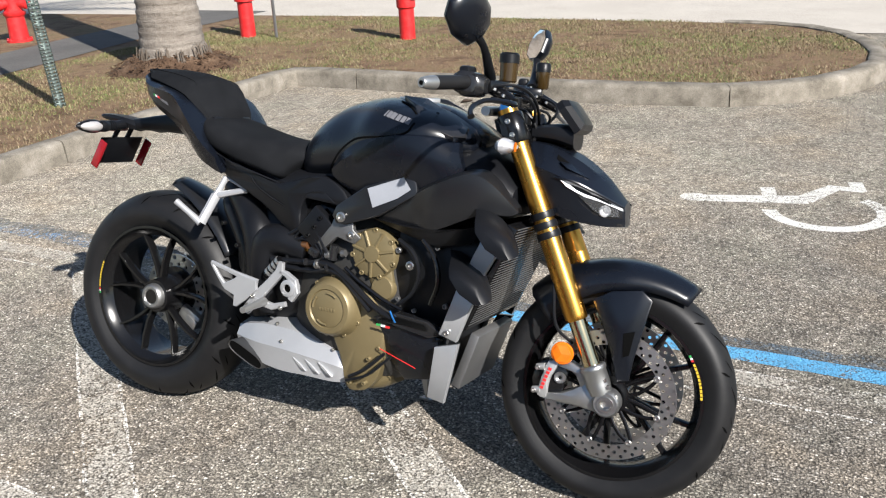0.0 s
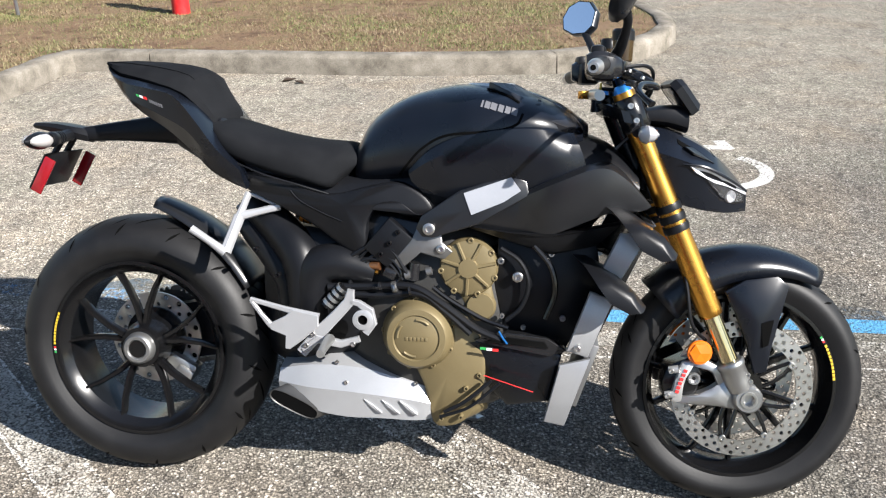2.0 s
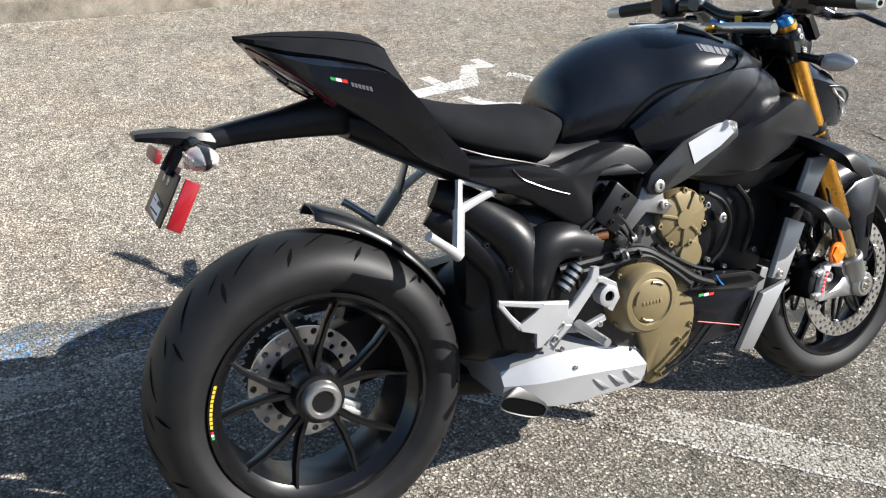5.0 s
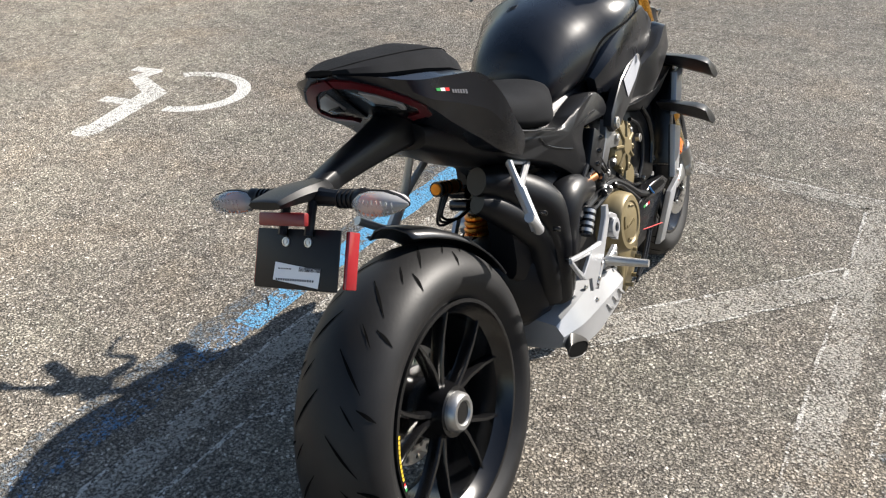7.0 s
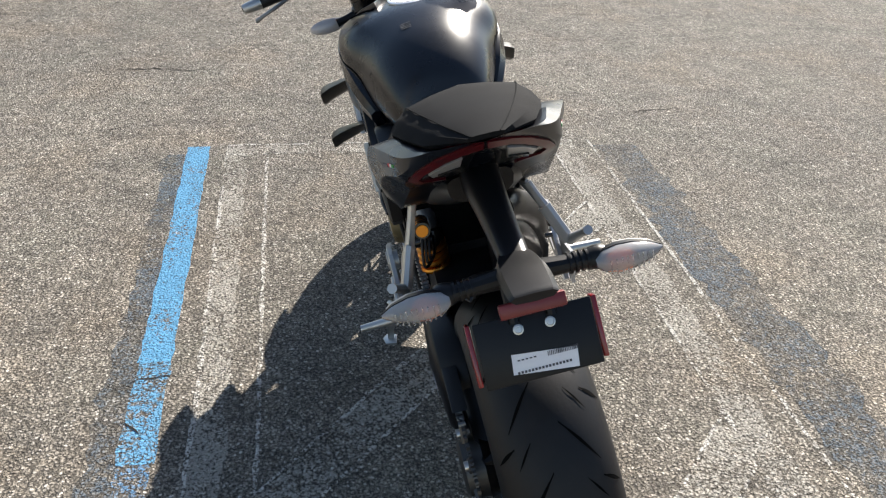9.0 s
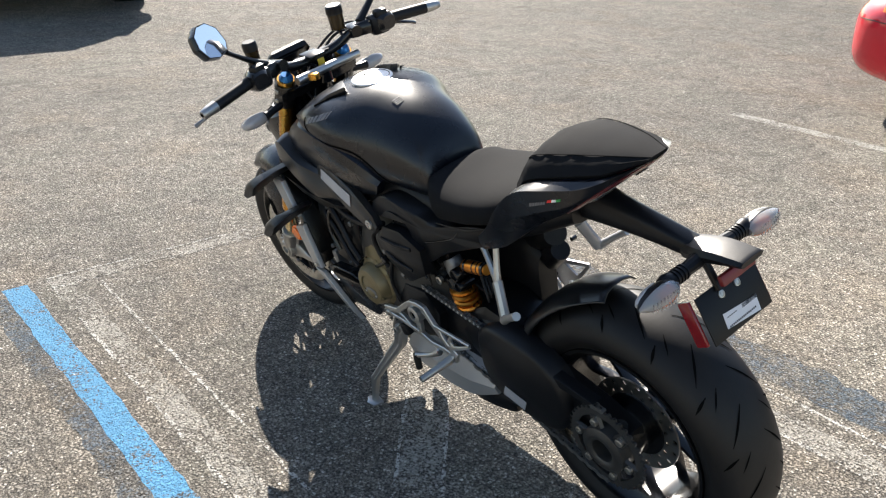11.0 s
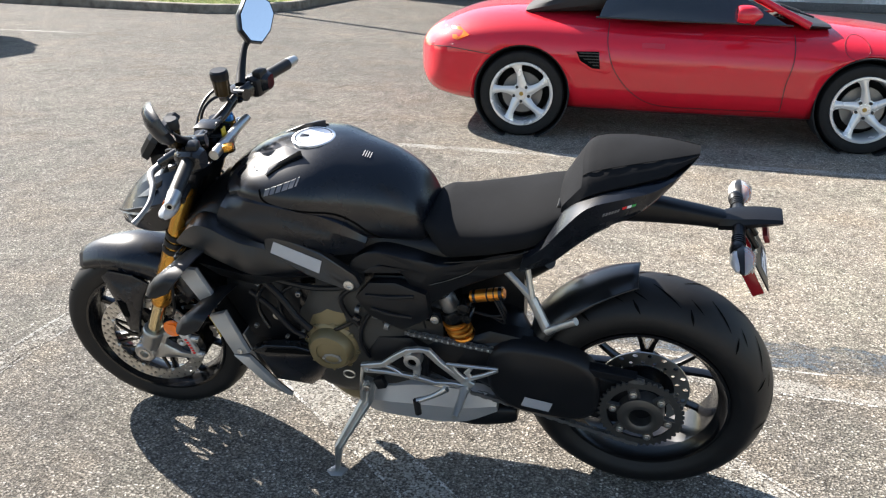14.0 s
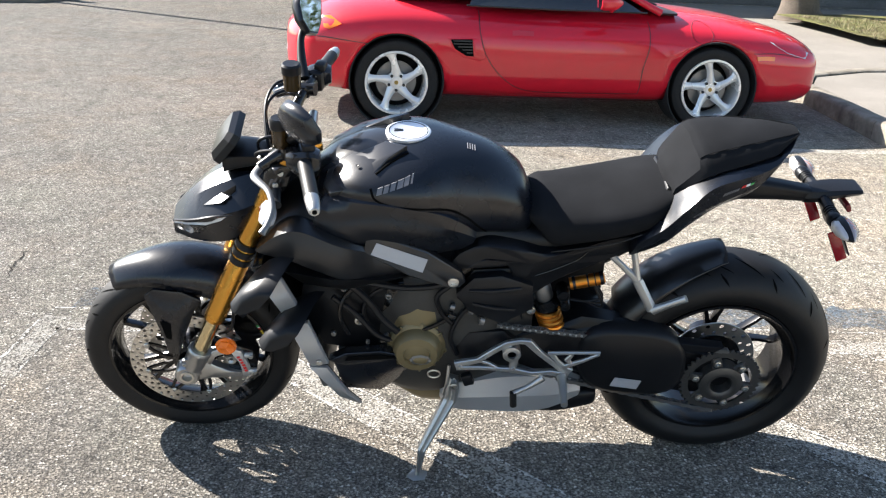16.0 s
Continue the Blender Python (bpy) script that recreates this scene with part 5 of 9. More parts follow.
for s in (-1, 1):
    fpart("headlamp", slab([on_cowl(s, 3, u, v, 0.001) for u, v in ((0.42, 0.06), (0.62, 0.04), (0.80, 0.04), (0.97, 0.06), (0.97, 0.52), (0.82, 0.66), (0.66, 0.62), (0.54, 0.40))], (-0.008, -s * 0.02, -0.004), 0.002, 0.002), BLACK_GLOSS, nose_ob, "dark headlamp unit")
    fpart("lamp_glass", slab([on_cowl(s, 3, u, v, 0.005) for u, v in ((0.50, 0.12), (0.66, 0.10), (0.92, 0.12), (0.93, 0.46), (0.80, 0.56), (0.66, 0.50))], (-0.001, -s * 0.002, 0), 0.0008, 0.003), LAMP_GLASS, nose_ob, "clear headlamp lens")
    brow = [on_cowl(s, 2, u, v, 0.006) for u, v in ((0.36, 0.55), (0.50, 0.05), (0.70, 0.10), (0.97, 0.20))]
    under = [on_cowl(s, 3, u, v, 0.006) for u, v in ((0.97, 0.05), (0.74, 0.06), (0.56, 0.13), (0.40, 0.02))]
    fpart("daytime_lamp", slab(brow + under, (-0.003, -s * 0.008, 0), 0.0012), DRL_CLEAR, nose_ob, "frosted clear daytime lamp strip")
    fpart("lamp_brow", tube([on_cowl(s, 2, u, v, 0.006) for u, v in ((0.30, 0.50), (0.48, 0.0), (0.70, 0.03), (0.98, 0.12))], [0.001, 0.004, 0.004, 0.003], 8, 4), BLACK_SATIN, nose_ob)
    fpart("vent_blade", slab([on_cowl(s, 1, u, v, o) for u, v, o in ((0.42, 0.30, 0.002), (0.60, 0.52, 0.003), (0.40, 0.62, 0.012), (0.33, 0.48, 0.012))], (-0.004, -s * 0.01, -0.004), 0.002), BLACK_SATIN, nose_ob, "raised blade beside the cowl's vent")
    part("lamp_projector", lathe([(0.0, 0.0), (0.003, 0.011), (0.0, 0.016), (-0.010, 0.017)], (0, 0, 0), "x", 18, closed=False), LENS_SOLID, nose_ob, "round projector lens").data.transform(STEER @ Matrix.Translation(on_cowl(s, 3, 0.78, 0.32, 0.001)) @ Matrix.Rotation(radians(s * 50), 4, "Z"))
    fpart("cowl_vent", slab([on_cowl(s, 1, u, v, 0.0015) for u, v in ((0.30, 0.22), (0.42, 0.34), (0.36, 0.50), (0.30, 0.40))], (-0.004, -s * 0.01, 0), 0.001), GROOVE, nose_ob, "open vent in the cowl's flank")
    fpart("chin_lip", slab([on_cowl(s, 3, u, v, 0.003) for u, v in ((0.30, 0.94), (0.60, 0.93), (0.97, 0.84), (0.98, 1.0), (0.60, 1.0), (0.30, 1.0))], (-0.004, -s * 0.01, 0), 0.001), BLACK_GLOSS, nose_ob)

# tank, covers and fairing
TANK_K = 2.05
TANK = dense([(-0.168, 0.762, 0.866, 0.088, 0.815), (-0.135, 0.762, 0.924, 0.112, 0.835), (-0.065, 0.768, 0.972, 0.138, 0.858), (0.02, 0.775, 0.999, 0.163, 0.872), (0.10, 0.78, 1.009, 0.193, 0.908), (0.19, 0.80, 1.001, 0.196, 0.918), (0.27, 0.83, 0.980, 0.180, 0.918), (0.335, 0.86, 0.946, 0.135, 0.902), (0.362, 0.87, 0.920, 0.105, 0.893)], 4)
tank = part("fuel_tank", hull(TANK, 40, TANK_K, 2.6), BLACK_SATIN, bike, "satin black sculpted fuel tank", 60)



def tank_top(x, y):
    """Height of the tank's upper skin at x and half width y."""
    _, zb, zt, w, zw = row_at(TANK, x)[:5]
    return zw + (zt - zw) * max(0.0, 1 - min(1.0, y / w) ** TANK_K) ** (1 / TANK_K)


AIRBOX = dense([(0.015, 0.742, 0.785, 0.135, 0.768), (0.070, 0.715, 0.835, 0.150, 0.795), (0.155, 0.695, 0.880, 0.158, 0.810), (0.26, 0.690, 0.905, 0.162, 0.815), (0.36, 0.695, 0.900, 0.160, 0.805), (0.44, 0.710, 0.865, 0.150, 0.792), (0.49, 0.728, 0.815, 0.140, 0.775)], 3)
part("airbox", hull(AIRBOX, 20, 2.3, 2.3), BLACK_MATT, bike, "matt black airbox behind the fairing")


def side_shell(lines, side, inset=0.022, steps=5):
    """A flank panel skinned over lengthwise lines (x, z, y), lowest first, closed by an inset inner face."""
    fine = [spline([(x, side * y, z) for x, z, y in line], steps) for line in lines]
    loops = []
    for i in range(len(fine[0])):
        outer = [line[i] for line in fine]
        loops.append(outer + [Vector((p.x, p.y - side * inset, p.z)) for p in reversed(outer)])
    return rings(bmesh.new(), loops)


# front panel: its upper edge is a crease that climbs to a peak behind the fork, and its nose turns in
FRONT_PANEL = (
    ((0.085, 0.690, 0.140), (0.170, 0.676, 0.150), (0.228, 0.670, 0.160), (0.290, 0.676, 0.178), (0.376, 0.712, 0.184), (0.430, 0.733, 0.180), (0.492, 0.734, 0.160)),
    ((0.092, 0.698, 0.146), (0.175, 0.700, 0.160), (0.230, 0.703, 0.174), (0.296, 0.724, 0.203), (0.382, 0.762, 0.204), (0.440, 0.772, 0.192), (0.508, 0.740, 0.160)),
    ((0.100, 0.706, 0.150), (0.182, 0.742, 0.164), (0.232, 0.762, 0.176), (0.304, 0.797, 0.206), (0.396, 0.831, 0.200), (0.452, 0.810, 0.186), (0.516, 0.746, 0.158)),
    ((0.102, 0.712, 0.145), (0.184, 0.754, 0.160), (0.233, 0.772, 0.170), (0.305, 0.807, 0.188), (0.398, 0.843, 0.170), (0.450, 0.822, 0.158), (0.508, 0.756, 0.142)),
)
# shoulder panel between the tank's joint and the crease: a rounded back that runs into a sharp ledge
SHOULDER_PANEL = (
    ((0.004, 0.764, 0.150), (0.060, 0.752, 0.152), (0.120, 0.738, 0.152), (0.184, 0.746, 0.156), (0.234, 0.768, 0.164), (0.304, 0.800, 0.180), (0.372, 0.822, 0.170)),
    ((-0.022, 0.790, 0.160), (0.030, 0.800, 0.176), (0.090, 0.806, 0.184), (0.150, 0.815, 0.188), (0.210, 0.826, 0.190), (0.290, 0.846, 0.193), (0.362, 0.856, 0.178)),
    ((-0.028, 0.806, 0.160), (0.022, 0.838, 0.184), (0.082, 0.862, 0.197), (0.142, 0.872, 0.203), (0.205, 0.878, 0.204), (0.285, 0.881, 0.196), (0.352, 0.880, 0.172)),
    ((-0.030, 0.814, 0.148), (0.014, 0.856, 0.172), (0.072, 0.888, 0.188), (0.132, 0.902, 0.198), (0.195, 0.912, 0.200), (0.270, 0.912, 0.188), (0.342, 0.900, 0.150)),
    ((-0.030, 0.812, 0.136), (0.012, 0.858, 0.160), (0.070, 0.892, 0.176), (0.130, 0.908, 0.186), (0.192, 0.920, 0.187), (0.264, 0.922, 0.174), (0.336, 0.908, 0.135)),
)
for s in (-1, 1):
    part("shoulder_panel", side_shell(SHOULDER_PANEL, s), BLACK_SATIN, bike, "satin black shoulder panel beside the tank", 32)
    front = part("front_panel", side_shell(FRONT_PANEL, s), GREY_SATIN, bike, "satin dark grey front side panel with a sharp upper crease", 28)
frame_outline = [(-0.445, 0.800), (-0.376, 0.795), (-0.304, 0.773), (-0.218, 0.751), (-0.131, 0.771), (-0.057, 0.784), (0.000, 0.760), (0.026, 0.727), (0.002, 0.712), (-0.050, 0.742), (-0.100, 0.732), (-0.128, 0.690), (-0.128, 0.640), (-0.142, 0.614), (-0.183, 0.627), (-0.250, 0.675), (-0.342, 0.720), (-0.430, 0.762)]


frame_outline = rounded(frame_outline)
for s in (-1, 1):
    cov = part("frame_cover", side_slab([(x, z, 0.122 + 0.040 * min(1.0, (x + 0.44) / 0.36)) for x, z in frame_outline], 0, 0.06, s, 0.009, 0.002), BLACK_MATT, bike, "matt black frame cover below the seat", 50)
    part("panel_joint", tube([(x, s * (0.124 + 0.040 * min(1.0, (x + 0.44) / 0.36)), z) for x, z in ((-0.312, 0.760), (-0.296, 0.742), (-0.276, 0.729), (-0.230, 0.708), (-0.186, 0.692))], 0.0012, 6, 4), BLACK_GLOSS, cov)
    flank_line(TANK, [(0.228, 0.946), (0.214, 0.922), (0.168, 0.908), (0.062, 0.896), (0.004, 0.866), (-0.036, 0.824), (-0.056, 0.798)], s, TANK_K, 2.6, 0.0055, GROOVE, "panel_joint", tank, 0.0005)
cap = part("fuel_cap", lathe([(0.998, 0.0), (0.998, 0.056), (1.0085, 0.056), (1.0105, 0.053), (1.0108, 0.047), (1.0095, 0.045), (1.0102, 0.0)], (0.146, 0, 0), "z", 44, closed=False), CAP_METAL, bike, "bright round fuel filler cap")
part("cap_key_flap", slab([(0.181, -0.007, 1.0115), (0.181, 0.007, 1.0115), (0.159, 0.004, 1.0115), (0.159, -0.004, 1.0115)], (0, 0, -0.002), 0.0008), BLACK_METAL, cap)
part("cap_recess", lathe([(1.0096, 0.0455), (1.0112, 0.0470), (1.0112, 0.0485), (1.0096, 0.050)], (0.146, 0, 0), "z", 44), BLACK_METAL, cap)
for k in range(4):
    x = 0.000 - 0.006 * k
    part("warning_print", box((0.0022, 0.024, 0.0006), pose(x, 0.034, tank_top(x, 0.034) + 0.0004, -8, 8, 0)), BADGE_GREY, tank, "small faint warning print")
part("tank_front_cover", hull(dense([(0.185, 0.94, 1.0045, 0.062, 0.975), (0.25, 0.92, 0.991, 0.078, 0.955), (0.32, 0.90, 0.960, 0.075, 0.93), (0.375, 0.88, 0.920, 0.058, 0.90)]), 14, 2.6), BLACK_GLOSS, bike, "gloss black cover ahead of the filler cap", 20)
for s in (-1, 1):
    wing = [(0.146, 0.088, 1.004), (0.190, 0.118, 0.984), (0.222, 0.150, 0.957), (0.242, 0.171, 0.938), (0.326, 0.158, 0.907), (0.346, 0.124, 0.910), (0.336, 0.082, 0.930), (0.262, 0.066, 0.970), (0.200, 0.060, 1.000)]
    sc = part("tank_side_cover", slab([(x, s * y, z + 0.011) for x, y, z in wing], (0, -s * 0.008, -0.030), 0.004, 0.002), COVER_SATIN, bike, "smooth glossy cover at the tank's front corner", 50)
    flank = [(0.146, 0.090), (0.186, 0.118), (0.220, 0.148)]
    part("panel_joint", tube([(x - 0.003, s * (y + 0.003), tank_top(x - 0.003, y + 0.003) + 0.001) for x, y in flank], 0.003, 6, 4), GROOVE, tank)
    part("cover_screw", lathe([(0.0, 0.0), (0.0, 0.0045), (0.0016, 0.0045), (0.0016, 0.0022), (0.0010, 0.0)], (0, 0, 0), "z", 12, closed=False), BLACK_METAL, sc).matrix_basis = pose(0.262, s * 0.120, 0.9725, s * -22, 25, 0)
for s in (-1, 1):
    # grey letter bars of the badge on the tank's flank
    for k, wide in enumerate((0.0125, 0.0115, 0.0115, 0.0135, 0.0115, 0.0045)):
        x = 0.214 - 0.0158 * k if s > 0 else 0.214 - 0.0152 * k
        z = 0.9335 + 0.0052 * k if s > 0 else 0.9400 + 0.0036 * k
        lean = -0.003 if s > 0 else 0.003
        corners = [(x, z), (x - wide, z + wide * 0.33), (x - wide + lean, z + wide * 0.33 + 0.0145), (x + lean, z + 0.0145)]
        part("badge_bar", slab(on_skin(TANK, corners, s, TANK_K, 2.6, 0.0012), (0, -s * 0.002, 0), 0.0), BADGE_GREY, tank)
    under = [(0.10, 0.690, 0.160), (0.20, 0.680, 0.175), (0.33, 0.682, 0.185), (0.45, 0.708, 0.190), (0.40, 0.655, 0.170), (0.30, 0.630, 0.160), (0.22, 0.652, 0.160)]
    part("lower_duct", side_slab(under, 0, 0.05, s, 0.006, 0.004), BLACK_MATT, bike)
    strut = [(-0.008, 0.684), (0.006, 0.666), (0.030, 0.664), (0.137, 0.698), (0.246, 0.766), (0.240, 0.796), (0.206, 0.811), (0.090, 0.772), (0.004, 0.712)]
    st = part("frame_strut", side_slab(strut, 0.180, 0.022, s, 0.004), GREY_SATIN, bike, "dark grey frame strut with a silver label")
    part("strut_label", side_slab([(0.118, 0.719), (0.190, 0.750), (0.228, 0.776), (0.206, 0.806), (0.100, 0.768)] if s < 0 else [(0.100, 0.711), (0.228, 0.760), (0.214, 0.795), (0.088, 0.751)], 0.1825, 0.001, s, 0.0), FOIL, st, "silver foil label")
    part("strut_bolt", bolt_head((0.022, s * 0.178, 0.684), 0.014, 0.008, s), STEEL, st)
    if s < 0:
        brk = [(0.0, 0.70), (0.045, 0.705), (0.050, 0.650), (0.075, 0.630), (0.055, 0.612), (0.0, 0.625), (-0.045, 0.585), (-0.065, 0.600), (-0.020, 0.655)]
        part("engine_bracket", side_slab(brk, 0.165, 0.016, s, 0.003), ALU_DARK, bike, "cast engine bracket")
        part("bracket_bolt", bolt_head((0.048, s * 0.165, 0.636), 0.010, 0.007, s), STEEL, bike)
    else:
        cover = [(0.012, 0.640), (-0.030, 0.690), (-0.100, 0.700), (-0.180, 0.672), (-0.186, 0.600), (-0.110, 0.548), (-0.020, 0.586)]
        cov = part("engine_cover", side_slab(cover, 0.176, 0.03, s, 0.008, 0.006), BLACK_MATT, bike, "matt black engine side cover")
        for x0, z0, x1, z1 in ((-0.020, 0.655, -0.150, 0.668), (-0.030, 0.615, -0.140, 0.600)):
            part("cover_rib", tube([(x0, 0.177, z0), ((x0 + x1) / 2, 0.184, (z0 + z1) / 2), (x1, 0.177, z1)], 0.005, 8, 3), BLACK_MATT, cov)
    # aero wings
    for rx, rz in ((0.0, 0.0), (-0.060, -0.116)):
        loops = []
        for y, x0, z0, x1, z1, t in ((0.172, 0.405, 0.752, 0.505, 0.704, 0.014), (0.215, 0.428, 0.740, 0.540, 0.676, 0.018), (0.262, 0.446, 0.722, 0.564, 0.657, 0.024), (0.282, 0.456, 0.710, 0.558, 0.650, 0.025), (0.290, 0.462, 0.702, 0.550, 0.648, 0.018)):
            loops.append([Vector((x0 + (x1 - x0) * f + rx, s * y, z0 + (z1 - z0) * f + t * g + rz)) for f, g in ((0, 0), (0.3, 0.9), (0.75, 0.9), (1.0, 0.1), (0.75, -0.8), (0.3, -1.0))])
        part("aero_wing", rings(bmesh.new(), loops), BLACK_MATT, bike, "matt black aerodynamic wing")
    # silver radiator shrouds
    for poly in (((0.448, 0.690), (0.510, 0.690), (0.446, 0.572), (0.400, 0.583)), ((0.388, 0.557), (0.438, 0.536), (0.388, 0.404), (0.340, 0.419)), ((0.326, 0.380), (0.394, 0.400), (0.342, 0.220), (0.294, 0.229)) if s < 0 else ((0.345, 0.398), (0.392, 0.401), (0.318, 0.262), (0.258, 0.230), (0.290, 0.276))):
        part("radiator_shroud", side_slab([(x, z, 0.205 - 0.25 * max(0.0, 0.42 - z)) for x, z in poly], 0, 0.014, s, 0.004, 0.003), SILVER, bike, "satin silver radiator shroud")
        part("shroud_liner", side_slab([(x, z, 0.1905 - 0.25 * max(0.0, 0.42 - z)) for x, z in poly], 0, 0.004, s, 0.001), BLACK_MATT, bike)
    part("shroud_bolt", bolt_head((0.364, s * 0.207, 0.426), 0.008, 0.004, s), STEEL, bike)
    belly = [(0.085, 0.418, 0.150), (0.210, 0.425, 0.178), (0.330, 0.398, 0.178), (0.316, 0.330, 0.160), (0.308, 0.276, 0.145), (0.206, 0.252, 0.125), (0.160, 0.296, 0.128), (0.110, 0.350, 0.135)]
    bp = part("belly_panel", side_slab(belly, 0, 0.05, s, 0.010, 0.006), BLACK_SATIN, bike, "black belly panel with a thin red line of script")
    if s < 0:
        part("script_line", tube([(0.152 + 0.029 * k, s * (0.1665 + 0.0034 * k), 0.339 - 0.0075 * k) for k in range(5)], 0.0013, 6, 2), RED_INK, bp, "thin red line of script")
        for k, mt in enumerate((GREEN_INK, PAPER, RED_INK)):
            part("flag_bar", box((0.0135, 0.001, 0.006), pose(0.150 + 0.0145 * k, s * (0.1785 + 0.001 * k), 0.408 - 0.001 * k)), mt, bp)
for s in (-1, 1):
    duct = part("belly_duct", side_slab([(0.128, 0.424, 0.172), (0.205, 0.448, 0.182), (0.296, 0.440, 0.186), (0.342, 0.412, 0.184), (0.300, 0.398, 0.184), (0.200, 0.412, 0.180)], 0, 0.03, s, 0.003, 0.001), BLACK_GLOSS, bike, "gloss black slotted top of the belly panel", 25)
    part("duct_slot", side_slab([(0.150, 0.424, 0.1795), (0.206, 0.438, 0.1855), (0.290, 0.431, 0.189), (0.300, 0.418, 0.189), (0.210, 0.424, 0.1855)], 0, 0.004, s, 0.0008), GROOVE, duct)
    if s < 0:
        part("hose_clip", tube([(0.186, s * 0.184, 0.452), (0.196, s * 0.186, 0.436), (0.206, s * 0.188, 0.424)], 0.0025, 8, 3), BLUE_PART, duct, "small blue clip")
part("belly_pan", hull(dense([(0.04, 0.24, 0.40, 0.10, 0.33), (0.14, 0.250, 0.42, 0.125, 0.33), (0.25, 0.250, 0.43, 0.130, 0.33), (0.325, 0.262, 0.40, 0.115, 0.32)]), 18, 3.5), BLACK_MATT, bike, "matt black inner belly pan")
# radiator between the shrouds
bm = box((0.030, 0.36, 0.30), pose(0.450, 0, 0.575, 0, 24, 0), 0.004)
rad = part("radiator", bm, BLACK_METAL, bike, "finned black radiator")
for k in range(34):
    part("radiator_fin", box((0.004, 0.35, 0.002), pose(0.524 - 0.0035 * k, 0, 0.705 - 0.0078 * k)), MESH_GREY, rad)
part("oil_cooler", box((0.026, 0.24, 0.16), pose(0.382, 0, 0.335, 0, 18, 0), 0.004), MESH_GREY, bike, "finned oil cooler")

# seat and tail
rows = dense([(-0.520, 0.892, 0.925, 0.112, 0.905), (-0.47, 0.838, 0.913, 0.148, 0.868), (-0.38, 0.800, 0.888, 0.156, 0.842), (-0.29, 0.774, 0.872, 0.150, 0.822), (-0.228, 0.757, 0.868, 0.138, 0.808), (-0.196, 0.784, 0.865, 0.122, 0.824), (-0.168, 0.810, 0.852, 0.098, 0.830), (-0.156, 0.818, 0.838, 0.082, 0.828)], 4)
seat = part("rider_seat", hull(rows, 30, 2.5, 4.5), SEAT_CLOTH, bike, "black suede-like rider seat", 50)
for s in (-1, 1):
    part("seat_edge", tube([(x, s * y, z) for x, y, z in ((-0.470, 0.140, 0.834), (-0.38, 0.150, 0.799), (-0.29, 0.144, 0.773), (-0.222, 0.132, 0.752))], 0.0022, 6, 5), BLACK_MATT, seat, "thin piped edge below the seat cover")
PAD_TOP = [(-0.808, 0, 1.054), (-0.74, 0, 1.057), (-0.66, 0, 1.054), (-0.60, 0, 1.048), (-0.562, 0, 1.040), (-0.546, 0, 1.030), (-0.506, 0, 0.962), (-0.497, 0, 0.945), (-0.490, 0, 0.890)]
PAD_RIDGE = [(-0.806, 0.022, 1.0525), (-0.74, 0.052, 1.0500), (-0.66, 0.078, 1.042), (-0.60, 0.092, 1.032), (-0.566, 0.096, 1.022), (-0.552, 0.097, 1.012), (-0.516, 0.092, 0.946), (-0.508, 0.090, 0.933), (-0.500, 0.084, 0.885)]
PAD_EDGE = [(-0.804, 0.028, 1.046), (-0.74, 0.090, 1.026), (-0.66, 0.117, 1.010), (-0.60, 0.129, 0.994), (-0.570, 0.131, 0.981), (-0.558, 0.130, 0.972), (-0.526, 0.116, 0.938), (-0.516, 0.108, 0.925), (-0.506, 0.100, 0.880)]
PAD_BACK = [(x, y * 0.92, z - 0.012 * min(1.0, k / 2 + 0.15)) for k, (x, y, z) in enumerate(PAD_EDGE)]
PAD_BASE = [(x, 0, z - 0.014 * min(1.0, k / 2 + 0.15)) for k, (x, y, z) in enumerate(PAD_EDGE)]
pad = part("pillion_pad", creased([PAD_TOP, [(a[0], (a[1] + b[1]) * 0.5, (a[2] * 0.55 + b[2] * 0.45) + 0.001) for a, b in zip(PAD_TOP, PAD_RIDGE)], PAD_RIDGE, [(a[0], (a[1] + b[1]) * 0.5 + 0.004, (a[2] + b[2]) * 0.5 + 0.002) for a, b in zip(PAD_RIDGE, PAD_EDGE)], PAD_EDGE, PAD_BACK, PAD_BASE], 3, True), SEAT_CLOTH, bike, "black suede-like pillion pad", 26)
for s in (-1, 1):
    part("seam", tube([(x, s * (y + 0.0005), z + 0.0004) for x, y, z in PAD_RIDGE[:6]], 0.0011, 5, 5), SEAT_CLOTH, pad)
TAIL_IN = [(-0.802, 0.028, 1.043), (-0.775, 0.066, 1.030), (-0.735, 0.103, 1.017), (-0.690, 0.117, 1.009), (-0.643, 0.128, 0.999), (-0.589, 0.137, 0.984), (-0.532, 0.142, 0.945), (-0.480, 0.154, 0.872), (-0.428, 0.158, 0.812)]
TAIL_OUT = [(-0.801, 0.032, 1.042), (-0.770, 0.082, 1.028), (-0.738, 0.113, 1.012), (-0.700, 0.134, 1.000), (-0.640, 0.155, 0.990), (-0.575, 0.174, 0.974), (-0.525, 0.183, 0.924), (-0.475, 0.177, 0.855), (-0.425, 0.164, 0.806)]
TAIL_MID = [(-0.799, 0.032, 1.040), (-0.764, 0.084, 1.016), (-0.726, 0.118, 0.988), (-0.690, 0.138, 0.962), (-0.625, 0.152, 0.934), (-0.555, 0.166, 0.900), (-0.510, 0.171, 0.856), (-0.465, 0.166, 0.812), (-0.420, 0.158, 0.784)]
TAIL_LOW = [(-0.797, 0.031, 1.038), (-0.757, 0.084, 1.007), (-0.716, 0.118, 0.972), (-0.672, 0.130, 0.935), (-0.615, 0.122, 0.896), (-0.550, 0.132, 0.845), (-0.500, 0.144, 0.801), (-0.450, 0.146, 0.774), (-0.415, 0.146, 0.760)]
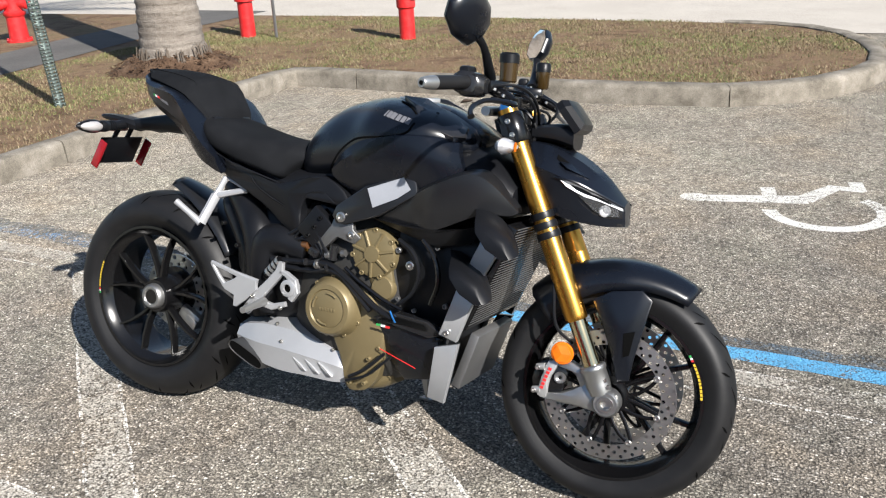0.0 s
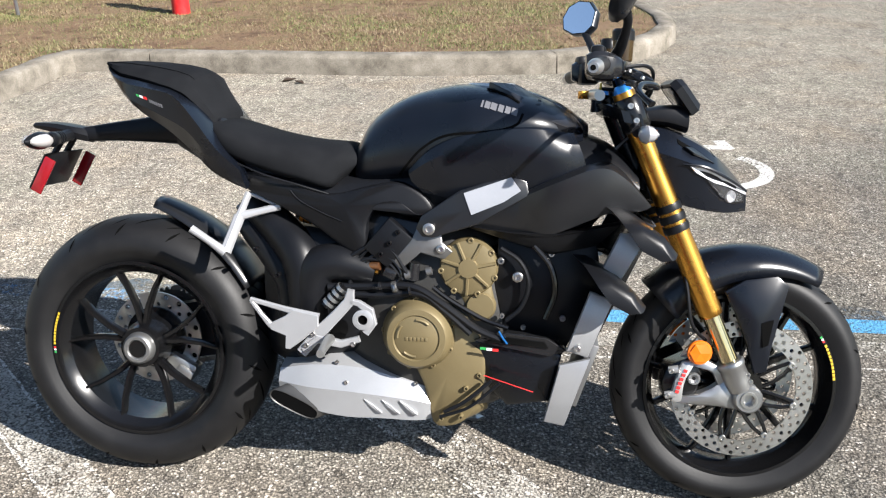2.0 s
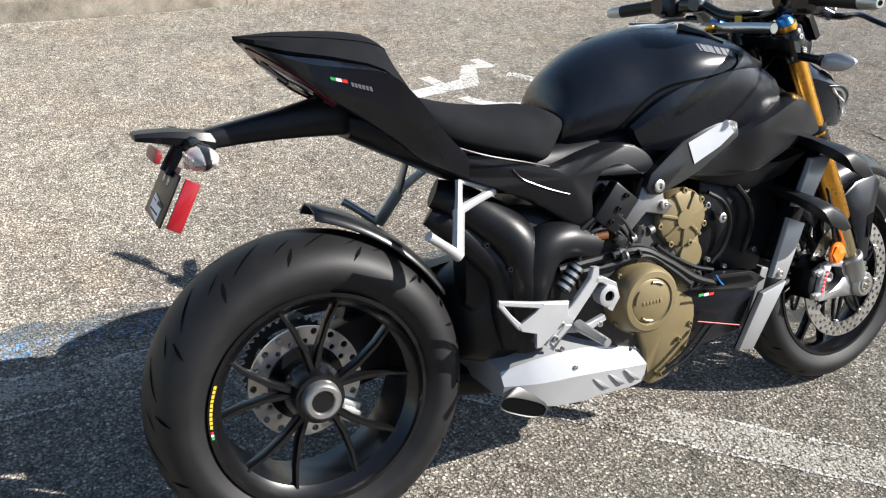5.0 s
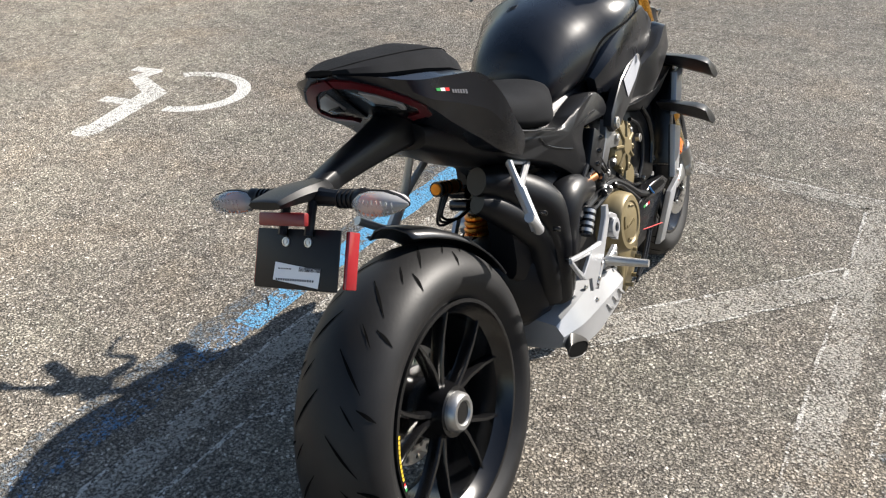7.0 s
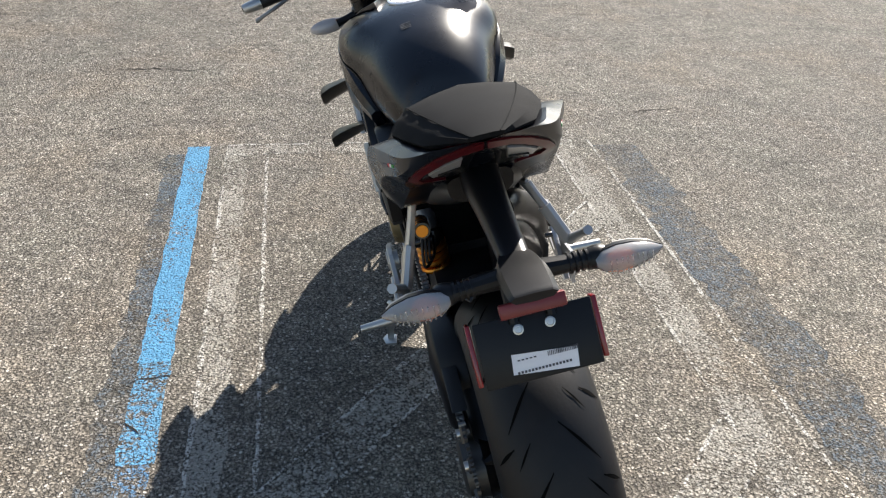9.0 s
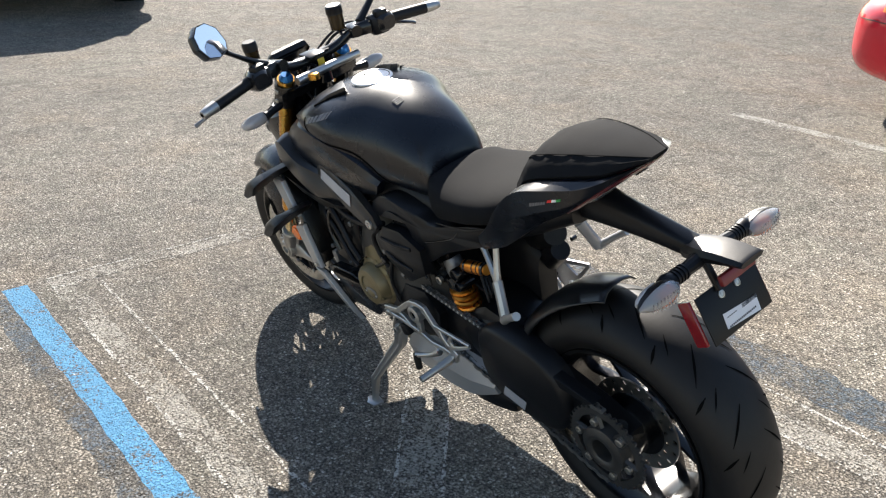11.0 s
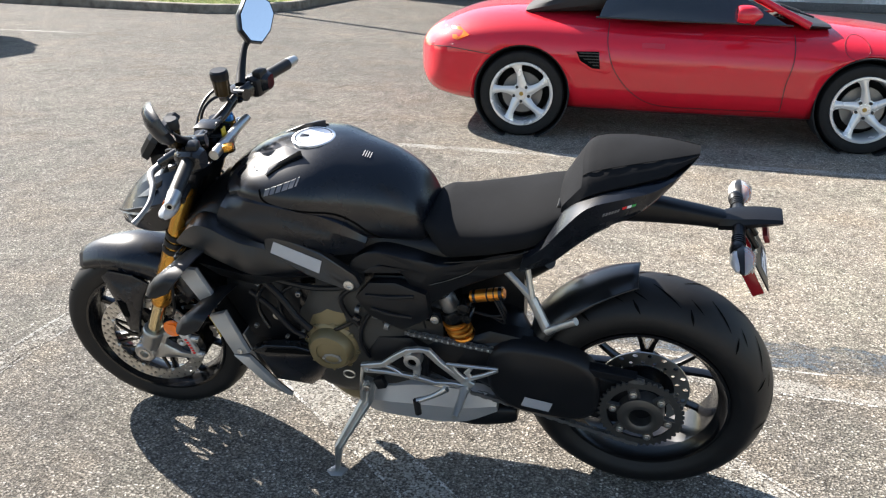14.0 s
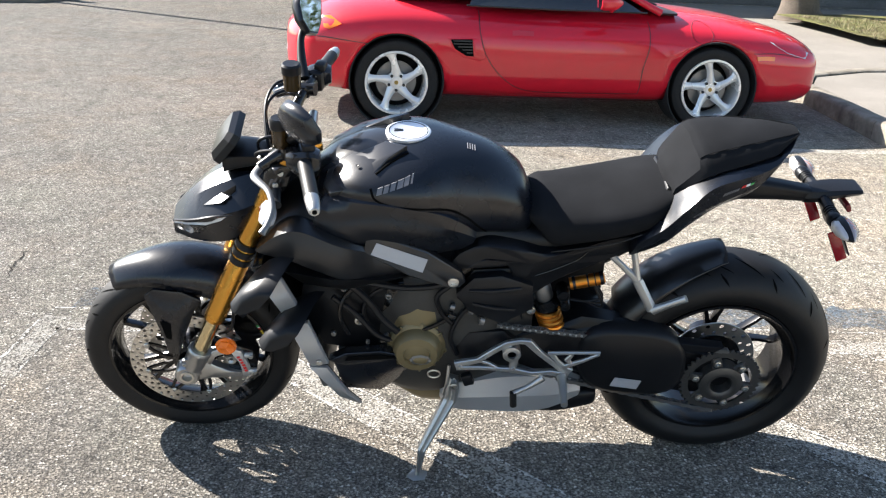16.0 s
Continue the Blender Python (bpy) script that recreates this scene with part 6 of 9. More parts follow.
tail = part("tail_fairing", creased([[(x, 0, z - 0.004) for x, y, z in TAIL_IN], TAIL_IN, TAIL_OUT, TAIL_MID, TAIL_LOW, [(x, 0, max(z + 0.004, 0.80)) for x, y, z in TAIL_LOW]]), BLACK_SATIN, bike, "satin black tail fairing with sharp shoulders", 20)


def on_tail(f, side, drop):
    """A point on the tail's flank, f of the way along its shoulder, drop of the way down to the mid line."""
    a, b = spline(TAIL_OUT, 8), spline(TAIL_MID, 8)
    i = min(int(f * (len(a) - 1)), len(a) - 2)
    t = f * (len(a) - 1) - i
    p = a[i].lerp(a[i + 1], t).lerp(b[i].lerp(b[i + 1], t), drop)
    return Vector((p.x, side * (p.y + 0.0012), p.z))


def tail_print(name, f0, f1, d0, d1, side, material):
    pts = [on_tail(f0, side, d0), on_tail(f1, side, d0), on_tail(f1, side, d1), on_tail(f0, side, d1)]
    return part(name, slab(pts, (0, -side * 0.002, 0), 0.0), material, tail)


for s in (-1, 1):
    for k, mt in enumerate((GREEN_INK, PAPER, RED_INK)):
        tail_print("flag_bar", 0.412 + 0.019 * k, 0.430 + 0.019 * k, 0.44, 0.57, s, mt)
    for k in range(6):
        tail_print("badge_bar", 0.478 + 0.0115 * k, 0.486 + 0.0115 * k, 0.50, 0.64, s, BADGE_GREY)
part("seat_stop", box((0.024, 0.17, 0.030), pose(-0.502, 0, 0.905, 0, -18, 0), 0.006), BLACK_MATT, bike)
# tail lamps with the openings below them
for s in (-1, 1):
    def face(y, z, out=0.0):
        return Vector((-0.822 + (1.058 - z) * 1.2 - out, s * y, z - out * 0.6))
    ring_o = ((0.003, 1.031), (0.044, 1.024), (0.073, 1.009), (0.110, 0.976), (0.124, 0.952), (0.112, 0.926), (0.060, 0.914))
    ring_i = ((0.003, 1.016), (0.040, 1.010), (0.064, 0.997), (0.097, 0.969), (0.108, 0.952), (0.100, 0.938), (0.062, 0.927))
    bm = bmesh.new()
    loops = [[face(*o, 0.001), face(*i, 0.004), face(*i, -0.010), face(*o, -0.014)] for o, i in zip(ring_o, ring_i)]
    part("tail_lamp", rings(bm, loops), RED_DARK, tail, "dark red C-shaped tail lamp")
    part("tail_duct", slab([face(y, z, 0.0015) for y, z in ((0.010, 1.014), (0.040, 1.008), (0.064, 0.995), (0.096, 0.967), (0.106, 0.952), (0.098, 0.938), (0.026, 0.930), (0.018, 0.985))], (0.02, 0, 0.012), 0.001), BLACK_GLOSS, tail)
    # silver plate put in for the sunlit highlight inside the tail duct
    part("duct_insert", slab([face(y, z, 0.005) for y, z in ((0.036, 1.002), (0.062, 0.991), (0.091, 0.966), (0.084, 0.950), (0.040, 0.960))], (0.008, 0, 0.004), 0.001), SILVER, tail, "silver plate standing for the bright highlight in the duct")
    part("duct_insert", slab([face(y, z, 0.008) for y, z in ((0.040, 0.972), (0.076, 0.962), (0.076, 0.952), (0.046, 0.956))], (0.006, 0, 0.004), 0.0005), BLACK_GLOSS, tail)

# plate holder
arm_rows = [(-0.600, 0.850, 0.945, 0.036, 0.895), (-0.70, 0.856, 0.922, 0.030, 0.885), (-0.80, 0.858, 0.906, 0.026, 0.88), (-0.885, 0.855, 0.892, 0.024, 0.875)]
hold = part("plate_arm", hull(dense(arm_rows), 14, 3.5), BLACK_MATT, bike, "matt black number plate arm")
bm = hull(dense([(-0.870, 0.852, 0.890, 0.026, 0.87), (-0.905, 0.858, 0.896, 0.036, 0.88), (-0.95, 0.872, 0.902, 0.038, 0.89), (-1.00, 0.884, 0.903, 0.036, 0.895), (-1.010, 0.887, 0.901, 0.034, 0.895)]), 8, 3.0)
for s in (-1, 1):
    add_tube(bm, [(-0.915, s * 0.03, 0.872), (-0.915, s * 0.09, 0.868), (-0.915, s * 0.118, 0.866)], [0.016, 0.013, 0.016], 12, 3)
    add_tube(bm, [(-0.93, s * 0.028, 0.87), (-0.962, s * 0.028, 0.822)], 0.008, 8, 1)
part("plate_bracket", bm, BLACK_MATT, hold, "", 25)
part("plate_lamp", box((0.012, 0.098, 0.022), pose(-0.978, 0, 0.858, 0, 24, 0), 0.003), RED_DULL, bike, "red centre reflector above the plate")
PM = pose(-0.974, 0.0, 0.7845, 0, 29, 0)
plate = part("plate_backing", box((0.004, 0.178, 0.100), PM, 0.0018), BLACK_MATT, bike, "blank black number plate backing with a paper label")
for s in (-1, 1):
    part("plate_reflector", box((0.028, 0.008, 0.094), PM @ pose(0.022, s * 0.096, 0.002), 0.002), RED_SIDE, bike, "slim red side reflector")
    part("plate_screw", lathe([(-0.0042, 0.0), (-0.0042, 0.0032), (-0.0030, 0.0034), (-0.0030, 0.0050), (-0.0044, 0.0056), (-0.0040, 0.0078), (0.0, 0.0085)], (0, s * 0.024, 0.028), "x", 18, closed=False), STEEL, plate).data.transform(PM)
lab = part("paper_label", box((0.0008, 0.098, 0.030), PM @ pose(-0.003, -0.004, -0.026, 6, 0, 0)), PAPER, plate, "white paper label with print bars")
rnd = random.Random(4)
for k in range(18):
    part("print_bar", box((0.0006, rnd.uniform(0.001, 0.002), 0.007), PM @ pose(-0.0036, -0.010 - 0.0026 * k, -0.0165, 6, 0, 0)), INK, lab)
for k in range(16):
    part("print_bar", box((0.0006, 0.0034, 0.0036), PM @ pose(-0.0036, 0.038 - 0.0052 * k, -0.0345, 6, 0, 0)), INK, lab)
for k in range(5):
    part("print_bar", box((0.0006, 0.004, 0.002), PM @ pose(-0.0036, 0.034 - 0.006 * k, -0.0165, 6, 0, 0)), INK, lab)
for s in (-1, 1):
    bm = bmesh.new()
    rings(bm, [[Vector((-0.925 + px * 0.026 * f, s * y, 0.865 + pz * 0.021 * f)) for px, pz in ((math.cos(a), math.sin(a)) for a in (2 * math.pi * i / 16 for i in range(16)))] for y, f in ((0.110, 0.40), (0.122, 0.78), (0.143, 0.98), (0.168, 0.93), (0.194, 0.60), (0.212, 0.12))])
    ind = part("rear_indicator", bm, LENS_SHELL, bike, "clear rear indicator with orange bulb")
    part("indicator_boot", tube([(-0.912, s * 0.10, 0.866), (-0.912, s * 0.118, 0.866), (-0.912, s * 0.130, 0.866)], [0.016, 0.019, 0.016], 14, 3), BLACK_MATT, ind)
    bm = bmesh.new()
    rings(bm, [[Vector((-0.913 + max(px, -0.25) * 0.020 * f, s * y, 0.865 + pz * 0.0175 * f)) for px, pz in ((math.cos(a), math.sin(a)) for a in (2 * math.pi * i / 16 for i in range(16)))] for y, f in ((0.128, 0.6), (0.146, 0.98), (0.170, 0.92), (0.194, 0.55), (0.204, 0.2))])
    part("indicator_reflector", bm, REFLECTOR, ind)
    bm = bmesh.new()
    rings(bm, [[Vector((-0.925 + max(px, 0.08) * 0.027 * f, s * y, 0.865 + pz * 0.0218 * f)) for px, pz in ((math.cos(a), math.sin(a)) for a in (2 * math.pi * i / 20 for i in range(20)))] for y, f in ((0.108, 0.45), (0.122, 0.82), (0.143, 1.0), (0.168, 0.95), (0.194, 0.63), (0.213, 0.14))])
    part("indicator_shell", bm, BLACK_MATT, ind, "black front half of the indicator")
    for k in range(4):
        part("boot_ring", lathe([(s * (0.072 + 0.009 * k), 0.013), (s * (0.072 + 0.009 * k), 0.0165), (s * (0.076 + 0.009 * k), 0.0165), (s * (0.076 + 0.009 * k), 0.013)], (-0.914, 0, 0.868), "y", 14), BLACK_MATT, ind)
    for k in range(9):
        y = 0.128 + 0.008 * k
        hgt = 0.0145 * (1 - ((y - 0.155) / 0.06) ** 2)
        part("lens_rib", box((0.0022, 0.0024, 2 * hgt), pose(-0.925 - 0.0235 * (1 - ((y - 0.152) / 0.075) ** 2), s * y, 0.865), 0.0008), CLEAR_LENS, ind)
    part("indicator_bulb", lathe([(s * 0.126, 0.0), (s * 0.130, 0.011), (s * 0.145, 0.0145), (s * 0.160, 0.012), (s * 0.168, 0.0)], (-0.929, 0, 0.865), "y", 12, closed=False), AMBER, ind)

# engine
bm = hull(dense([(-0.20, 0.36, 0.60, 0.10, 0.48), (-0.10, 0.26, 0.66, 0.135, 0.46), (0.02, 0.22, 0.70, 0.145, 0.45), (0.13, 0.22, 0.69, 0.145, 0.45), (0.22, 0.26, 0.60, 0.12, 0.42), (0.28, 0.30, 0.50, 0.08, 0.40)]), 20, 3.5)
eng = part("engine_block", bm, plain("dark_engine_casting", (0.035, 0.034, 0.032), 0.55, 0.3, 0.25, 120.0, 0.0008), bike, "dark cast V4 engine block")
part("sump", hull(dense([(-0.10, 0.215, 0.36, 0.11, 0.29), (0.0, 0.190, 0.36, 0.115, 0.28), (0.09, 0.185, 0.35, 0.11, 0.27), (0.155, 0.215, 0.33, 0.09, 0.27)]), 18, 4.0), BRONZE, bike, "bronze painted oil sump")
part("cylinder_bank", hull(dense([(0.02, 0.46, 0.68, 0.125, 0.57), (0.12, 0.45, 0.665, 0.13, 0.56), (0.22, 0.47, 0.62, 0.12, 0.55), (0.30, 0.49, 0.58, 0.10, 0.53)]), 16, 4.5), BLACK_METAL, bike, "front cylinder bank")
part("rear_cylinder_bank", hull(dense([(-0.22, 0.52, 0.70, 0.115, 0.62), (-0.10, 0.50, 0.74, 0.125, 0.62), (0.0, 0.48, 0.72, 0.125, 0.60)]), 16, 4.5), BLACK_METAL, bike)
case = rounded([(-0.02, 0.500), (0.085, 0.490), (0.140, 0.430), (0.154, 0.350), (0.142, 0.272), (0.106, 0.214), (0.064, 0.196), (0.030, 0.206), (0.010, 0.300), (-0.03, 0.400)], 3)
cc = part("crankcase_side", side_slab([(x, z, 0.136 + 0.020 * min(1.0, (z - 0.19) / 0.16)) for x, z in case], 0, 0.05, -1, 0.008, 0.002), BRONZE, bike, "bronze painted lower crankcase", 40)
for x, z in ((0.052, 0.222), (0.098, 0.228), (0.128, 0.270), (0.140, 0.335), (0.110, 0.300)):
    part("case_bolt", bolt_head((x, -0.138, z), 0.006, 0.020, -1), BRONZE, cc)
# clutch cover, right
CL = (-0.004, 0, 0.430)
bm = lathe([(-0.13, 0.088), (-0.150, 0.088), (-0.158, 0.083), (-0.170, 0.079), (-0.190, 0.074), (-0.196, 0.068), (-0.197, 0.055), (-0.193, 0.052), (-0.195, 0.048), (-0.196, 0.0)], CL, "y", 48, closed=False)
clu = part("clutch_cover", bm, BRONZE, bike, "round bronze clutch cover")
for k in range(9):
    a = radians(40 * k + 15)
    part("cover_bolt", bolt_head((CL[0] + 0.083 * math.cos(a), -0.150, CL[2] + 0.083 * math.sin(a)), 0.0065, 0.010, -1), BRONZE, clu)
for k in range(3):
    part("cover_rib", tube([(CL[0] + 0.044 * math.cos(a), -0.1965, CL[2] + 0.044 * math.sin(a)) for a in (radians(50 + 90 * k + i * 8) for i in range(6))], 0.0032, 6, 2), BRONZE, clu)
for k in range(6):
    part("badge_bar", box((0.0062, 0.0016, 0.0085), pose(CL[0] - 0.022 + 0.009 * k, -0.1965, CL[2] - 0.002), 0.0006), BRONZE, clu)
# cam drive cover, right: a disc with ribs and its tail
CV = (0.111, 0, 0.592)
bm = lathe([(-0.12, 0.068), (-0.148, 0.068), (-0.156, 0.063), (-0.160, 0.050), (-0.1615, 0.024), (-0.167, 0.022), (-0.168, 0.0)], CV, "y", 40, closed=False)
add_lathe(bm, [(-0.12, 0.036), (-0.146, 0.036), (-0.153, 0.031), (-0.155, 0.0)], (0.140, 0, 0.500), "y", 28, closed=False)
add_slab(bm, [(0.078, -0.149, 0.560), (0.160, -0.149, 0.565), (0.174, -0.147, 0.505), (0.158, -0.147, 0.466), (0.122, -0.147, 0.470), (0.090, -0.147, 0.525)], (0, 0.04, 0), 0.006, 0.002)
camc = part("cam_cover", bm, BRONZE, bike, "bronze ribbed cam drive cover")
for k in range(7):
    a = radians(51 * k + 12)
    bm = bmesh.new()
    add_spoke(bm, Vector(CV), a, 0.018, a, 0.064, -0.162, -0.158, 0.0045, 0.004, 0.005)
    part("cover_rib", bm, BRONZE, camc)
    part("cover_bolt", bolt_head((CV[0] + 0.064 * math.cos(a + 0.4), -0.150, CV[2] + 0.064 * math.sin(a + 0.4)), 0.0075, 0.009, -1), BRONZE, camc)
# alternator cover, left
AL = (0.108, 0, 0.440)
bm = lathe([(0.11, 0.080), (0.140, 0.080), (0.148, 0.075), (0.152, 0.066), (0.172, 0.062), (0.182, 0.054), (0.184, 0.036), (0.180, 0.034), (0.182, 0.028), (0.183, 0.0)], AL, "y", 44, closed=False)
add_slab(bm, [(0.045, 0.145, 0.500), (0.060, 0.145, 0.560), (0.110, 0.143, 0.572), (0.160, 0.140, 0.535), (0.178, 0.140, 0.485), (0.150, 0.145, 0.470), (0.080, 0.145, 0.470)], (0, -0.04, 0), 0.008, 0.006)
alt = part("alternator_cover", bm, BRONZE, bike, "round bronze alternator cover")
for k in range(8):
    a = radians(45 * k + 8)
    part("cover_bolt", bolt_head((AL[0] + 0.074 * math.cos(a), 0.140, AL[2] + 0.074 * math.sin(a)), 0.0075, 0.010, 1), BRONZE, alt)
em = bmesh.new()
add_slab(em, [(0.098 + px, 0.1855, 0.424 + pz) for px, pz in ((0.030, 0.0), (0.020, 0.013), (0.0, 0.017), (-0.020, 0.013), (-0.030, 0.0), (-0.020, -0.013), (0.0, -0.017), (0.020, -0.013))], (0, -0.006, 0), 0.002)
part("cover_emblem", em, ALU_DARK, alt, "small oval emblem plate")
part("emblem_face", slab([(0.098 + px * 0.66, 0.1868, 0.424 + pz * 0.66) for px, pz in ((0.030, 0.0), (0.020, 0.013), (0.0, 0.017), (-0.020, 0.013), (-0.030, 0.0), (-0.020, -0.013), (0.0, -0.017), (0.020, -0.013))], (0, -0.002, 0), 0.001), BRONZE, alt)
for px, pz in ((0.025, 0.0), (-0.025, 0.0)):
    part("emblem_screw", bolt_head((0.098 + px, 0.1855, 0.424 + pz), 0.0035, 0.002, 1), STEEL, alt)
for k in range(3):
    a = radians(200 + 62 * k)
    bm = bmesh.new()
    add_spoke(bm, Vector(AL), a, 0.030, a, 0.064, 0.183, 0.174, 0.003, 0.003, 0.003)
    part("cover_rib", bm, BRONZE, alt)
part("left_head_cover", side_slab([(-0.16, 0.57), (-0.14, 0.70), (-0.03, 0.69), (0.01, 0.60), (-0.05, 0.53)], 0.140, 0.05, 1, 0.010, 0.006), BLACK_MATT, bike, "matt black cylinder head cover")
part("sprocket_cover", side_slab([(-0.16, 0.36), (-0.17, 0.45), (-0.12, 0.50), (-0.03, 0.49), (0.01, 0.43), (-0.03, 0.36)], 0.150, 0.05, 1, 0.010, 0.006), BLACK_MATT, bike)
# hoses and wiring on the right
for pts, r in ((((-0.22, 0.535), (-0.12, 0.540), (-0.02, 0.545), (0.05, 0.510), (0.13, 0.455), (0.19, 0.430)), 0.009), (((-0.20, 0.520), (-0.10, 0.52), (0.0, 0.528), (0.06, 0.49), (0.12, 0.440)), 0.008),
               (((-0.17, 0.48), (-0.17, 0.54), (-0.14, 0.60), (-0.08, 0.60), (-0.04, 0.56)), 0.005), (((-0.18, 0.60), (-0.12, 0.635), (-0.07, 0.63), (-0.03, 0.575)), 0.006), (((0.06, 0.245), (0.11, 0.275), (0.17, 0.33)), 0.005), (((0.05, 0.232), (0.12, 0.262), (0.19, 0.325)), 0.004)):
    part("hose", tube([(x, -0.165 - 0.01 * math.sin(9 * x), z) for x, z in pts], r, 8, 5), BLACK_MATT, bike)
for pts, r in ((((0.02, 0.66), (0.06, 0.62), (0.05, 0.57), (0.02, 0.53)), 0.007), (((0.30, 0.66), (0.24, 0.60), (0.20, 0.54), (0.16, 0.50)), 0.010), (((0.33, 0.60), (0.27, 0.55), (0.22, 0.49), (0.18, 0.47)), 0.008), (((-0.04, 0.60), (0.0, 0.55), (0.02, 0.48), (0.0, 0.42)), 0.006), (((0.0, 0.68), (0.05, 0.655), (0.14, 0.645), (0.24, 0.655)), 0.008)):
    part("hose", tube([(x, 0.152 + 0.008 * math.sin(11 * x), z) for x, z in pts], r, 8, 5), BLACK_MATT, bike)
part("hose_fitting", tube([(-0.14, -0.14, 0.585), (-0.10, -0.14, 0.578)], [0.014, 0.014], 14, 1), GOLD, bike, "brass hose fitting")
part("coil_box", box((0.075, 0.03, 0.095), pose(-0.075, -0.150, 0.645, 0, 40, 0), 0.006), BLACK_MATT, bike)
for s in (-1, 1):
    for k in range(3):
        part("engine_bolt", bolt_head((-0.092 + 0.02 * k, s * 0.150, 0.62 + 0.026 * k), 0.006, 0.022, s), BLACK_METAL, bike)
part("case_bolt", bolt_head((0.225, -0.150, 0.575), 0.012, 0.012, -1), STEEL, bike)
part("case_bolt", bolt_head((0.262, 0.130, 0.523), 0.012, 0.022, 1), STEEL, bike)
part("inner_guard", side_slab([(0.18, 0.68), (0.40, 0.66), (0.42, 0.55), (0.36, 0.42), (0.20, 0.43), (0.17, 0.55)], 0.135, 0.02, -1, 0.004), BLACK_MATT, bike)
part("inner_guard", side_slab([(0.18, 0.68), (0.40, 0.66), (0.42, 0.55), (0.36, 0.42), (0.22, 0.40), (0.20, 0.55)], 0.125, 0.02, 1, 0.004), BLACK_MATT, bike)

# exhaust: twin black headers on the right, silver silencer under the engine
part("exhaust_header", tube([(-0.112, -0.128, 0.568), (-0.150, -0.130, 0.578), (-0.200, -0.132, 0.590), (-0.244, -0.130, 0.578), (-0.264, -0.126, 0.530), (-0.270, -0.116, 0.450), (-0.262, -0.100, 0.370)], [0.034, 0.039, 0.044, 0.048, 0.046, 0.042, 0.038], 24, 7), BLACK_MATT, bike, "thick heat-shielded black header pipe")
part("exhaust_header", tube([(-0.450, -0.045, 0.715), (-0.407, -0.060, 0.694), (-0.347, -0.086, 0.650), (-0.298, -0.112, 0.596), (-0.284, -0.120, 0.517), (-0.286, -0.108, 0.423), (-0.275, -0.10, 0.36)], [0.030, 0.040, 0.047, 0.049, 0.045, 0.042, 0.038], 24, 7), BLACK_MATT, bike, "thick heat-shielded black header pipe")
part("exhaust_header", tube([(-0.462, -0.045, 0.672), (-0.428, -0.062, 0.646), (-0.368, -0.086, 0.588), (-0.326, -0.102, 0.527), (-0.320, -0.104, 0.436), (-0.305, -0.095, 0.37)], [0.024, 0.032, 0.036, 0.036, 0.034, 0.032], 20, 7), BLACK_MATT, bike, "slimmer heat-shielded black header pipe")
part("header_shield", hull(dense([(-0.40, 0.46, 0.64, 0.030, 0.56, -0.050), (-0.34, 0.40, 0.67, 0.040, 0.56, -0.060), (-0.22, 0.38, 0.66, 0.045, 0.54, -0.085), (-0.12, 0.42, 0.62, 0.04, 0.54, -0.085)]), 14, 3.0), BLACK_MATT, bike, "black heat shield behind the header pipes")
for x, z in ((-0.306, 0.470), (-0.340, 0.560), (-0.392, 0.620)):
    part("shield_bolt", bolt_head((x, -0.150, z), 0.006, 0.016, -1), BLACK_METAL, bike)
part("lambda_sensor", tube([(-0.118, -0.150, 0.588), (-0.095, -0.158, 0.590)], 0.010, 12, 1), plain("copper_fitting", (0.45, 0.20, 0.09), 0.35, 0.9), bike, "copper-coloured sensor fitting")
SIL_X = (-0.352, -0.270, -0.180, -0.110, -0.070, -0.010, 0.024, 0.040)
SIL_Z = ((0.334, 0.318, 0.290, 0.262, 0.255), (0.354, 0.336, 0.284, 0.226, 0.214), (0.362, 0.338, 0.280, 0.212, 0.200), (0.350, 0.328, 0.274, 0.213, 0.200), (0.334, 0.316, 0.270, 0.212, 0.200), (0.312, 0.300, 0.262, 0.210, 0.200), (0.294, 0.284, 0.255, 0.214, 0.206), (0.270, 0.264, 0.250, 0.228, 0.222))
SIL_Y = ((0.06, 0.122, 0.138, 0.128, 0.09), (0.08, 0.140, 0.156, 0.146, 0.10), (0.08, 0.142, 0.160, 0.150, 0.10), (0.08, 0.140, 0.159, 0.150, 0.10), (0.08, 0.138, 0.158, 0.149, 0.10), (0.08, 0.134, 0.153, 0.144, 0.10), (0.08, 0.126, 0.144, 0.134, 0.09), (0.06, 0.110, 0.122, 0.114, 0.08))
sil_lines = [[(x, 0, z[0]) for x, z in zip(SIL_X, SIL_Z)]] + [[(x, y[k], z[k]) for x, y, z in zip(SIL_X, SIL_Y, SIL_Z)] for k in range(5)] + [[(x, 0, z[4]) for x, z in zip(SIL_X, SIL_Z)]]
sil = part("silencer", creased(sil_lines, 3), SILVER, bike, "satin silver belly silencer with sharp facets", 14)
for k in range(3):
    x = -0.135 + 0.043 * k
    part("silencer_rib", slab([(x, -0.1605, 0.262), (x + 0.020, -0.1595, 0.250), (x + 0.044, -0.158, 0.228), (x + 0.034, -0.158, 0.228), (x + 0.014, -0.1595, 0.246)], (0, 0.02, 0), 0.001), SILVER, sil)
for x, z in ((-0.205, 0.345), (-0.012, 0.302), (-0.18, 0.300)):
    part("silencer_bolt", bolt_head((x, -0.139 - (0.014 if z < 0.301 else 0.0), z), 0.0050, 0.006, -1), STEEL, sil)
bm = bmesh.new()
long_ax, short_ax = Vector((0.058, 0.004, -0.029)), Vector((0.010, -0.004, 0.019))
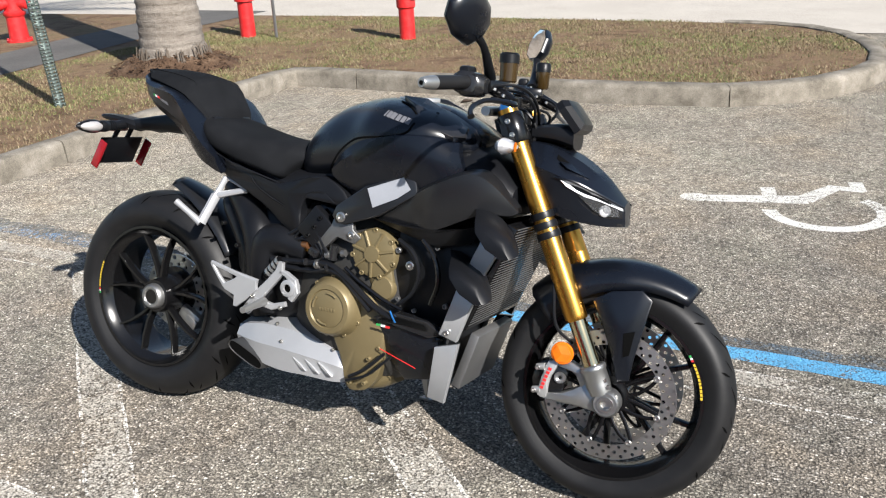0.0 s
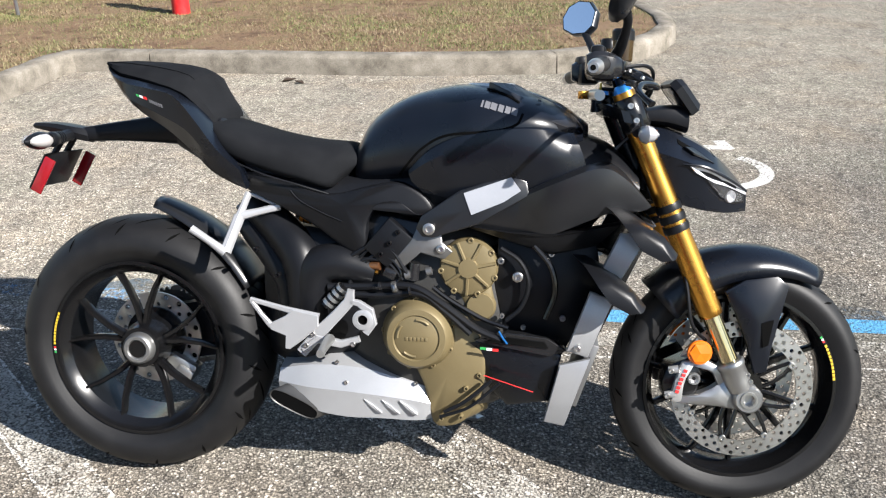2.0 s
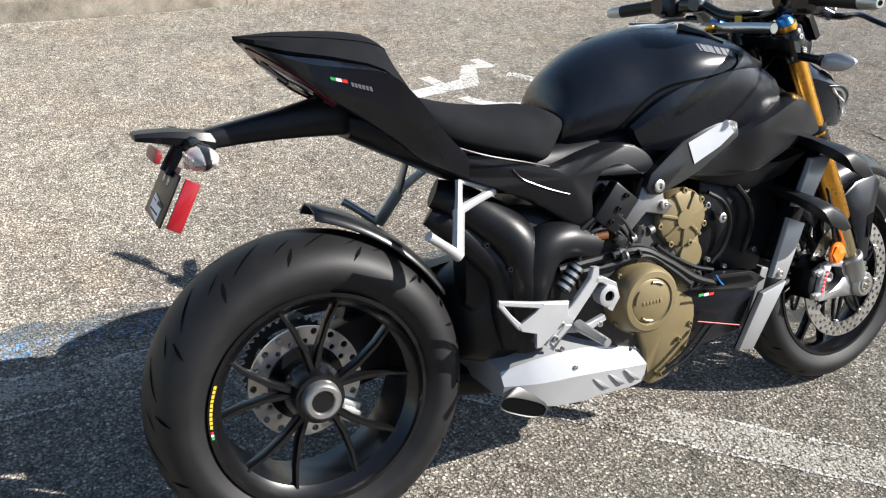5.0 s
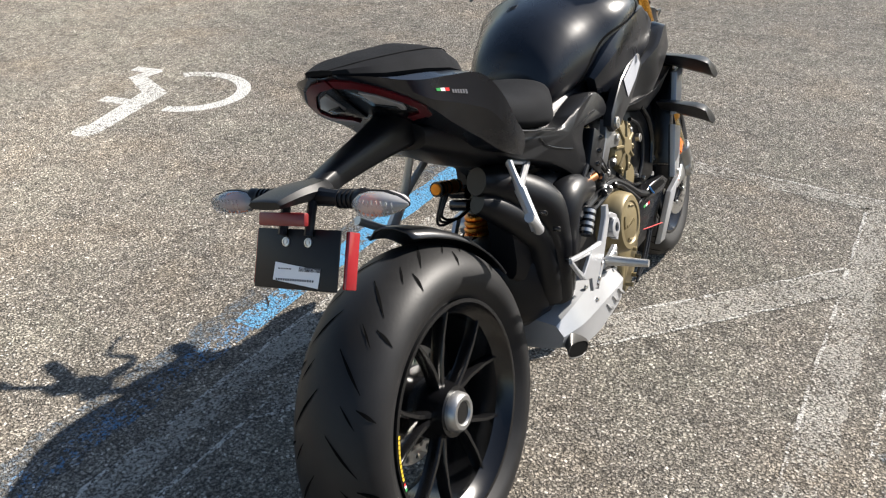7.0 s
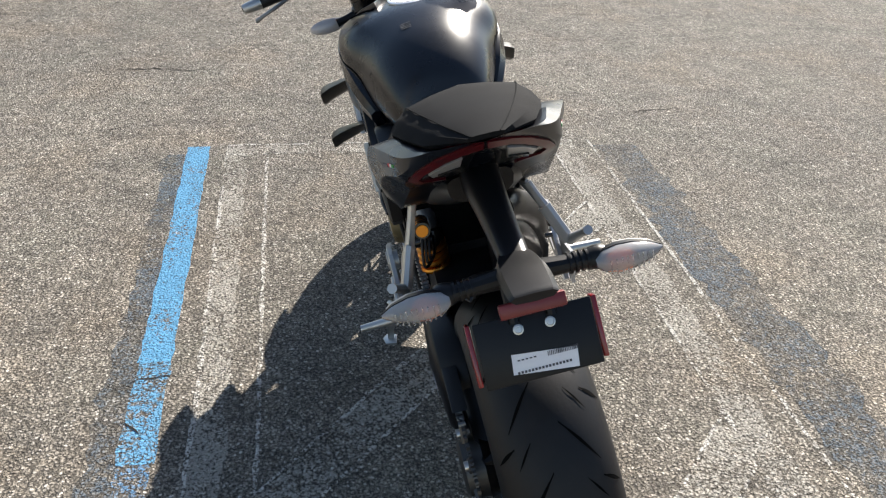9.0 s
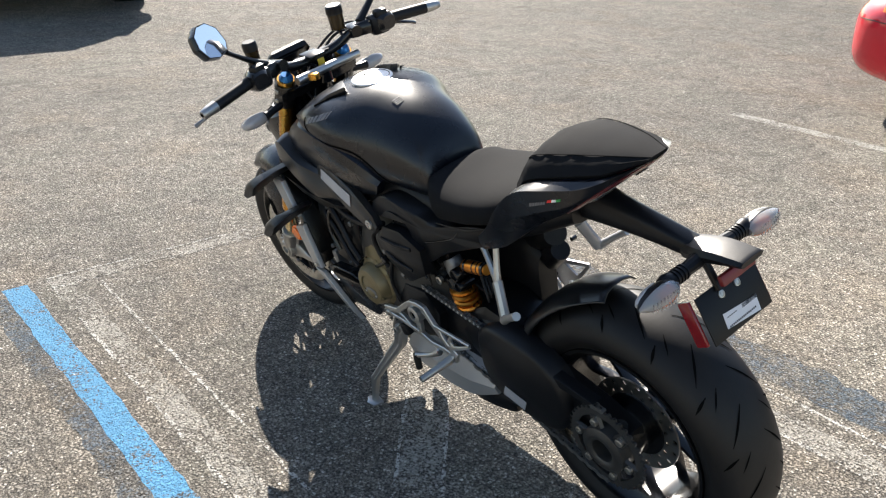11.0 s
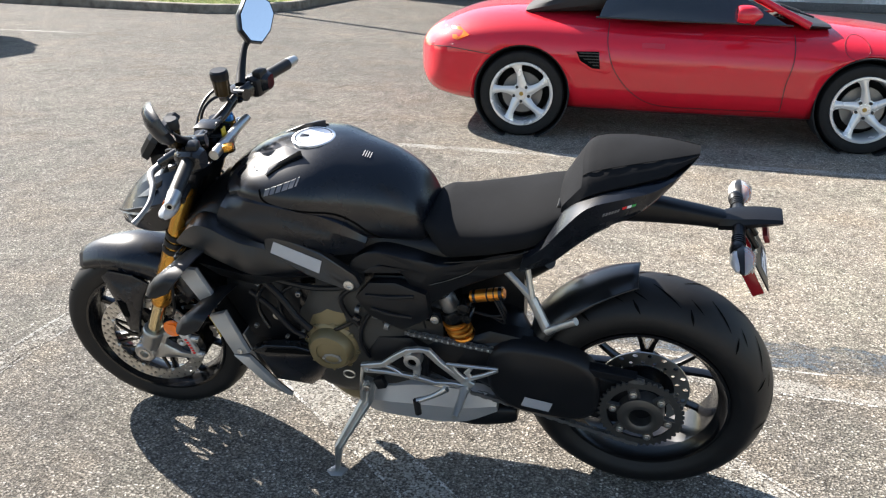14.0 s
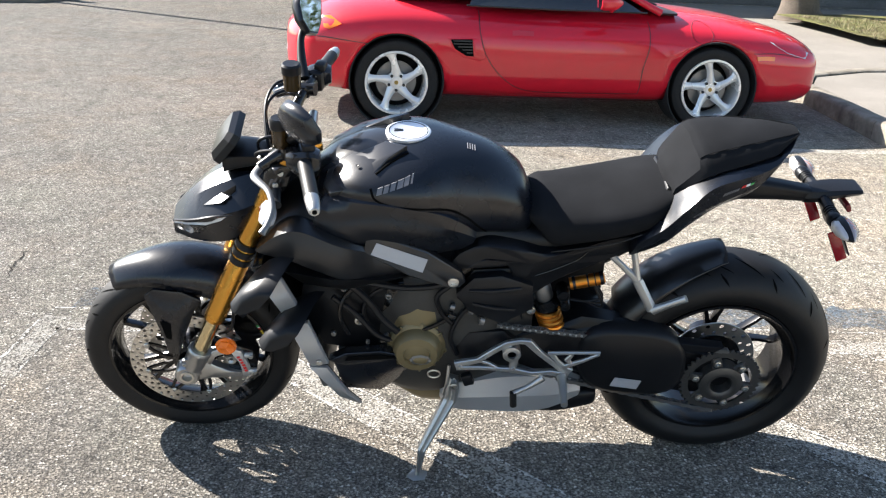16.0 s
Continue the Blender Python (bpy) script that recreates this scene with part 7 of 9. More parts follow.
def oval(c, f, g):
    return [Vector(c) + long_ax * (f * math.copysign(abs(math.cos(a)) ** 0.7, math.cos(a))) + short_ax * (g * math.copysign(abs(math.sin(a)) ** 0.7, math.sin(a))) for a in (2 * math.pi * k / 24 for k in range(24))]
rings(bm, [oval((-0.225, -0.095, 0.262), 0.9, 1.3), oval((-0.270, -0.128, 0.250), 1.0, 1.35), oval((-0.312, -0.150, 0.236), 1.0, 1.0), oval((-0.313, -0.1505, 0.2355), 0.97, 0.92), oval((-0.280, -0.125, 0.248), 0.90, 0.82)])
part("exhaust_tip", bm, SPROCKET, sil, "dark steel slanted exhaust outlet", 35)
bm = bmesh.new()
bm.faces.new([bm.verts.new(p) for p in oval((-0.310, -0.1490, 0.2365), 0.96, 0.90)])
part("exhaust_bore", bm, GROOVE, sil)

part("silencer_tail", hull(dense([(-0.16, 0.195, 0.235, 0.05, 0.215, 0.075), (-0.28, 0.185, 0.262, 0.056, 0.225, 0.075), (-0.385, 0.205, 0.270, 0.05, 0.24, 0.072), (-0.405, 0.220, 0.262, 0.044, 0.24, 0.072)]), 16, 4.0), BLACK_MATT, bike, "black lower end of the silencer")
# rear sets
for s in (-1, 1):
    rs_mat = SILVER if s < 0 else ALU
    bm = bmesh.new()
    if s < 0:
        add_bar(bm, [(-0.394, 0.510), (-0.310, 0.489), (-0.231, 0.471)], 0.209, [0.010, 0.013, 0.022], 0.008, s)
        add_bar(bm, [(-0.392, 0.507), (-0.368, 0.474), (-0.345, 0.447)], 0.209, [0.010, 0.010, 0.014], 0.008, s)
        add_slab(bm, [(x, s * 0.210, z) for x, z in ((-0.352, 0.452), (-0.310, 0.474), (-0.290, 0.490), (-0.232, 0.478), (-0.231, 0.452), (-0.268, 0.418), (-0.300, 0.394), (-0.311, 0.395), (-0.310, 0.426), (-0.345, 0.440))], (0, -s * 0.008, 0), 0.002)
    else:
        add_bar(bm, [(-0.235, 0.480), (-0.300, 0.484), (-0.372, 0.487)], 0.209, [0.012, 0.009, 0.008], 0.007, s)
        add_bar(bm, [(-0.370, 0.482), (-0.330, 0.458), (-0.292, 0.440), (-0.276, 0.432)], 0.209, [0.009, 0.011, 0.014, 0.016], 0.007, s)
        add_bar(bm, [(-0.243, 0.482), (-0.262, 0.455), (-0.286, 0.430)], 0.209, [0.014, 0.012, 0.016], 0.007, s)
        add_bar(bm, [(-0.300, 0.478), (-0.288, 0.460), (-0.300, 0.444)], 0.2085, [0.010, 0.016, 0.012], 0.006, s)
    part("heel_guard", bm, rs_mat, bike, "silver heel guard with a cut-out", 25)
    bm = bmesh.new()
    if s < 0:
        add_bar(bm, [(-0.156, 0.540), (-0.160, 0.512), (-0.190, 0.478), (-0.232, 0.434), (-0.275, 0.384)], 0.203, [0.016, 0.026, 0.026, 0.030, 0.026], 0.012, s)
        add_bar(bm, [(-0.270, 0.392), (-0.235, 0.420), (-0.180, 0.410), (-0.136, 0.424)], 0.206, [0.014, 0.020, 0.018, 0.014], 0.012, s)
        add_bar(bm, [(-0.158, 0.512), (-0.138, 0.508), (-0.112, 0.490), (-0.106, 0.462), (-0.122, 0.438)], 0.203, [0.012, 0.014, 0.020, 0.022, 0.018], 0.014, s)
    else:
        add_bar(bm, [(0.006, 0.426), (-0.055, 0.443), (-0.090, 0.474), (-0.126, 0.503), (-0.160, 0.512), (-0.188, 0.510)], 0.203, [0.018, 0.016, 0.016, 0.014, 0.014, 0.014], 0.012, s)
        add_bar(bm, [(-0.182, 0.510), (-0.215, 0.474), (-0.255, 0.440), (-0.300, 0.410)], 0.203, [0.020, 0.016, 0.016, 0.030], 0.012, s)
        add_bar(bm, [(0.002, 0.414), (-0.060, 0.418), (-0.110, 0.416), (-0.150, 0.412)], 0.203, [0.014, 0.012, 0.012, 0.016], 0.012, s)
        add_bar(bm, [(-0.146, 0.414), (-0.200, 0.402), (-0.250, 0.408), (-0.296, 0.398)], 0.203, [0.014, 0.014, 0.016, 0.024], 0.012, s)
        add_bar(bm, [(-0.118, 0.500), (-0.140, 0.472), (-0.150, 0.440), (-0.146, 0.412)], 0.202, [0.020, 0.040, 0.022, 0.018], 0.011, s)
        add_bar(bm, [(-0.060, 0.440), (-0.085, 0.432), (-0.105, 0.418)], 0.202, [0.010, 0.009, 0.010], 0.010, s)
    rs = part("footrest_bracket", bm, rs_mat, bike, "open cast footrest bracket", 25)
    px, pz = (-0.127, 0.471) if s < 0 else (-0.141, 0.472)
    part("pivot_ring", lathe([(s * 0.180, 0.010), (s * 0.180, 0.024), (s * 0.207, 0.024), (s * 0.209, 0.019), (s * 0.209, 0.012)], (px, 0, pz), "y", 24), rs_mat, rs)
    part("pivot_bore", lathe([(s * 0.2035, 0.0), (s * 0.2035, 0.0125)], (px, 0, pz), "y", 20, closed=False), GROOVE, rs)
    for bx, bz in (((-0.262, 0.404), (-0.150, 0.412), (-0.246, 0.432)) if s < 0 else ((-0.286, 0.404), (-0.148, 0.424), (-0.008, 0.421), (-0.224, 0.396))):
        part("bracket_bolt", bolt_head((bx, s * 0.203, bz), 0.0062, 0.006, s), STEEL, rs)
    fx, fz = (-0.205, 0.422) if s < 0 else (-0.280, 0.398)
    peg = tube([(fx, s * 0.205, fz), (fx, s * 0.24, fz - 0.002), (fx + 0.003, s * 0.305, fz - 0.006)], [0.013, 0.011, 0.009], 12, 2)
    part("footpeg", peg, ALU, bike, "knurled aluminium footpeg")
    if s < 0:
        cyl = part("brake_cylinder", tube([(-0.222, -0.168, 0.492), (-0.178, -0.168, 0.540)], [0.015, 0.014], 14, 1), BLACK_METAL, bike)
        for k in range(4):
            f = 0.1 + 0.24 * k
            a = Vector((-0.222, -0.168, 0.492)).lerp(Vector((-0.178, -0.168, 0.540)), f)
            part("cylinder_ring", tube([a, a + Vector((0.0055, 0, 0.006))], 0.0168, 14, 1), ALU, cyl)
    else:
        part("gear_lever", tube([(-0.231, 0.205, 0.394), (-0.20, 0.212, 0.372), (-0.17, 0.222, 0.362), (-0.152, 0.230, 0.358)], [0.010, 0.007, 0.007, 0.009], 10, 3), ALU, bike, "slim gear lever with a rubber toe")
        part("toe_rubber", tube([(-0.152, 0.230, 0.362), (-0.156, 0.232, 0.315)], 0.0095, 12, 1), RUBBER, bike)
        part("gear_rod", tube([(-0.05, 0.19, 0.42), (-0.23, 0.20, 0.395)], 0.005, 8, 1), STEEL, bike)
    # pillion peg hanger
    bm = bmesh.new()
    a, b, c = ((-0.422, 0.748), (-0.345, 0.717), (-0.462, 0.614)) if s < 0 else ((-0.374, 0.742), (-0.427, 0.780), (-0.492, 0.612))
    inn = 0.114 if s < 0 else 0.118
    top_a, top_b, low = Vector((a[0], s * inn, a[1])), Vector((b[0], s * inn, b[1])), Vector((c[0], s * 0.175, c[1]))
    fork = low.lerp(top_a if s < 0 else (top_a + top_b) / 2, 0.60 if s < 0 else 0.48)
    add_tube(bm, [low, low.lerp(fork, 0.5), fork], [0.0125, 0.0120, 0.0125], 8, 2, 1.2)
    for p in (top_a, top_b):
        add_tube(bm, [fork, fork.lerp(p, 0.5), p], [0.0095, 0.0075, 0.0080], 8, 3, 1.2)
    add_tube(bm, [top_a, top_b], 0.0050, 8, 1)
    part("pillion_hanger", bm, SILVER if s < 0 else ALU, bike, "silver pillion footrest hanger")
    part("pillion_peg", tube([(c[0], s * 0.178, c[1]), (c[0] - 0.035, s * 0.19, c[1] + 0.03), (c[0] - 0.072, s * 0.20, c[1] + 0.058)], [0.012, 0.009, 0.010], 12, 2), SILVER if s < 0 else ALU, bike, "folded silver pillion peg")

# side stand, left
foot = BIKE.inverted() @ Vector((0.092, 0.262, 0.008))
stand_line = [Vector((0.004, 0.168, 0.352)), Vector((0.008, 0.172, 0.325)), Vector((0.012, 0.180, 0.285)), foot + Vector((-0.010, -0.016, 0.085)), foot + Vector((-0.004, -0.004, 0.022)), foot]
loops = []
for p, w, t in zip(stand_line, (0.024, 0.036, 0.034, 0.022, 0.013, 0.012), (0.012, 0.014, 0.013, 0.011, 0.009, 0.008)):
    loops.append([p + Vector((w / 2 * u, t * v, 0.3 * w / 2 * u)) for u, v in ((-1, -1), (-1, 0.5), (-0.55, 1), (-0.1, 0.35), (0.1, 0.35), (0.55, 1), (1, 0.5), (1, -1))])
stand = part("side_stand", rings(bmesh.new(), loops), ALU, bike, "bare aluminium side stand, folded out", 25)
part("stand_foot", slab([foot + Vector((dx, dy, 0.0)) for dx, dy in ((-0.028, -0.014), (0.012, -0.020), (0.030, 0.004), (0.010, 0.022), (-0.020, 0.016))], (0, 0.002, -0.008), 0.002), ALU, stand)
part("stand_pivot", bolt_head((0.005, 0.168, 0.335), 0.011, 0.022, 1), STEEL, stand)
part("stand_spring", tube([(0.020, 0.165, 0.392), (0.024, 0.178, 0.34), (0.030, 0.172, 0.292)], 0.0050, 8, 3), STEEL, bike)
part("stand_switch", box((0.030, 0.022, 0.036), pose(-0.032, 0.172, 0.352, 0, 20, 0), 0.005), BLACK_MATT, bike)
ringline = [(0.060 + 0.017 * math.cos(a), 0.168, 0.362 + 0.013 * math.sin(a)) for a in (2 * math.pi * k / 14 for k in range(15))]
part("hose_clip", tube(ringline, 0.0025, 6, 1), STEEL, bike)

# shock absorber and its gold reservoir
bm = bmesh.new()
turns = []
for k in range(90):
    f = k / 89
    a = 2 * math.pi * 4 * f
    turns.append((-0.254 + 0.022 * f + 0.030 * math.cos(a), 0.098 + 0.030 * math.sin(a), 0.496 + 0.056 * f))
add_tube(bm, turns, 0.0072, 8, 1)
shock = part("shock_spring", bm, GOLD_DEEP, bike, "gold coil of the rear shock absorber")
part("shock_body", tube([(-0.266, 0.098, 0.46), (-0.238, 0.098, 0.540), (-0.232, 0.098, 0.558)], [0.016, 0.020, 0.026], 18, 1), BLACK_METAL, bike)
part("shock_collar", tube([(-0.235, 0.098, 0.555), (-0.231, 0.098, 0.566), (-0.226, 0.098, 0.584)], [0.033, 0.035, 0.034], 20, 1), BLACK_METAL, bike)
part("shock_head", tube([(-0.226, 0.098, 0.584), (-0.222, 0.098, 0.594), (-0.214, 0.098, 0.616), (-0.208, 0.098, 0.626)], [0.024, 0.025, 0.025, 0.022], 20, 1), ALU_DARK, bike, "grey cast head of the shock absorber")
part("head_bolt", bolt_head((-0.188, 0.128, 0.566), 0.012, 0.010, 1), STEEL, bike)
res = part("shock_reservoir", tube([(-0.284, 0.112, 0.640), (-0.294, 0.112, 0.643), (-0.362, 0.114, 0.662), (-0.372, 0.114, 0.665)], [0.016, 0.017, 0.017, 0.013], 18, 1), GOLD_DEEP, bike, "gold shock reservoir with black bands")
for f, w in ((0.02, 0.10), (0.50, 0.05), (0.74, 0.04), (0.92, 0.12)):
    p0, p1 = Vector((-0.290, 0.112, 0.6415)), Vector((-0.366, 0.114, 0.6635))
    part("reservoir_band", tube([p0.lerp(p1, f), p0.lerp(p1, f + w)], 0.0178, 18, 1), BLACK_METAL, res)
for ax, az, ar in ((-0.268, 0.618, 0.017), (-0.276, 0.586, 0.014)):
    adj = part("shock_adjuster", lathe([(0.095, ar), (0.140, ar), (0.143, ar * 0.9), (0.143, ar * 0.78), (0.138, ar * 0.74), (0.138, 0.0)], (ax, 0, az), "y", 20, closed=False), BLACK_METAL, bike)
for k in range(3):
    part("cable", tube([(-0.345, 0.10 + 0.008 * k, 0.645), (-0.375, 0.11 + 0.008 * k, 0.60 - 0.01 * k), (-0.33, 0.10, 0.575), (-0.26, 0.09, 0.58)], 0.0035, 6, 5), BLACK_MATT, bike)
part("undertail", hull(dense([(-0.62, 0.845, 0.90, 0.06, 0.88), (-0.50, 0.78, 0.87, 0.10, 0.83), (-0.38, 0.72, 0.83, 0.11, 0.78), (-0.26, 0.68, 0.80, 0.11, 0.74), (-0.15, 0.66, 0.80, 0.11, 0.74), (-0.05, 0.66, 0.82, 0.12, 0.75), (0.10, 0.68, 0.84, 0.14, 0.76), (0.30, 0.70, 0.86, 0.12, 0.78), (0.40, 0.74, 0.88, 0.09, 0.81)]), 16, 3.0), BLACK_MATT, bike, "matt black frame and airbox under the tank")
for k in (0, 3):
    a, b = 0.02 * k - 0.04, 0.012 * k
    fpart("cable", tube([(0.40, a, 1.0), (0.47 + b, a * 1.4, 0.99), (0.50, a, 0.93), (0.44, a * 0.6, 0.86)], 0.004, 6, 5), BLACK_MATT, bike)

# smaller fittings round the engine
rnd = random.Random(21)
for side, y0 in ((-1, 0.158), (1, 0.150)):
    for pts, r, mt in ((((-0.150, 0.560), (-0.118, 0.610), (-0.075, 0.612), (-0.045, 0.575), (-0.060, 0.545)), 0.0038, BLACK_METAL),
                       (((-0.165, 0.545), (-0.150, 0.600), (-0.100, 0.640), (-0.060, 0.628)), 0.0034, BLACK_MATT),
                       (((0.030, 0.545), (0.060, 0.522), (0.095, 0.500), (0.150, 0.470), (0.205, 0.452)), 0.0060, BLACK_METAL),
                       (((0.185, 0.640), (0.230, 0.610), (0.250, 0.560), (0.235, 0.505), (0.200, 0.470)), 0.0055, BLACK_MATT),
                       (((0.260, 0.650), (0.300, 0.600), (0.310, 0.540), (0.290, 0.480)), 0.0070, BLACK_METAL)):
        part("hose", tube([(x, side * (y0 + 0.006 * math.sin(17 * x + 3 * z)), z) for x, z in pts], r, 8, 5), mt, bike)
    for x, z, r in ((-0.060, 0.540, 0.014), (-0.030, 0.570, 0.011), (0.020, 0.580, 0.010)):
        part("hose_clamp", tube([(x - 0.006, side * y0, z), (x + 0.006, side * y0, z + 0.003)], r, 12, 1), ALU_DARK, bike)
    for x, z, r in ((0.185, 0.610, 0.008), (0.300, 0.630, 0.007), (0.330, 0.480, 0.007), (0.240, 0.455, 0.006), (-0.015, 0.640, 0.007), (0.190, 0.480, 0.006)):
        part("engine_bolt", bolt_head((x, side * 0.146, z), r, 0.010, side), ALU_DARK, bike)
part("coil_cap", tube([(-0.020, -0.150, 0.560), (-0.014, -0.152, 0.600)], [0.016, 0.013], 14, 1), BLACK_GLOSS, bike)
part("plug_connector", box((0.030, 0.020, 0.022), pose(-0.070, -0.165, 0.575, 0, 25, 0), 0.004), BLACK_GLOSS, bike)
part("plug_connector", box((0.022, 0.016, 0.016), pose(0.020, 0.160, 0.560, 0, -25, 0), 0.003), BLACK_GLOSS, bike)
for k in range(3):
    part("wire_tie", tube([(-0.095 + 0.035 * k, -0.172, 0.545 - 0.004 * k), (-0.091 + 0.035 * k, -0.172, 0.546 - 0.004 * k)], 0.0105, 10, 1), STEEL if k == 1 else BLACK_GLOSS, bike)

# ---- parked cars ----
CAR_RED = plain("gloss_red_car_paint", (0.57, 0.006, 0.022), 0.60, 0.0, 0.04, 260.0, coat=1.0, spec=0.15)
CAR_DARK = plain("gloss_dark_car_paint", (0.010, 0.011, 0.014), 0.28, 0.1, 0.08, 260.0, coat=0.9)
CAR_TYRE = plain("car_tyre_rubber", (0.010, 0.010, 0.010), 0.75, 0.0, 0.2, 200.0, dust=0.03, spec=0.3)
ARCH = plain("dark_wheel_arch", (0.012, 0.012, 0.012), 0.9)
HEADLAMP_CLEAR = plain("pale_headlamp_cover", (0.50, 0.51, 0.52), 0.12, 0.0, 0.05, 200.0, coat=0.8)
RIM_SILVER = plain("silver_wheel_paint", (0.72, 0.72, 0.71), 0.26, 0.35, 0.06, 300.0)
GLASS_DARK = plain("dark_car_glass", (0.015, 0.018, 0.02), 0.06, 0.0, 0.05, 100.0, coat=0.6)
CLOTH_TOP = plain("black_folding_roof_cloth", (0.016, 0.016, 0.017), 0.8, 0.0, 0.2, 500.0, 0.0004)
TRIM = plain("black_car_trim", (0.02, 0.02, 0.02), 0.5)


def carve(ob, cutters):
    """Cut shapes out of a part for good."""
    tools = []
    for bm in cutters:
        bmesh.ops.recalc_face_normals(bm, faces=bm.faces)
        me = bpy.data.meshes.new("cutter")
        bm.to_mesh(me)
        bm.free()
        t = new("cutter", me)
        t.parent = ob.parent
        tools.append(t)
        m = ob.modifiers.new("cut", "BOOLEAN")
        m.object, m.operation, m.solver = t, "DIFFERENCE", "EXACT"
    bpy.context.view_layer.update()
    got = bpy.data.meshes.new_from_object(ob.evaluated_get(bpy.context.evaluated_depsgraph_get()))
    ob.modifiers.clear()
    ob.data = got
    for t in tools:
        bpy.data.objects.remove(t)
    return ob


def car_wheel(parent, x, y, side, r, rim, width, spokes, twin, seat_r=0.06):
    """A wheel on one flank: tyre, rim, spokes, hub cap, nuts and the brake disc behind."""
    c = Vector((x, 0, r))
    o = lambda s: side * (y + s)
    prof = [(o(-width), rim), (o(-width), r - 0.02), (o(-width + 0.03), r), (o(-0.03), r), (o(-0.008), r - 0.012), (o(0.0), r - 0.035), (o(-0.002), rim + 0.02), (o(-0.012), rim)]
    wheel = part("wheel", lathe(prof, c, "y", 56), CAR_TYRE, parent, "road wheel with a black tyre")
    part("rim", lathe([(o(-0.010), rim), (o(0.001), rim - 0.002), (o(0.002), rim - 0.016), (o(-0.006), rim - 0.022), (o(-0.06), rim - 0.030), (o(-width * 0.9), rim - 0.034), (o(-width * 0.9), rim)], c, "y", 56), RIM_SILVER, wheel)
    for k in range(spokes):
        a = 2 * math.pi * k / spokes + math.pi / 2
        bm = bmesh.new()
        if twin:
            add_spoke(bm, c, a, 0.03, a, rim - 0.012, o(-0.030), o(-0.018), 0.013, 0.017, 0.010)
        else:
            loops = []
            for f, wd, yy in ((0.0, 0.042, -0.033), (0.3, 0.030, -0.026), (0.6, 0.024, -0.020), (0.85, 0.031, -0.014), (1.0, 0.060, -0.012)):
                rr, aa = 0.045 + (rim - 0.06) * f, a + 0.22 * f
                d, s = Vector((math.cos(aa), 0, math.sin(aa))), Vector((-math.sin(aa), 0, math.cos(aa)))
                p = c + d * rr
                loops.append([p + s * (wd * u) + Vector((0, o(yy + v), 0)) for u, v in ((-1, -0.012), (-0.55, 0.004), (0.0, 0.009), (0.55, 0.004), (1, -0.012), (0.0, -0.03))])
            rings(bm, loops)
        part("spoke", bm, RIM_SILVER, wheel)
        an = a + math.pi / spokes
        if k < 5:
            part("wheel_nut", bolt_head((x + 0.058 * math.cos(an), side * (y - 0.034), r + 0.058 * math.sin(an)), 0.011, 0.014, side), TRIM, wheel)
    part("hub", lathe([(o(-0.09), 0.0), (o(-0.09), 0.078), (o(-0.036), 0.076), (o(-0.030), 0.036), (o(-0.026), 0.034), (o(-0.024), 0.0)], c, "y", 30, closed=False), RIM_SILVER, wheel)
    part("hub_badge", lathe([(o(-0.024), 0.016), (o(-0.021), 0.015), (o(-0.021), 0.0)], c, "y", 16, closed=False), plain("dull_gold_badge", (0.35, 0.24, 0.07), 0.4, 0.5), wheel)
    part("brake_disc", lathe([(o(-0.10), 0.06), (o(-0.10), rim - 0.085), (o(-0.115), rim - 0.085), (o(-0.115), 0.06)], c, "y", 40), ALU_DARK, wheel)
    return wheel


def arch_cut(x, y, r, side, depth=0.30):
    return lathe([(side * (y - depth), r), (side * (y + 0.3), r)], (x, 0, 0.325), "y", 48, closed=False)


# red roadster beside the bay, nose towards -x
roadster = thing("roadster", Matrix.Translation((-0.791, -5.118, 0)) @ pose(0, 0, 0, 0, 0, 184.65), "glossy red open-top roadster with a black cloth roof and silver wheels", "car")
RB = dense([(2.16, 0.28, 0.575, 0.50, 0.46), (2.10, 0.20, 0.645, 0.69, 0.47), (1.92, 0.16, 0.735, 0.79, 0.48), (1.55, 0.15, 0.812, 0.865, 0.51), (1.20, 0.15, 0.850, 0.885, 0.52), (0.80, 0.15, 0.880, 0.875, 0.54), (0.30, 0.15, 0.885, 0.865, 0.55), (-0.30, 0.15, 0.890, 0.870, 0.56), (-0.80, 0.16, 0.915, 0.885, 0.58), (-1.25, 0.17, 0.930, 0.892, 0.60), (-1.60, 0.19, 0.900, 0.860, 0.60), (-1.82, 0.22, 0.830, 0.780, 0.58), (-1.95, 0.26, 0.760, 0.640, 0.56), (-2.03, 0.34, 0.690, 0.46, 0.54)], 3)
KU, KL = 2.9, 4.0
body = part("body", hull(RB, 44, KU, KL), CAR_RED, roadster, "rounded glossy red body shell", 50)
cuts = []
for s in (-1, 1):
    cuts += [arch_cut(1.2075, 0.86, 0.355, s), arch_cut(-1.2075, 0.86, 0.355, s)]
carve(body, cuts)
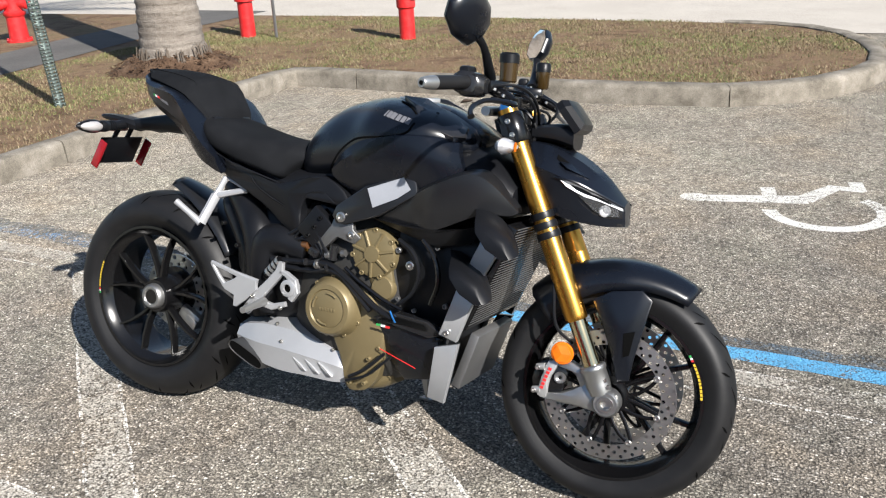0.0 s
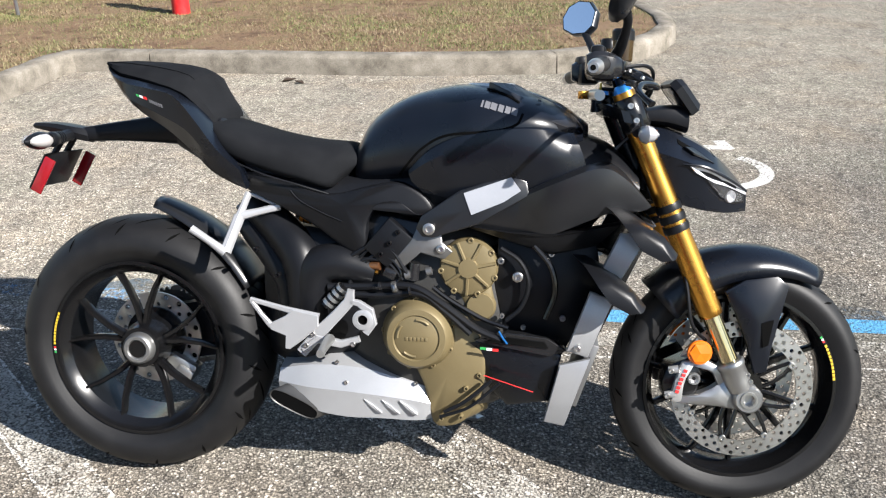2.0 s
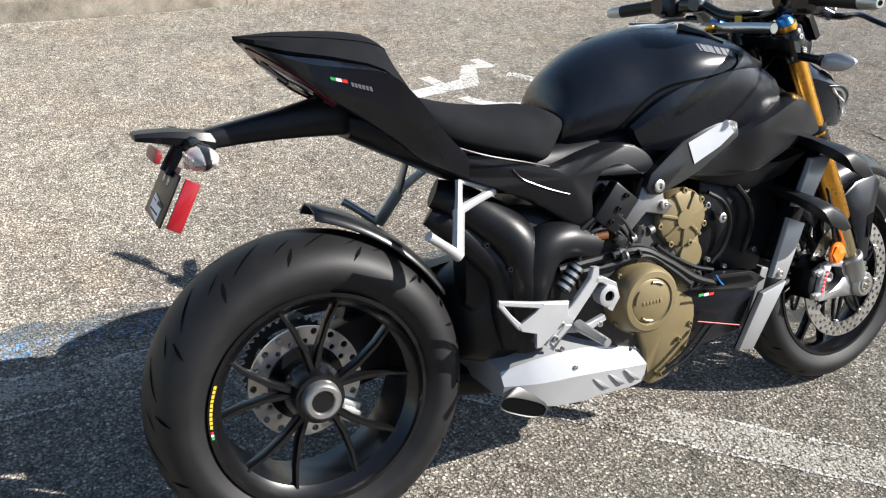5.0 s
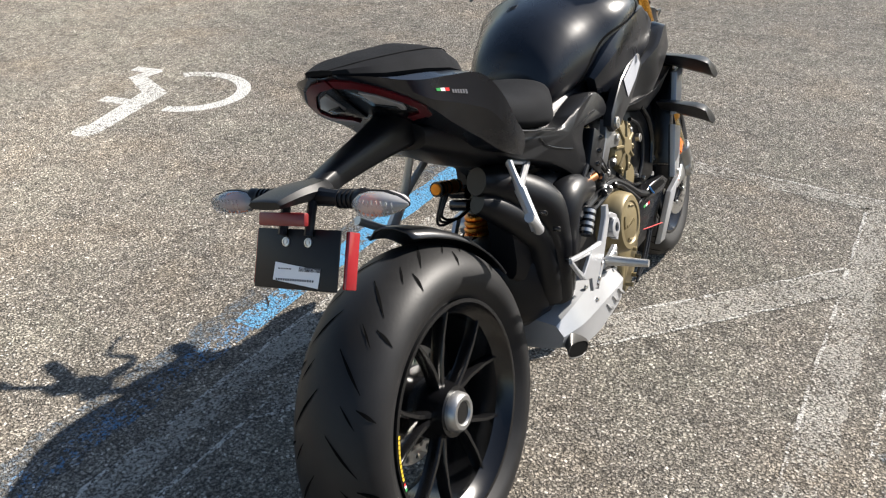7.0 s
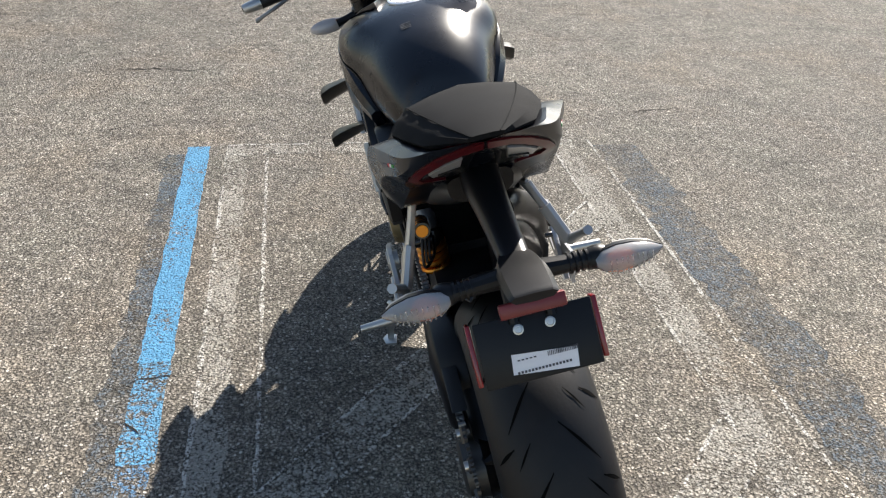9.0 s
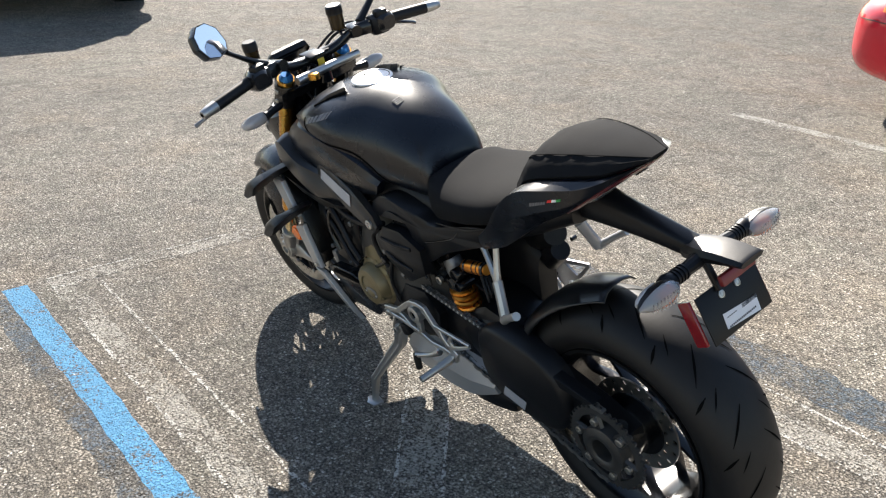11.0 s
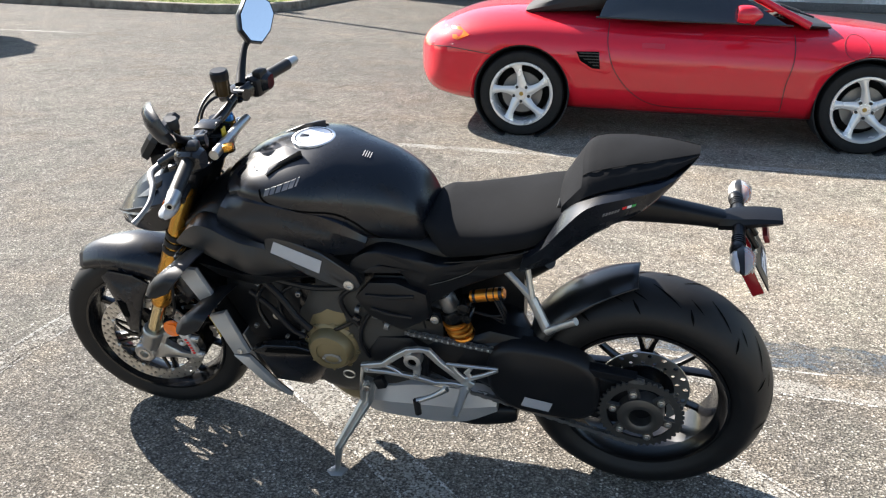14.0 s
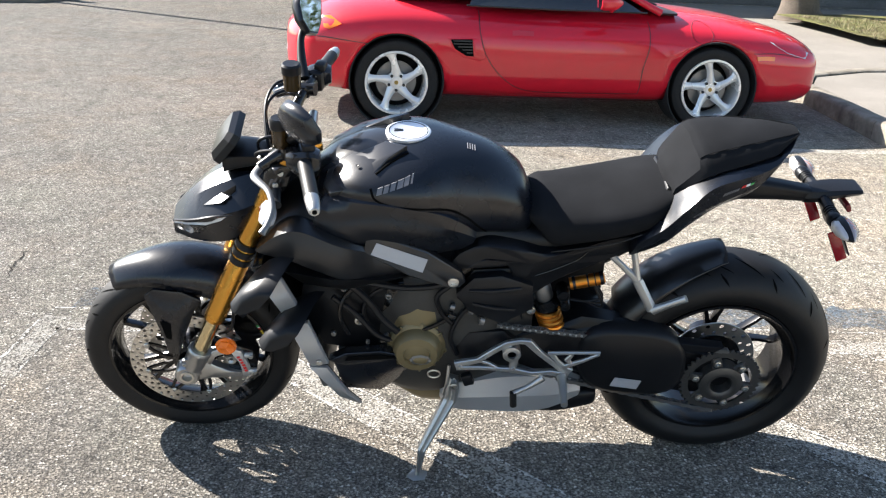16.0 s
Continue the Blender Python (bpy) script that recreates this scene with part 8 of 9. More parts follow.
for s in (-1, 1):
    for x in (1.2075, -1.2075):
        part("arch_liner", lathe([(s * 0.565, 0.001), (s * 0.565, 0.353), (s * 0.868, 0.353), (s * 0.868, 0.344), (s * 0.580, 0.344), (s * 0.580, 0.001)], (x, 0, 0.325), "y", 40), ARCH, roadster)
        car_wheel(roadster, x, 0.858, s, 0.316, 0.236, 0.22, 5, False)
    flank_line(RB, [(-0.60, 0.84), (-0.60, 0.70), (-0.54, 0.52), (-0.40, 0.36), (-0.22, 0.275), (0.10, 0.262), (0.64, 0.268)], s, KU, KL, 0.0055, TRIM, "door_joint", body)
    flank_line(RB, [(0.64, 0.268), (0.645, 0.45), (0.68, 0.62), (0.69, 0.80)], s, KU, KL, 0.0055, TRIM, "door_joint", body)
    flank_line(RB, [(-0.86, 0.215), (0.0, 0.205), (0.88, 0.21)], s, KU, KL, 0.010, TRIM, "sill_joint", body)
    flank_line(RB, [(-1.93, 0.63), (-1.75, 0.635), (-1.50, 0.61), (-1.42, 0.60)], s, KU, KL, 0.005, TRIM, "bumper_joint", body)
    flank_line(RB, [(1.50, 0.60), (1.70, 0.60), (1.90, 0.57)], s, KU, KL, 0.005, TRIM, "bumper_joint", body)
    flank_line(RB, [(-0.36, 0.70), (-0.30, 0.703), (-0.20, 0.70)], s, KU, KL, 0.034, plain("dark_red_door_pull", (0.48, 0.006, 0.018), 0.5, coat=0.9), "door_handle", body, 0.004)
    flank_line(RB, [(1.53, 0.565), (1.60, 0.567), (1.68, 0.563)], s, KU, KL, 0.030, AMBER, "side_marker", body, 0.004)
    circle = [(1.10 + 0.085 * math.cos(a), 0.735 + 0.075 * math.sin(a)) for a in (2 * math.pi * k / 16 for k in range(17))]
    flank_line(RB, circle, s, KU, KL, 0.004, plain("dark_red_joint", (0.16, 0.004, 0.008), 0.5), "filler_flap_joint", body, 0.0015)
    # side air intake with its slats
    def on(x, z, o=0.0):
        return (x, s * (skin_y(RB, x, z, KU, KL) + o), z)
    ring_pts = [(-0.835, 0.655), (-0.70, 0.665), (-0.60, 0.655), (-0.555, 0.52), (-0.60, 0.495), (-0.72, 0.52), (-0.80, 0.58)]
    part("intake_frame", slab([on(x, z, 0.003) for x, z in ring_pts], (0, -s * 0.012, 0), 0.003), CAR_RED, body)
    hole_pts = [(-0.82, 0.648), (-0.66, 0.652), (-0.645, 0.53), (-0.70, 0.532), (-0.79, 0.585)]
    intake = part("side_intake", slab([on(x, z, 0.0075) for x, z in hole_pts], (0, -s * 0.012, 0), 0.001), GROOVE, body, "black slatted side air intake")
    for k in range(5):
        z = 0.555 + 0.021 * k
        part("slat", slab([on(-0.80 + 0.10 * max(0, 3 - k) / 3, z + 0.004, 0.011), on(-0.655, z + 0.004, 0.011), on(-0.655, z - 0.004, 0.011), on(-0.795 + 0.10 * max(0, 3 - k) / 3, z - 0.004, 0.011)], (0, -s * 0.01, 0), 0.001), TRIM, intake)
    # tail lamp, headlamp
    lamp = [(-1.60, 0.735), (-1.70, 0.790), (-1.82, 0.775), (-1.93, 0.70), (-1.90, 0.65), (-1.74, 0.655)]
    part("tail_lamp", slab([on(x, z, 0.004) for x, z in lamp], (0.0, -s * 0.03, 0), 0.003), RED_LENS, body, "red and amber tail lamp")
    lamp = [(-1.61, 0.730), (-1.69, 0.780), (-1.76, 0.775), (-1.74, 0.700), (-1.70, 0.69)]
    part("tail_indicator", slab([on(x, z, 0.010) for x, z in lamp], (0.0, -s * 0.02, 0), 0.002), AMBER, body)
    lamp = [(1.60, 0.765), (1.74, 0.742), (1.88, 0.690), (2.00, 0.600), (1.96, 0.560), (1.80, 0.600), (1.66, 0.675)]
    part("headlamp", slab([on(x, z, 0.006) for x, z in lamp], (0.0, -s * 0.03, 0), 0.003, 0.006), HEADLAMP_CLEAR, body, "clear oval headlamp")
    # door mirror
    mir = part("door_mirror", hull(dense([(0.42, 0.93, 0.96, 0.03, 0.945, s * 0.92), (0.36, 0.895, 1.005, 0.075, 0.95, s * 0.94), (0.28, 0.89, 1.01, 0.08, 0.95, s * 0.94), (0.25, 0.90, 1.00, 0.07, 0.95, s * 0.94)]), 16, 2.6), CAR_RED, roadster, "red door mirror")
    part("mirror_foot", tube([(0.38, s * 0.80, 0.885), (0.35, s * 0.87, 0.915)], 0.022, 10, 1), CAR_RED, mir)
    part("mirror_glass", lathe([(0.248, 0.0), (0.248, 0.055)], (0, s * 0.94, 0.95), "x", 16, closed=False), MIRROR, mir)
    # side glass
    glass = [(0.62, 0.872, 0.792), (0.10, 1.16, 0.62), (-0.38, 1.17, 0.61), (-0.62, 1.03, 0.68), (-0.68, 0.882, 0.775)]
    part("side_window", slab([(x, s * y, z) for x, z, y in glass], (0, -s * 0.006, 0), 0.001), GLASS_DARK, roadster, "dark tinted side window")
    part("window_trim", tube([(0.66, s * 0.775, 0.868), (0.0, s * 0.785, 0.872), (-0.70, s * 0.770, 0.882)], 0.007, 8, 2), TRIM, roadster)
    part("windscreen_pillar", tube([(0.78, s * 0.74, 0.865), (0.42, s * 0.67, 1.04), (0.12, s * 0.58, 1.20)], [0.028, 0.024, 0.022], 10, 3), CAR_RED, roadster)
top = [(0.14, 1.05, 1.215, 0.57, 1.12), (-0.10, 0.95, 1.275, 0.605, 1.10), (-0.45, 0.90, 1.255, 0.625, 1.08), (-0.80, 0.88, 1.14, 0.665, 1.00), (-1.10, 0.87, 0.985, 0.66, 0.93), (-1.22, 0.86, 0.925, 0.60, 0.90)]
part("cloth_roof", hull(dense(top), 24, 3.2), CLOTH_TOP, roadster, "taut black cloth roof")
part("rear_window", slab([(-0.98, 0.40, 1.055), (-0.98, -0.40, 1.055), (-0.72, -0.43, 1.185), (-0.72, 0.43, 1.185)], (0.02, 0, -0.02), 0.002), GLASS_DARK, roadster)
part("windscreen", slab([(0.80, 0.70, 0.868), (0.88, 0.0, 0.868), (0.80, -0.70, 0.868), (0.14, -0.56, 1.200), (0.16, 0.0, 1.225), (0.14, 0.56, 1.200)], (-0.004, 0, -0.006), 0.001), GLASS_DARK, roadster, "curved windscreen")
part("scuttle", hull([(0.94, 0.83, 0.872, 0.66, 0.855), (0.78, 0.83, 0.888, 0.70, 0.865)], 16, 3.5), TRIM, roadster)
flank_line(RB, [(-1.90, 0.30), (-1.60, 0.235), (-1.52, 0.225)], 1, KU, KL, 0.012, TRIM, "bumper_lip", body)
for s in (-1, 1):
    part("wiper", tube([(0.90, 0.25 * s, 0.885), (0.66, 0.30 * s + 0.1, 0.955)], 0.008, 6, 1), TRIM, roadster)
part("number_plate", box((0.01, 0.34, 0.15), pose(-2.045, 0, 0.52, 0, 8, 0), 0.003), PAPER, roadster, "white number plate with bars")


def dark_suv(m, label, roof, wheel_spokes, lamp):
    car = thing("parked_van", m, label, "car", "dark parked cars")
    rb = dense([(2.35, 0.35, 0.72, 0.62, 0.55), (2.20, 0.26, 0.86, 0.82, 0.58), (1.75, 0.22, 1.00, 0.93, 0.62), (1.20, 0.21, 1.06, 0.955, 0.66), (0.50, 0.21, 1.08, 0.95, 0.68), (-0.60, 0.21, 1.09, 0.95, 0.68), (-1.50, 0.22, 1.10, 0.955, 0.68), (-2.05, 0.27, 1.10, 0.93, 0.66), (-2.32, 0.32, 1.06, 0.86, 0.62), (-2.42, 0.38, 0.98, 0.78, 0.60)], 3)
    b = part("body", hull(rb, 36, 4.2, 4.6), CAR_DARK, car, "glossy dark body", 50)
    c = []
    for s in (-1, 1):
        c += [arch_cut(1.48, 0.92, 0.385, s), arch_cut(-1.48, 0.92, 0.385, s)]
    carve(b, c)
    cab = [(1.30, 1.00, 1.08, 0.76, 1.04), (0.75, 1.00, 1.45, 0.74, 1.10), (0.35, 1.00, roof - 0.06, 0.71, 1.12), (-0.60, 1.00, roof, 0.71, 1.12), (-1.60, 1.00, roof - 0.02, 0.70, 1.12), (-2.10, 1.00, roof - 0.12, 0.69, 1.12), (-2.33, 1.00, 1.20, 0.70, 1.08)]
    part("cabin", hull(dense(cab), 24, 4.5), CAR_DARK, car)
    for s in (-1, 1):
        for x in (1.48, -1.48):
            part("arch_liner", lathe([(s * 0.62, 0.001), (s * 0.62, 0.382), (s * 0.925, 0.382), (s * 0.925, 0.376), (s * 0.63, 0.376), (s * 0.63, 0.001)], (x, 0, 0.325), "y", 36), ARCH, car)
            car_wheel(car, x, 0.925, s, 0.345, 0.225, 0.22, wheel_spokes, True)
        for x0, x1 in ((0.95, 0.02), (-0.05, -0.95), (-1.02, -1.95)):
            part("side_window", slab([(x0, s * 0.775, 1.12), (x1, s * 0.775, 1.12), (x1 + 0.02, s * 0.735, roof - 0.14), (x0 - 0.12, s * 0.735, roof - 0.16)], (0, -s * 0.01, 0), 0.002), GLASS_DARK, car)
        for x in (1.0, -0.02, -1.0):
            flank_line(rb, [(x, 0.98), (x + 0.01, 0.6), (x, 0.30)], s, 4.2, 4.6, 0.008, TRIM, "door_joint", b)
        flank_line(rb, [(-1.08, 0.27), (0.0, 0.26), (1.08, 0.27)], s, 4.2, 4.6, 0.05, TRIM, "sill_trim", b, 0.006)
        part("tail_lamp", box((0.05, 0.16, 0.30), pose(-2.36, s * 0.72, 0.90, 0, 8, s * 12), 0.012), lamp, car, "red tail lamp")
        part("bumper_reflector", box((0.02, 0.14, 0.03), pose(-2.405, s * 0.60, 0.50, 0, 0, s * 8), 0.004), RED_LENS, car)
    part("rear_bumper", hull([(-2.15, 0.30, 0.60, 0.93, 0.45), (-2.40, 0.31, 0.60, 0.88, 0.45), (-2.50, 0.34, 0.57, 0.80, 0.46)], 20, 5.0), CAR_DARK, car)
    part("number_plate", box((0.012, 0.34, 0.15), pose(-2.44, 0, 0.80, 0, 4, 0), 0.003), PAPER, car, "white number plate with bars")
    part("rear_window", slab([(-2.33, 0.58, 1.16), (-2.33, -0.58, 1.16), (-2.16, -0.55, roof - 0.16), (-2.16, 0.55, roof - 0.16)], (0.01, 0, 0), 0.002), GLASS_DARK, car)
    part("exhaust_pipe", tube([(-2.2, -0.5, 0.28), (-2.48, -0.5, 0.28)], 0.03, 12, 1), STEEL, car)
    return car


dark_suv(Matrix.Translation((10.56, -7.36, 0)) @ pose(0, 0, 0, 0, 0, -7.4), "dark glossy minivan with silver multi-spoke wheels", 1.70, 10, RED_LENS)
dark_suv(Matrix.Translation((9.85, -1.38, 0)) @ pose(0, 0, 0, 0, 0, -4.0), "dark glossy sport utility car parked tail-on", 1.72, 7, RED_LENS)

# ---- things on the grass island ----
RED_PAINT = plain("weathered_red_paint", (0.52, 0.016, 0.018), 0.42, 0.0, 0.12, 180.0, 0.0006, dust=0.12)


def hydrant(x, y):
    root = thing("fire_hydrant", Matrix.Translation((x, y, 0.12)), "red painted fire hydrant with capped outlets on the grass", "hydrant", "red hydrants and standpipes")
    part("barrel", lathe([(0.0, 0.15), (0.035, 0.15), (0.045, 0.115), (0.30, 0.105), (0.33, 0.13), (0.36, 0.13), (0.38, 0.108), (0.56, 0.105), (0.58, 0.135), (0.61, 0.135), (0.66, 0.115), (0.71, 0.07), (0.73, 0.035), (0.77, 0.032), (0.77, 0.0)], (0, 0, 0), "z", 28, closed=False), RED_PAINT, root, "red hydrant barrel")
    for a in (0, 120, 240):
        m = pose(0, 0, 0, 0, 0, a + 20)
        cap_b = lathe([(0.08, 0.062), (0.15, 0.062), (0.152, 0.075), (0.185, 0.072), (0.20, 0.05), (0.20, 0.022), (0.225, 0.020), (0.225, 0.0)], (0, 0, 0.46), "x", 20, closed=False)
        part("outlet_cap", move(cap_b, m), RED_PAINT, root)
    for k in range(8):
        a = radians(45 * k)
        part("flange_bolt", lathe([(0.03, 0.014), (0.055, 0.014), (0.055, 0.0)], (0.132 * math.cos(a), 0.132 * math.sin(a), 0), "z", 6, closed=False), RED_PAINT, root)
    part("base_pad", lathe([(-0.03, 0.26), (0.008, 0.25), (0.010, 0.0)], (0, 0, 0), "z", 24, closed=False), SOIL, root)
    return root


def standpipe(x, y, stepped, label):
    root = thing("standpipe", Matrix.Translation((x, y, 0.12)), label, "standpipe", "red hydrants and standpipes")
    prof = [(0.0, 0.085), (0.32, 0.082), (0.34, 0.10), (0.42, 0.10), (0.44, 0.082), (0.62, 0.08), (0.64, 0.105), (0.78, 0.10), (0.84, 0.06), (0.86, 0.0)] if stepped else [(0.0, 0.088), (0.40, 0.085), (0.405, 0.112), (0.56, 0.112), (0.58, 0.09), (0.74, 0.086), (0.80, 0.05), (0.81, 0.0)]
    part("pipe", lathe(prof, (0, 0, 0), "z", 26, closed=False), RED_PAINT, root)
    part("cap_nut", lathe([(0.80, 0.03), (0.90, 0.026), (0.90, 0.0)], (0, 0, 0), "z", 6, closed=False), RED_PAINT, root)
    if stepped:
        part("side_outlet", tube([(0, 0, 0.52), (0.13, -0.05, 0.52), (0.17, -0.065, 0.52)], [0.05, 0.05, 0.062], 14, 1), RED_PAINT, root)
    return root


hydrant(-8.22, 5.58)
standpipe(-5.37, 6.38, False, "red painted standpipe with a collar on the grass")
standpipe(-3.34, 6.50, True, "red painted stepped standpipe with one outlet on the grass")
part("post", tube([(-4.95, 6.35, 0.10), (-4.97, 6.36, 1.4)], 0.018, 8, 1), ALU_DARK, thing("marker_stake", Matrix(), "thin grey metal stake on the grass", "stake"))

GREEN_STEEL = plain("galvanised_green_steel", (0.17, 0.21, 0.19), 0.5, 0.5, 0.15, 120.0, 0.0004)
post = thing("sign_post", Matrix.Translation((-4.47, 2.87, 0.10)) @ pose(0, 0, 0, 0, -4.5, 8), "perforated square steel sign post leaning slightly", "sign post")
bm = bmesh.new()
for a, b in (((-1, -1), (1, -1)), ((1, -1), (1, 1)), ((1, 1), (-1, 1)), ((-1, 1), (-1, -1))):
    h = 0.030
    p, q = Vector((a[0] * h, a[1] * h, 0)), Vector((b[0] * h, b[1] * h, 0))
    for k in range(84):
        z = 0.0254 * k
        for u0, u1, v0, v1 in ((0, 1, 0, 0.3), (0, 1, 0.7, 1), (0, 0.34, 0.3, 0.7), (0.66, 1, 0.3, 0.7)):
            bm.faces.new([bm.verts.new(p.lerp(q, u) + Vector((0, 0, z + 0.0254 * v))) for u, v in ((u0, v0), (u1, v0), (u1, v1), (u0, v1))])
bmesh.ops.remove_doubles(bm, verts=bm.verts, dist=1e-5)
solid(part("perforated_tube", bm, GREEN_STEEL, post), 0.003)


def bark(name, lo, hi, ring_scale):
    m, nt, b = nodes_of(name)
    tc = nt.nodes.new("ShaderNodeTexCoord").outputs["Object"]
    mp = nt.nodes.new("ShaderNodeMapping")
    mp.inputs["Scale"].default_value = (1.0, 1.0, ring_scale)
    nt.links.new(tc, mp.inputs[0])
    a, f = tex_noise(nt, mp.outputs[0], 3.0, 5.0, 0.7), tex_noise(nt, tc, 26.0, 5.0, 0.75)
    c = mix(nt, 0.45, ramp(nt, a, [(0.35, lo), (0.65, hi)]), ramp(nt, f, [(0.3, lo), (0.7, hi)]))
    nt.links.new(c, b.inputs["Base Color"])
    b.inputs["Roughness"].default_value = 0.92
    bump(nt, b, math_node(nt, "ADD", a, f), 0.8, 0.02)
    return m


PALM_BARK = bark("ringed_palm_bark", (0.11, 0.09, 0.072), (0.27, 0.24, 0.205), 7.0)
TREE_BARK = bark("dark_tree_bark", (0.05, 0.04, 0.03), (0.14, 0.11, 0.085), 0.5)
FROND = grass_material("palm_frond", [(0.0, (0.04, 0.08, 0.02)), (1.0, (0.10, 0.14, 0.04))])
LEAF = grass_material("tree_leaf", [(0.0, (0.03, 0.07, 0.015)), (0.6, (0.06, 0.11, 0.025)), (1.0, (0.11, 0.14, 0.04))])


def palm(x, y, h):
    root = thing("palm_tree", Matrix.Translation((x, y, 0.10)), "tall palm with a ringed grey-brown trunk flared at the soil", "tree")
    rnd = random.Random(11)
    loops = []
    n = 40
    steps = 150
    for i in range(steps):
        z = h * (i / (steps - 1)) ** 1.5
        base = 0.275 + 0.085 * math.exp(-z / 0.22)
        taper = 1 - 0.10 * z / h
        ring = 0.006 * math.sin(z * 70.0) + 0.004 * noise.noise((0, 0, z * 9))
        loops.append([Vector(((base * taper + ring + 0.012 * noise.noise((2.2 * math.cos(t), 2.2 * math.sin(t), z * 5)) + (0.02 * noise.noise((5 * math.cos(t), 5 * math.sin(t), z * 16)) if z < 0.3 else 0)) * math.cos(t), (base * taper + ring) * math.sin(t), z)) for t in (2 * math.pi * k / n for k in range(n))])
    part("trunk", rings(bmesh.new(), loops), PALM_BARK, root, "ringed grey-brown palm trunk")
    bm = bmesh.new()
    for k in range(240):      # hanging root fibres round the foot
        t, z = rnd.uniform(0, 6.283), rnd.uniform(0.02, 0.26)
        r = 0.30 + 0.085 * math.exp(-z / 0.22)
        add_tube(bm, [(r * math.cos(t), r * math.sin(t), z), ((r + 0.02) * math.cos(t + 0.02), (r + 0.02) * math.sin(t + 0.02), z * 0.5), ((r + 0.045) * math.cos(t + 0.03), (r + 0.045) * math.sin(t + 0.03), -0.01)], 0.006, 4, 1)
    tagged(part("fibre_skirt", bm, TREE_BARK, root), kind="stuff")
    bm = bmesh.new()
    for k in range(26):
        a, lift, ln = 2 * math.pi * k / 26 + rnd.uniform(-.1, .1), rnd.uniform(-0.4, 0.9), rnd.uniform(1.9, 2.5)
        d = Vector((math.cos(a), math.sin(a), 0))
        spine = [Vector((0, 0, h)) + d * (ln * f) + Vector((0, 0, lift * ln * f - 1.1 * ln * f * f * 0.6)) for f in (i / 14 for i in range(15))]
        add_tube(bm, spine, [0.022 - 0.0013 * i for i in range(15)], 4, 1)
        side = Vector((-d.y, d.x, 0))
        for i in range(2, 15):
            for s in (-1, 1):
                lf = 0.55 * math.sin(math.pi * (0.15 + 0.8 * i / 15))
                tipv = spine[i] + side * (s * lf) + d * 0.2 + Vector((0, 0, -0.25 * lf))
                bm.faces.new([bm.verts.new(p) for p in (spine[i] - d * 0.02, spine[i] + d * 0.03, tipv)])
    part("crown", bm, FROND, root, "crown of arching fronds", recalc=False)
    return root


palm(-4.78, 4.52, 6.5)


def soil_mound(x, y, r, h):
    """A loose heap of dark soil and bark chips round the foot of the trunk."""
    bm = bmesh.new()
    n, rows = 44, 9
    loops = []
    for i in range(rows):
        f = i / (rows - 1)
        rr = r * (1 - 0.62 * f)
        loops.append([Vector((x + rr * (1 + 0.16 * noise.noise((math.cos(t) * 1.6, math.sin(t) * 1.6, 0.7))) * math.cos(t), y + rr * math.sin(t), 0.118 + h * f * (1 + 0.5 * noise.noise((math.cos(t) * 2, math.sin(t) * 2, 3.0))) + 0.020 * noise.noise((rr * math.cos(t) * 14, rr * math.sin(t) * 14, 9.0)))) for t in (2 * math.pi * k / n for k in range(n))])
    rings(bm, loops, caps=False)
    rnd = random.Random(77)
    for k in range(420):
        t, f = rnd.uniform(0, 6.283), rnd.random() ** 0.7
        rr = r * (1.1 - 0.66 * f)
        add_box(bm, (rnd.uniform(0.015, 0.05), rnd.uniform(0.006, 0.014), 0.006), pose(x + rr * math.cos(t), y + rr * math.sin(t), 0.126 + h * f, rnd.uniform(-30, 30), rnd.uniform(-30, 30), rnd.uniform(0, 180)))
    return tagged(part("soil_mound", bm, MULCH, None, "", 60), "loose dark soil and bark chips heaped round the palm", "soil", kind="stuff")


MULCH = ground_mix("dark_soil_and_chips", [(0.3, (0.040, 0.024, 0.015)), (0.5, (0.095, 0.058, 0.036)), (0.72, (0.17, 0.115, 0.075))], 9.0, 70.0, 0.02)
soil_mound(-4.78, 4.52, 0.62, 0.17)


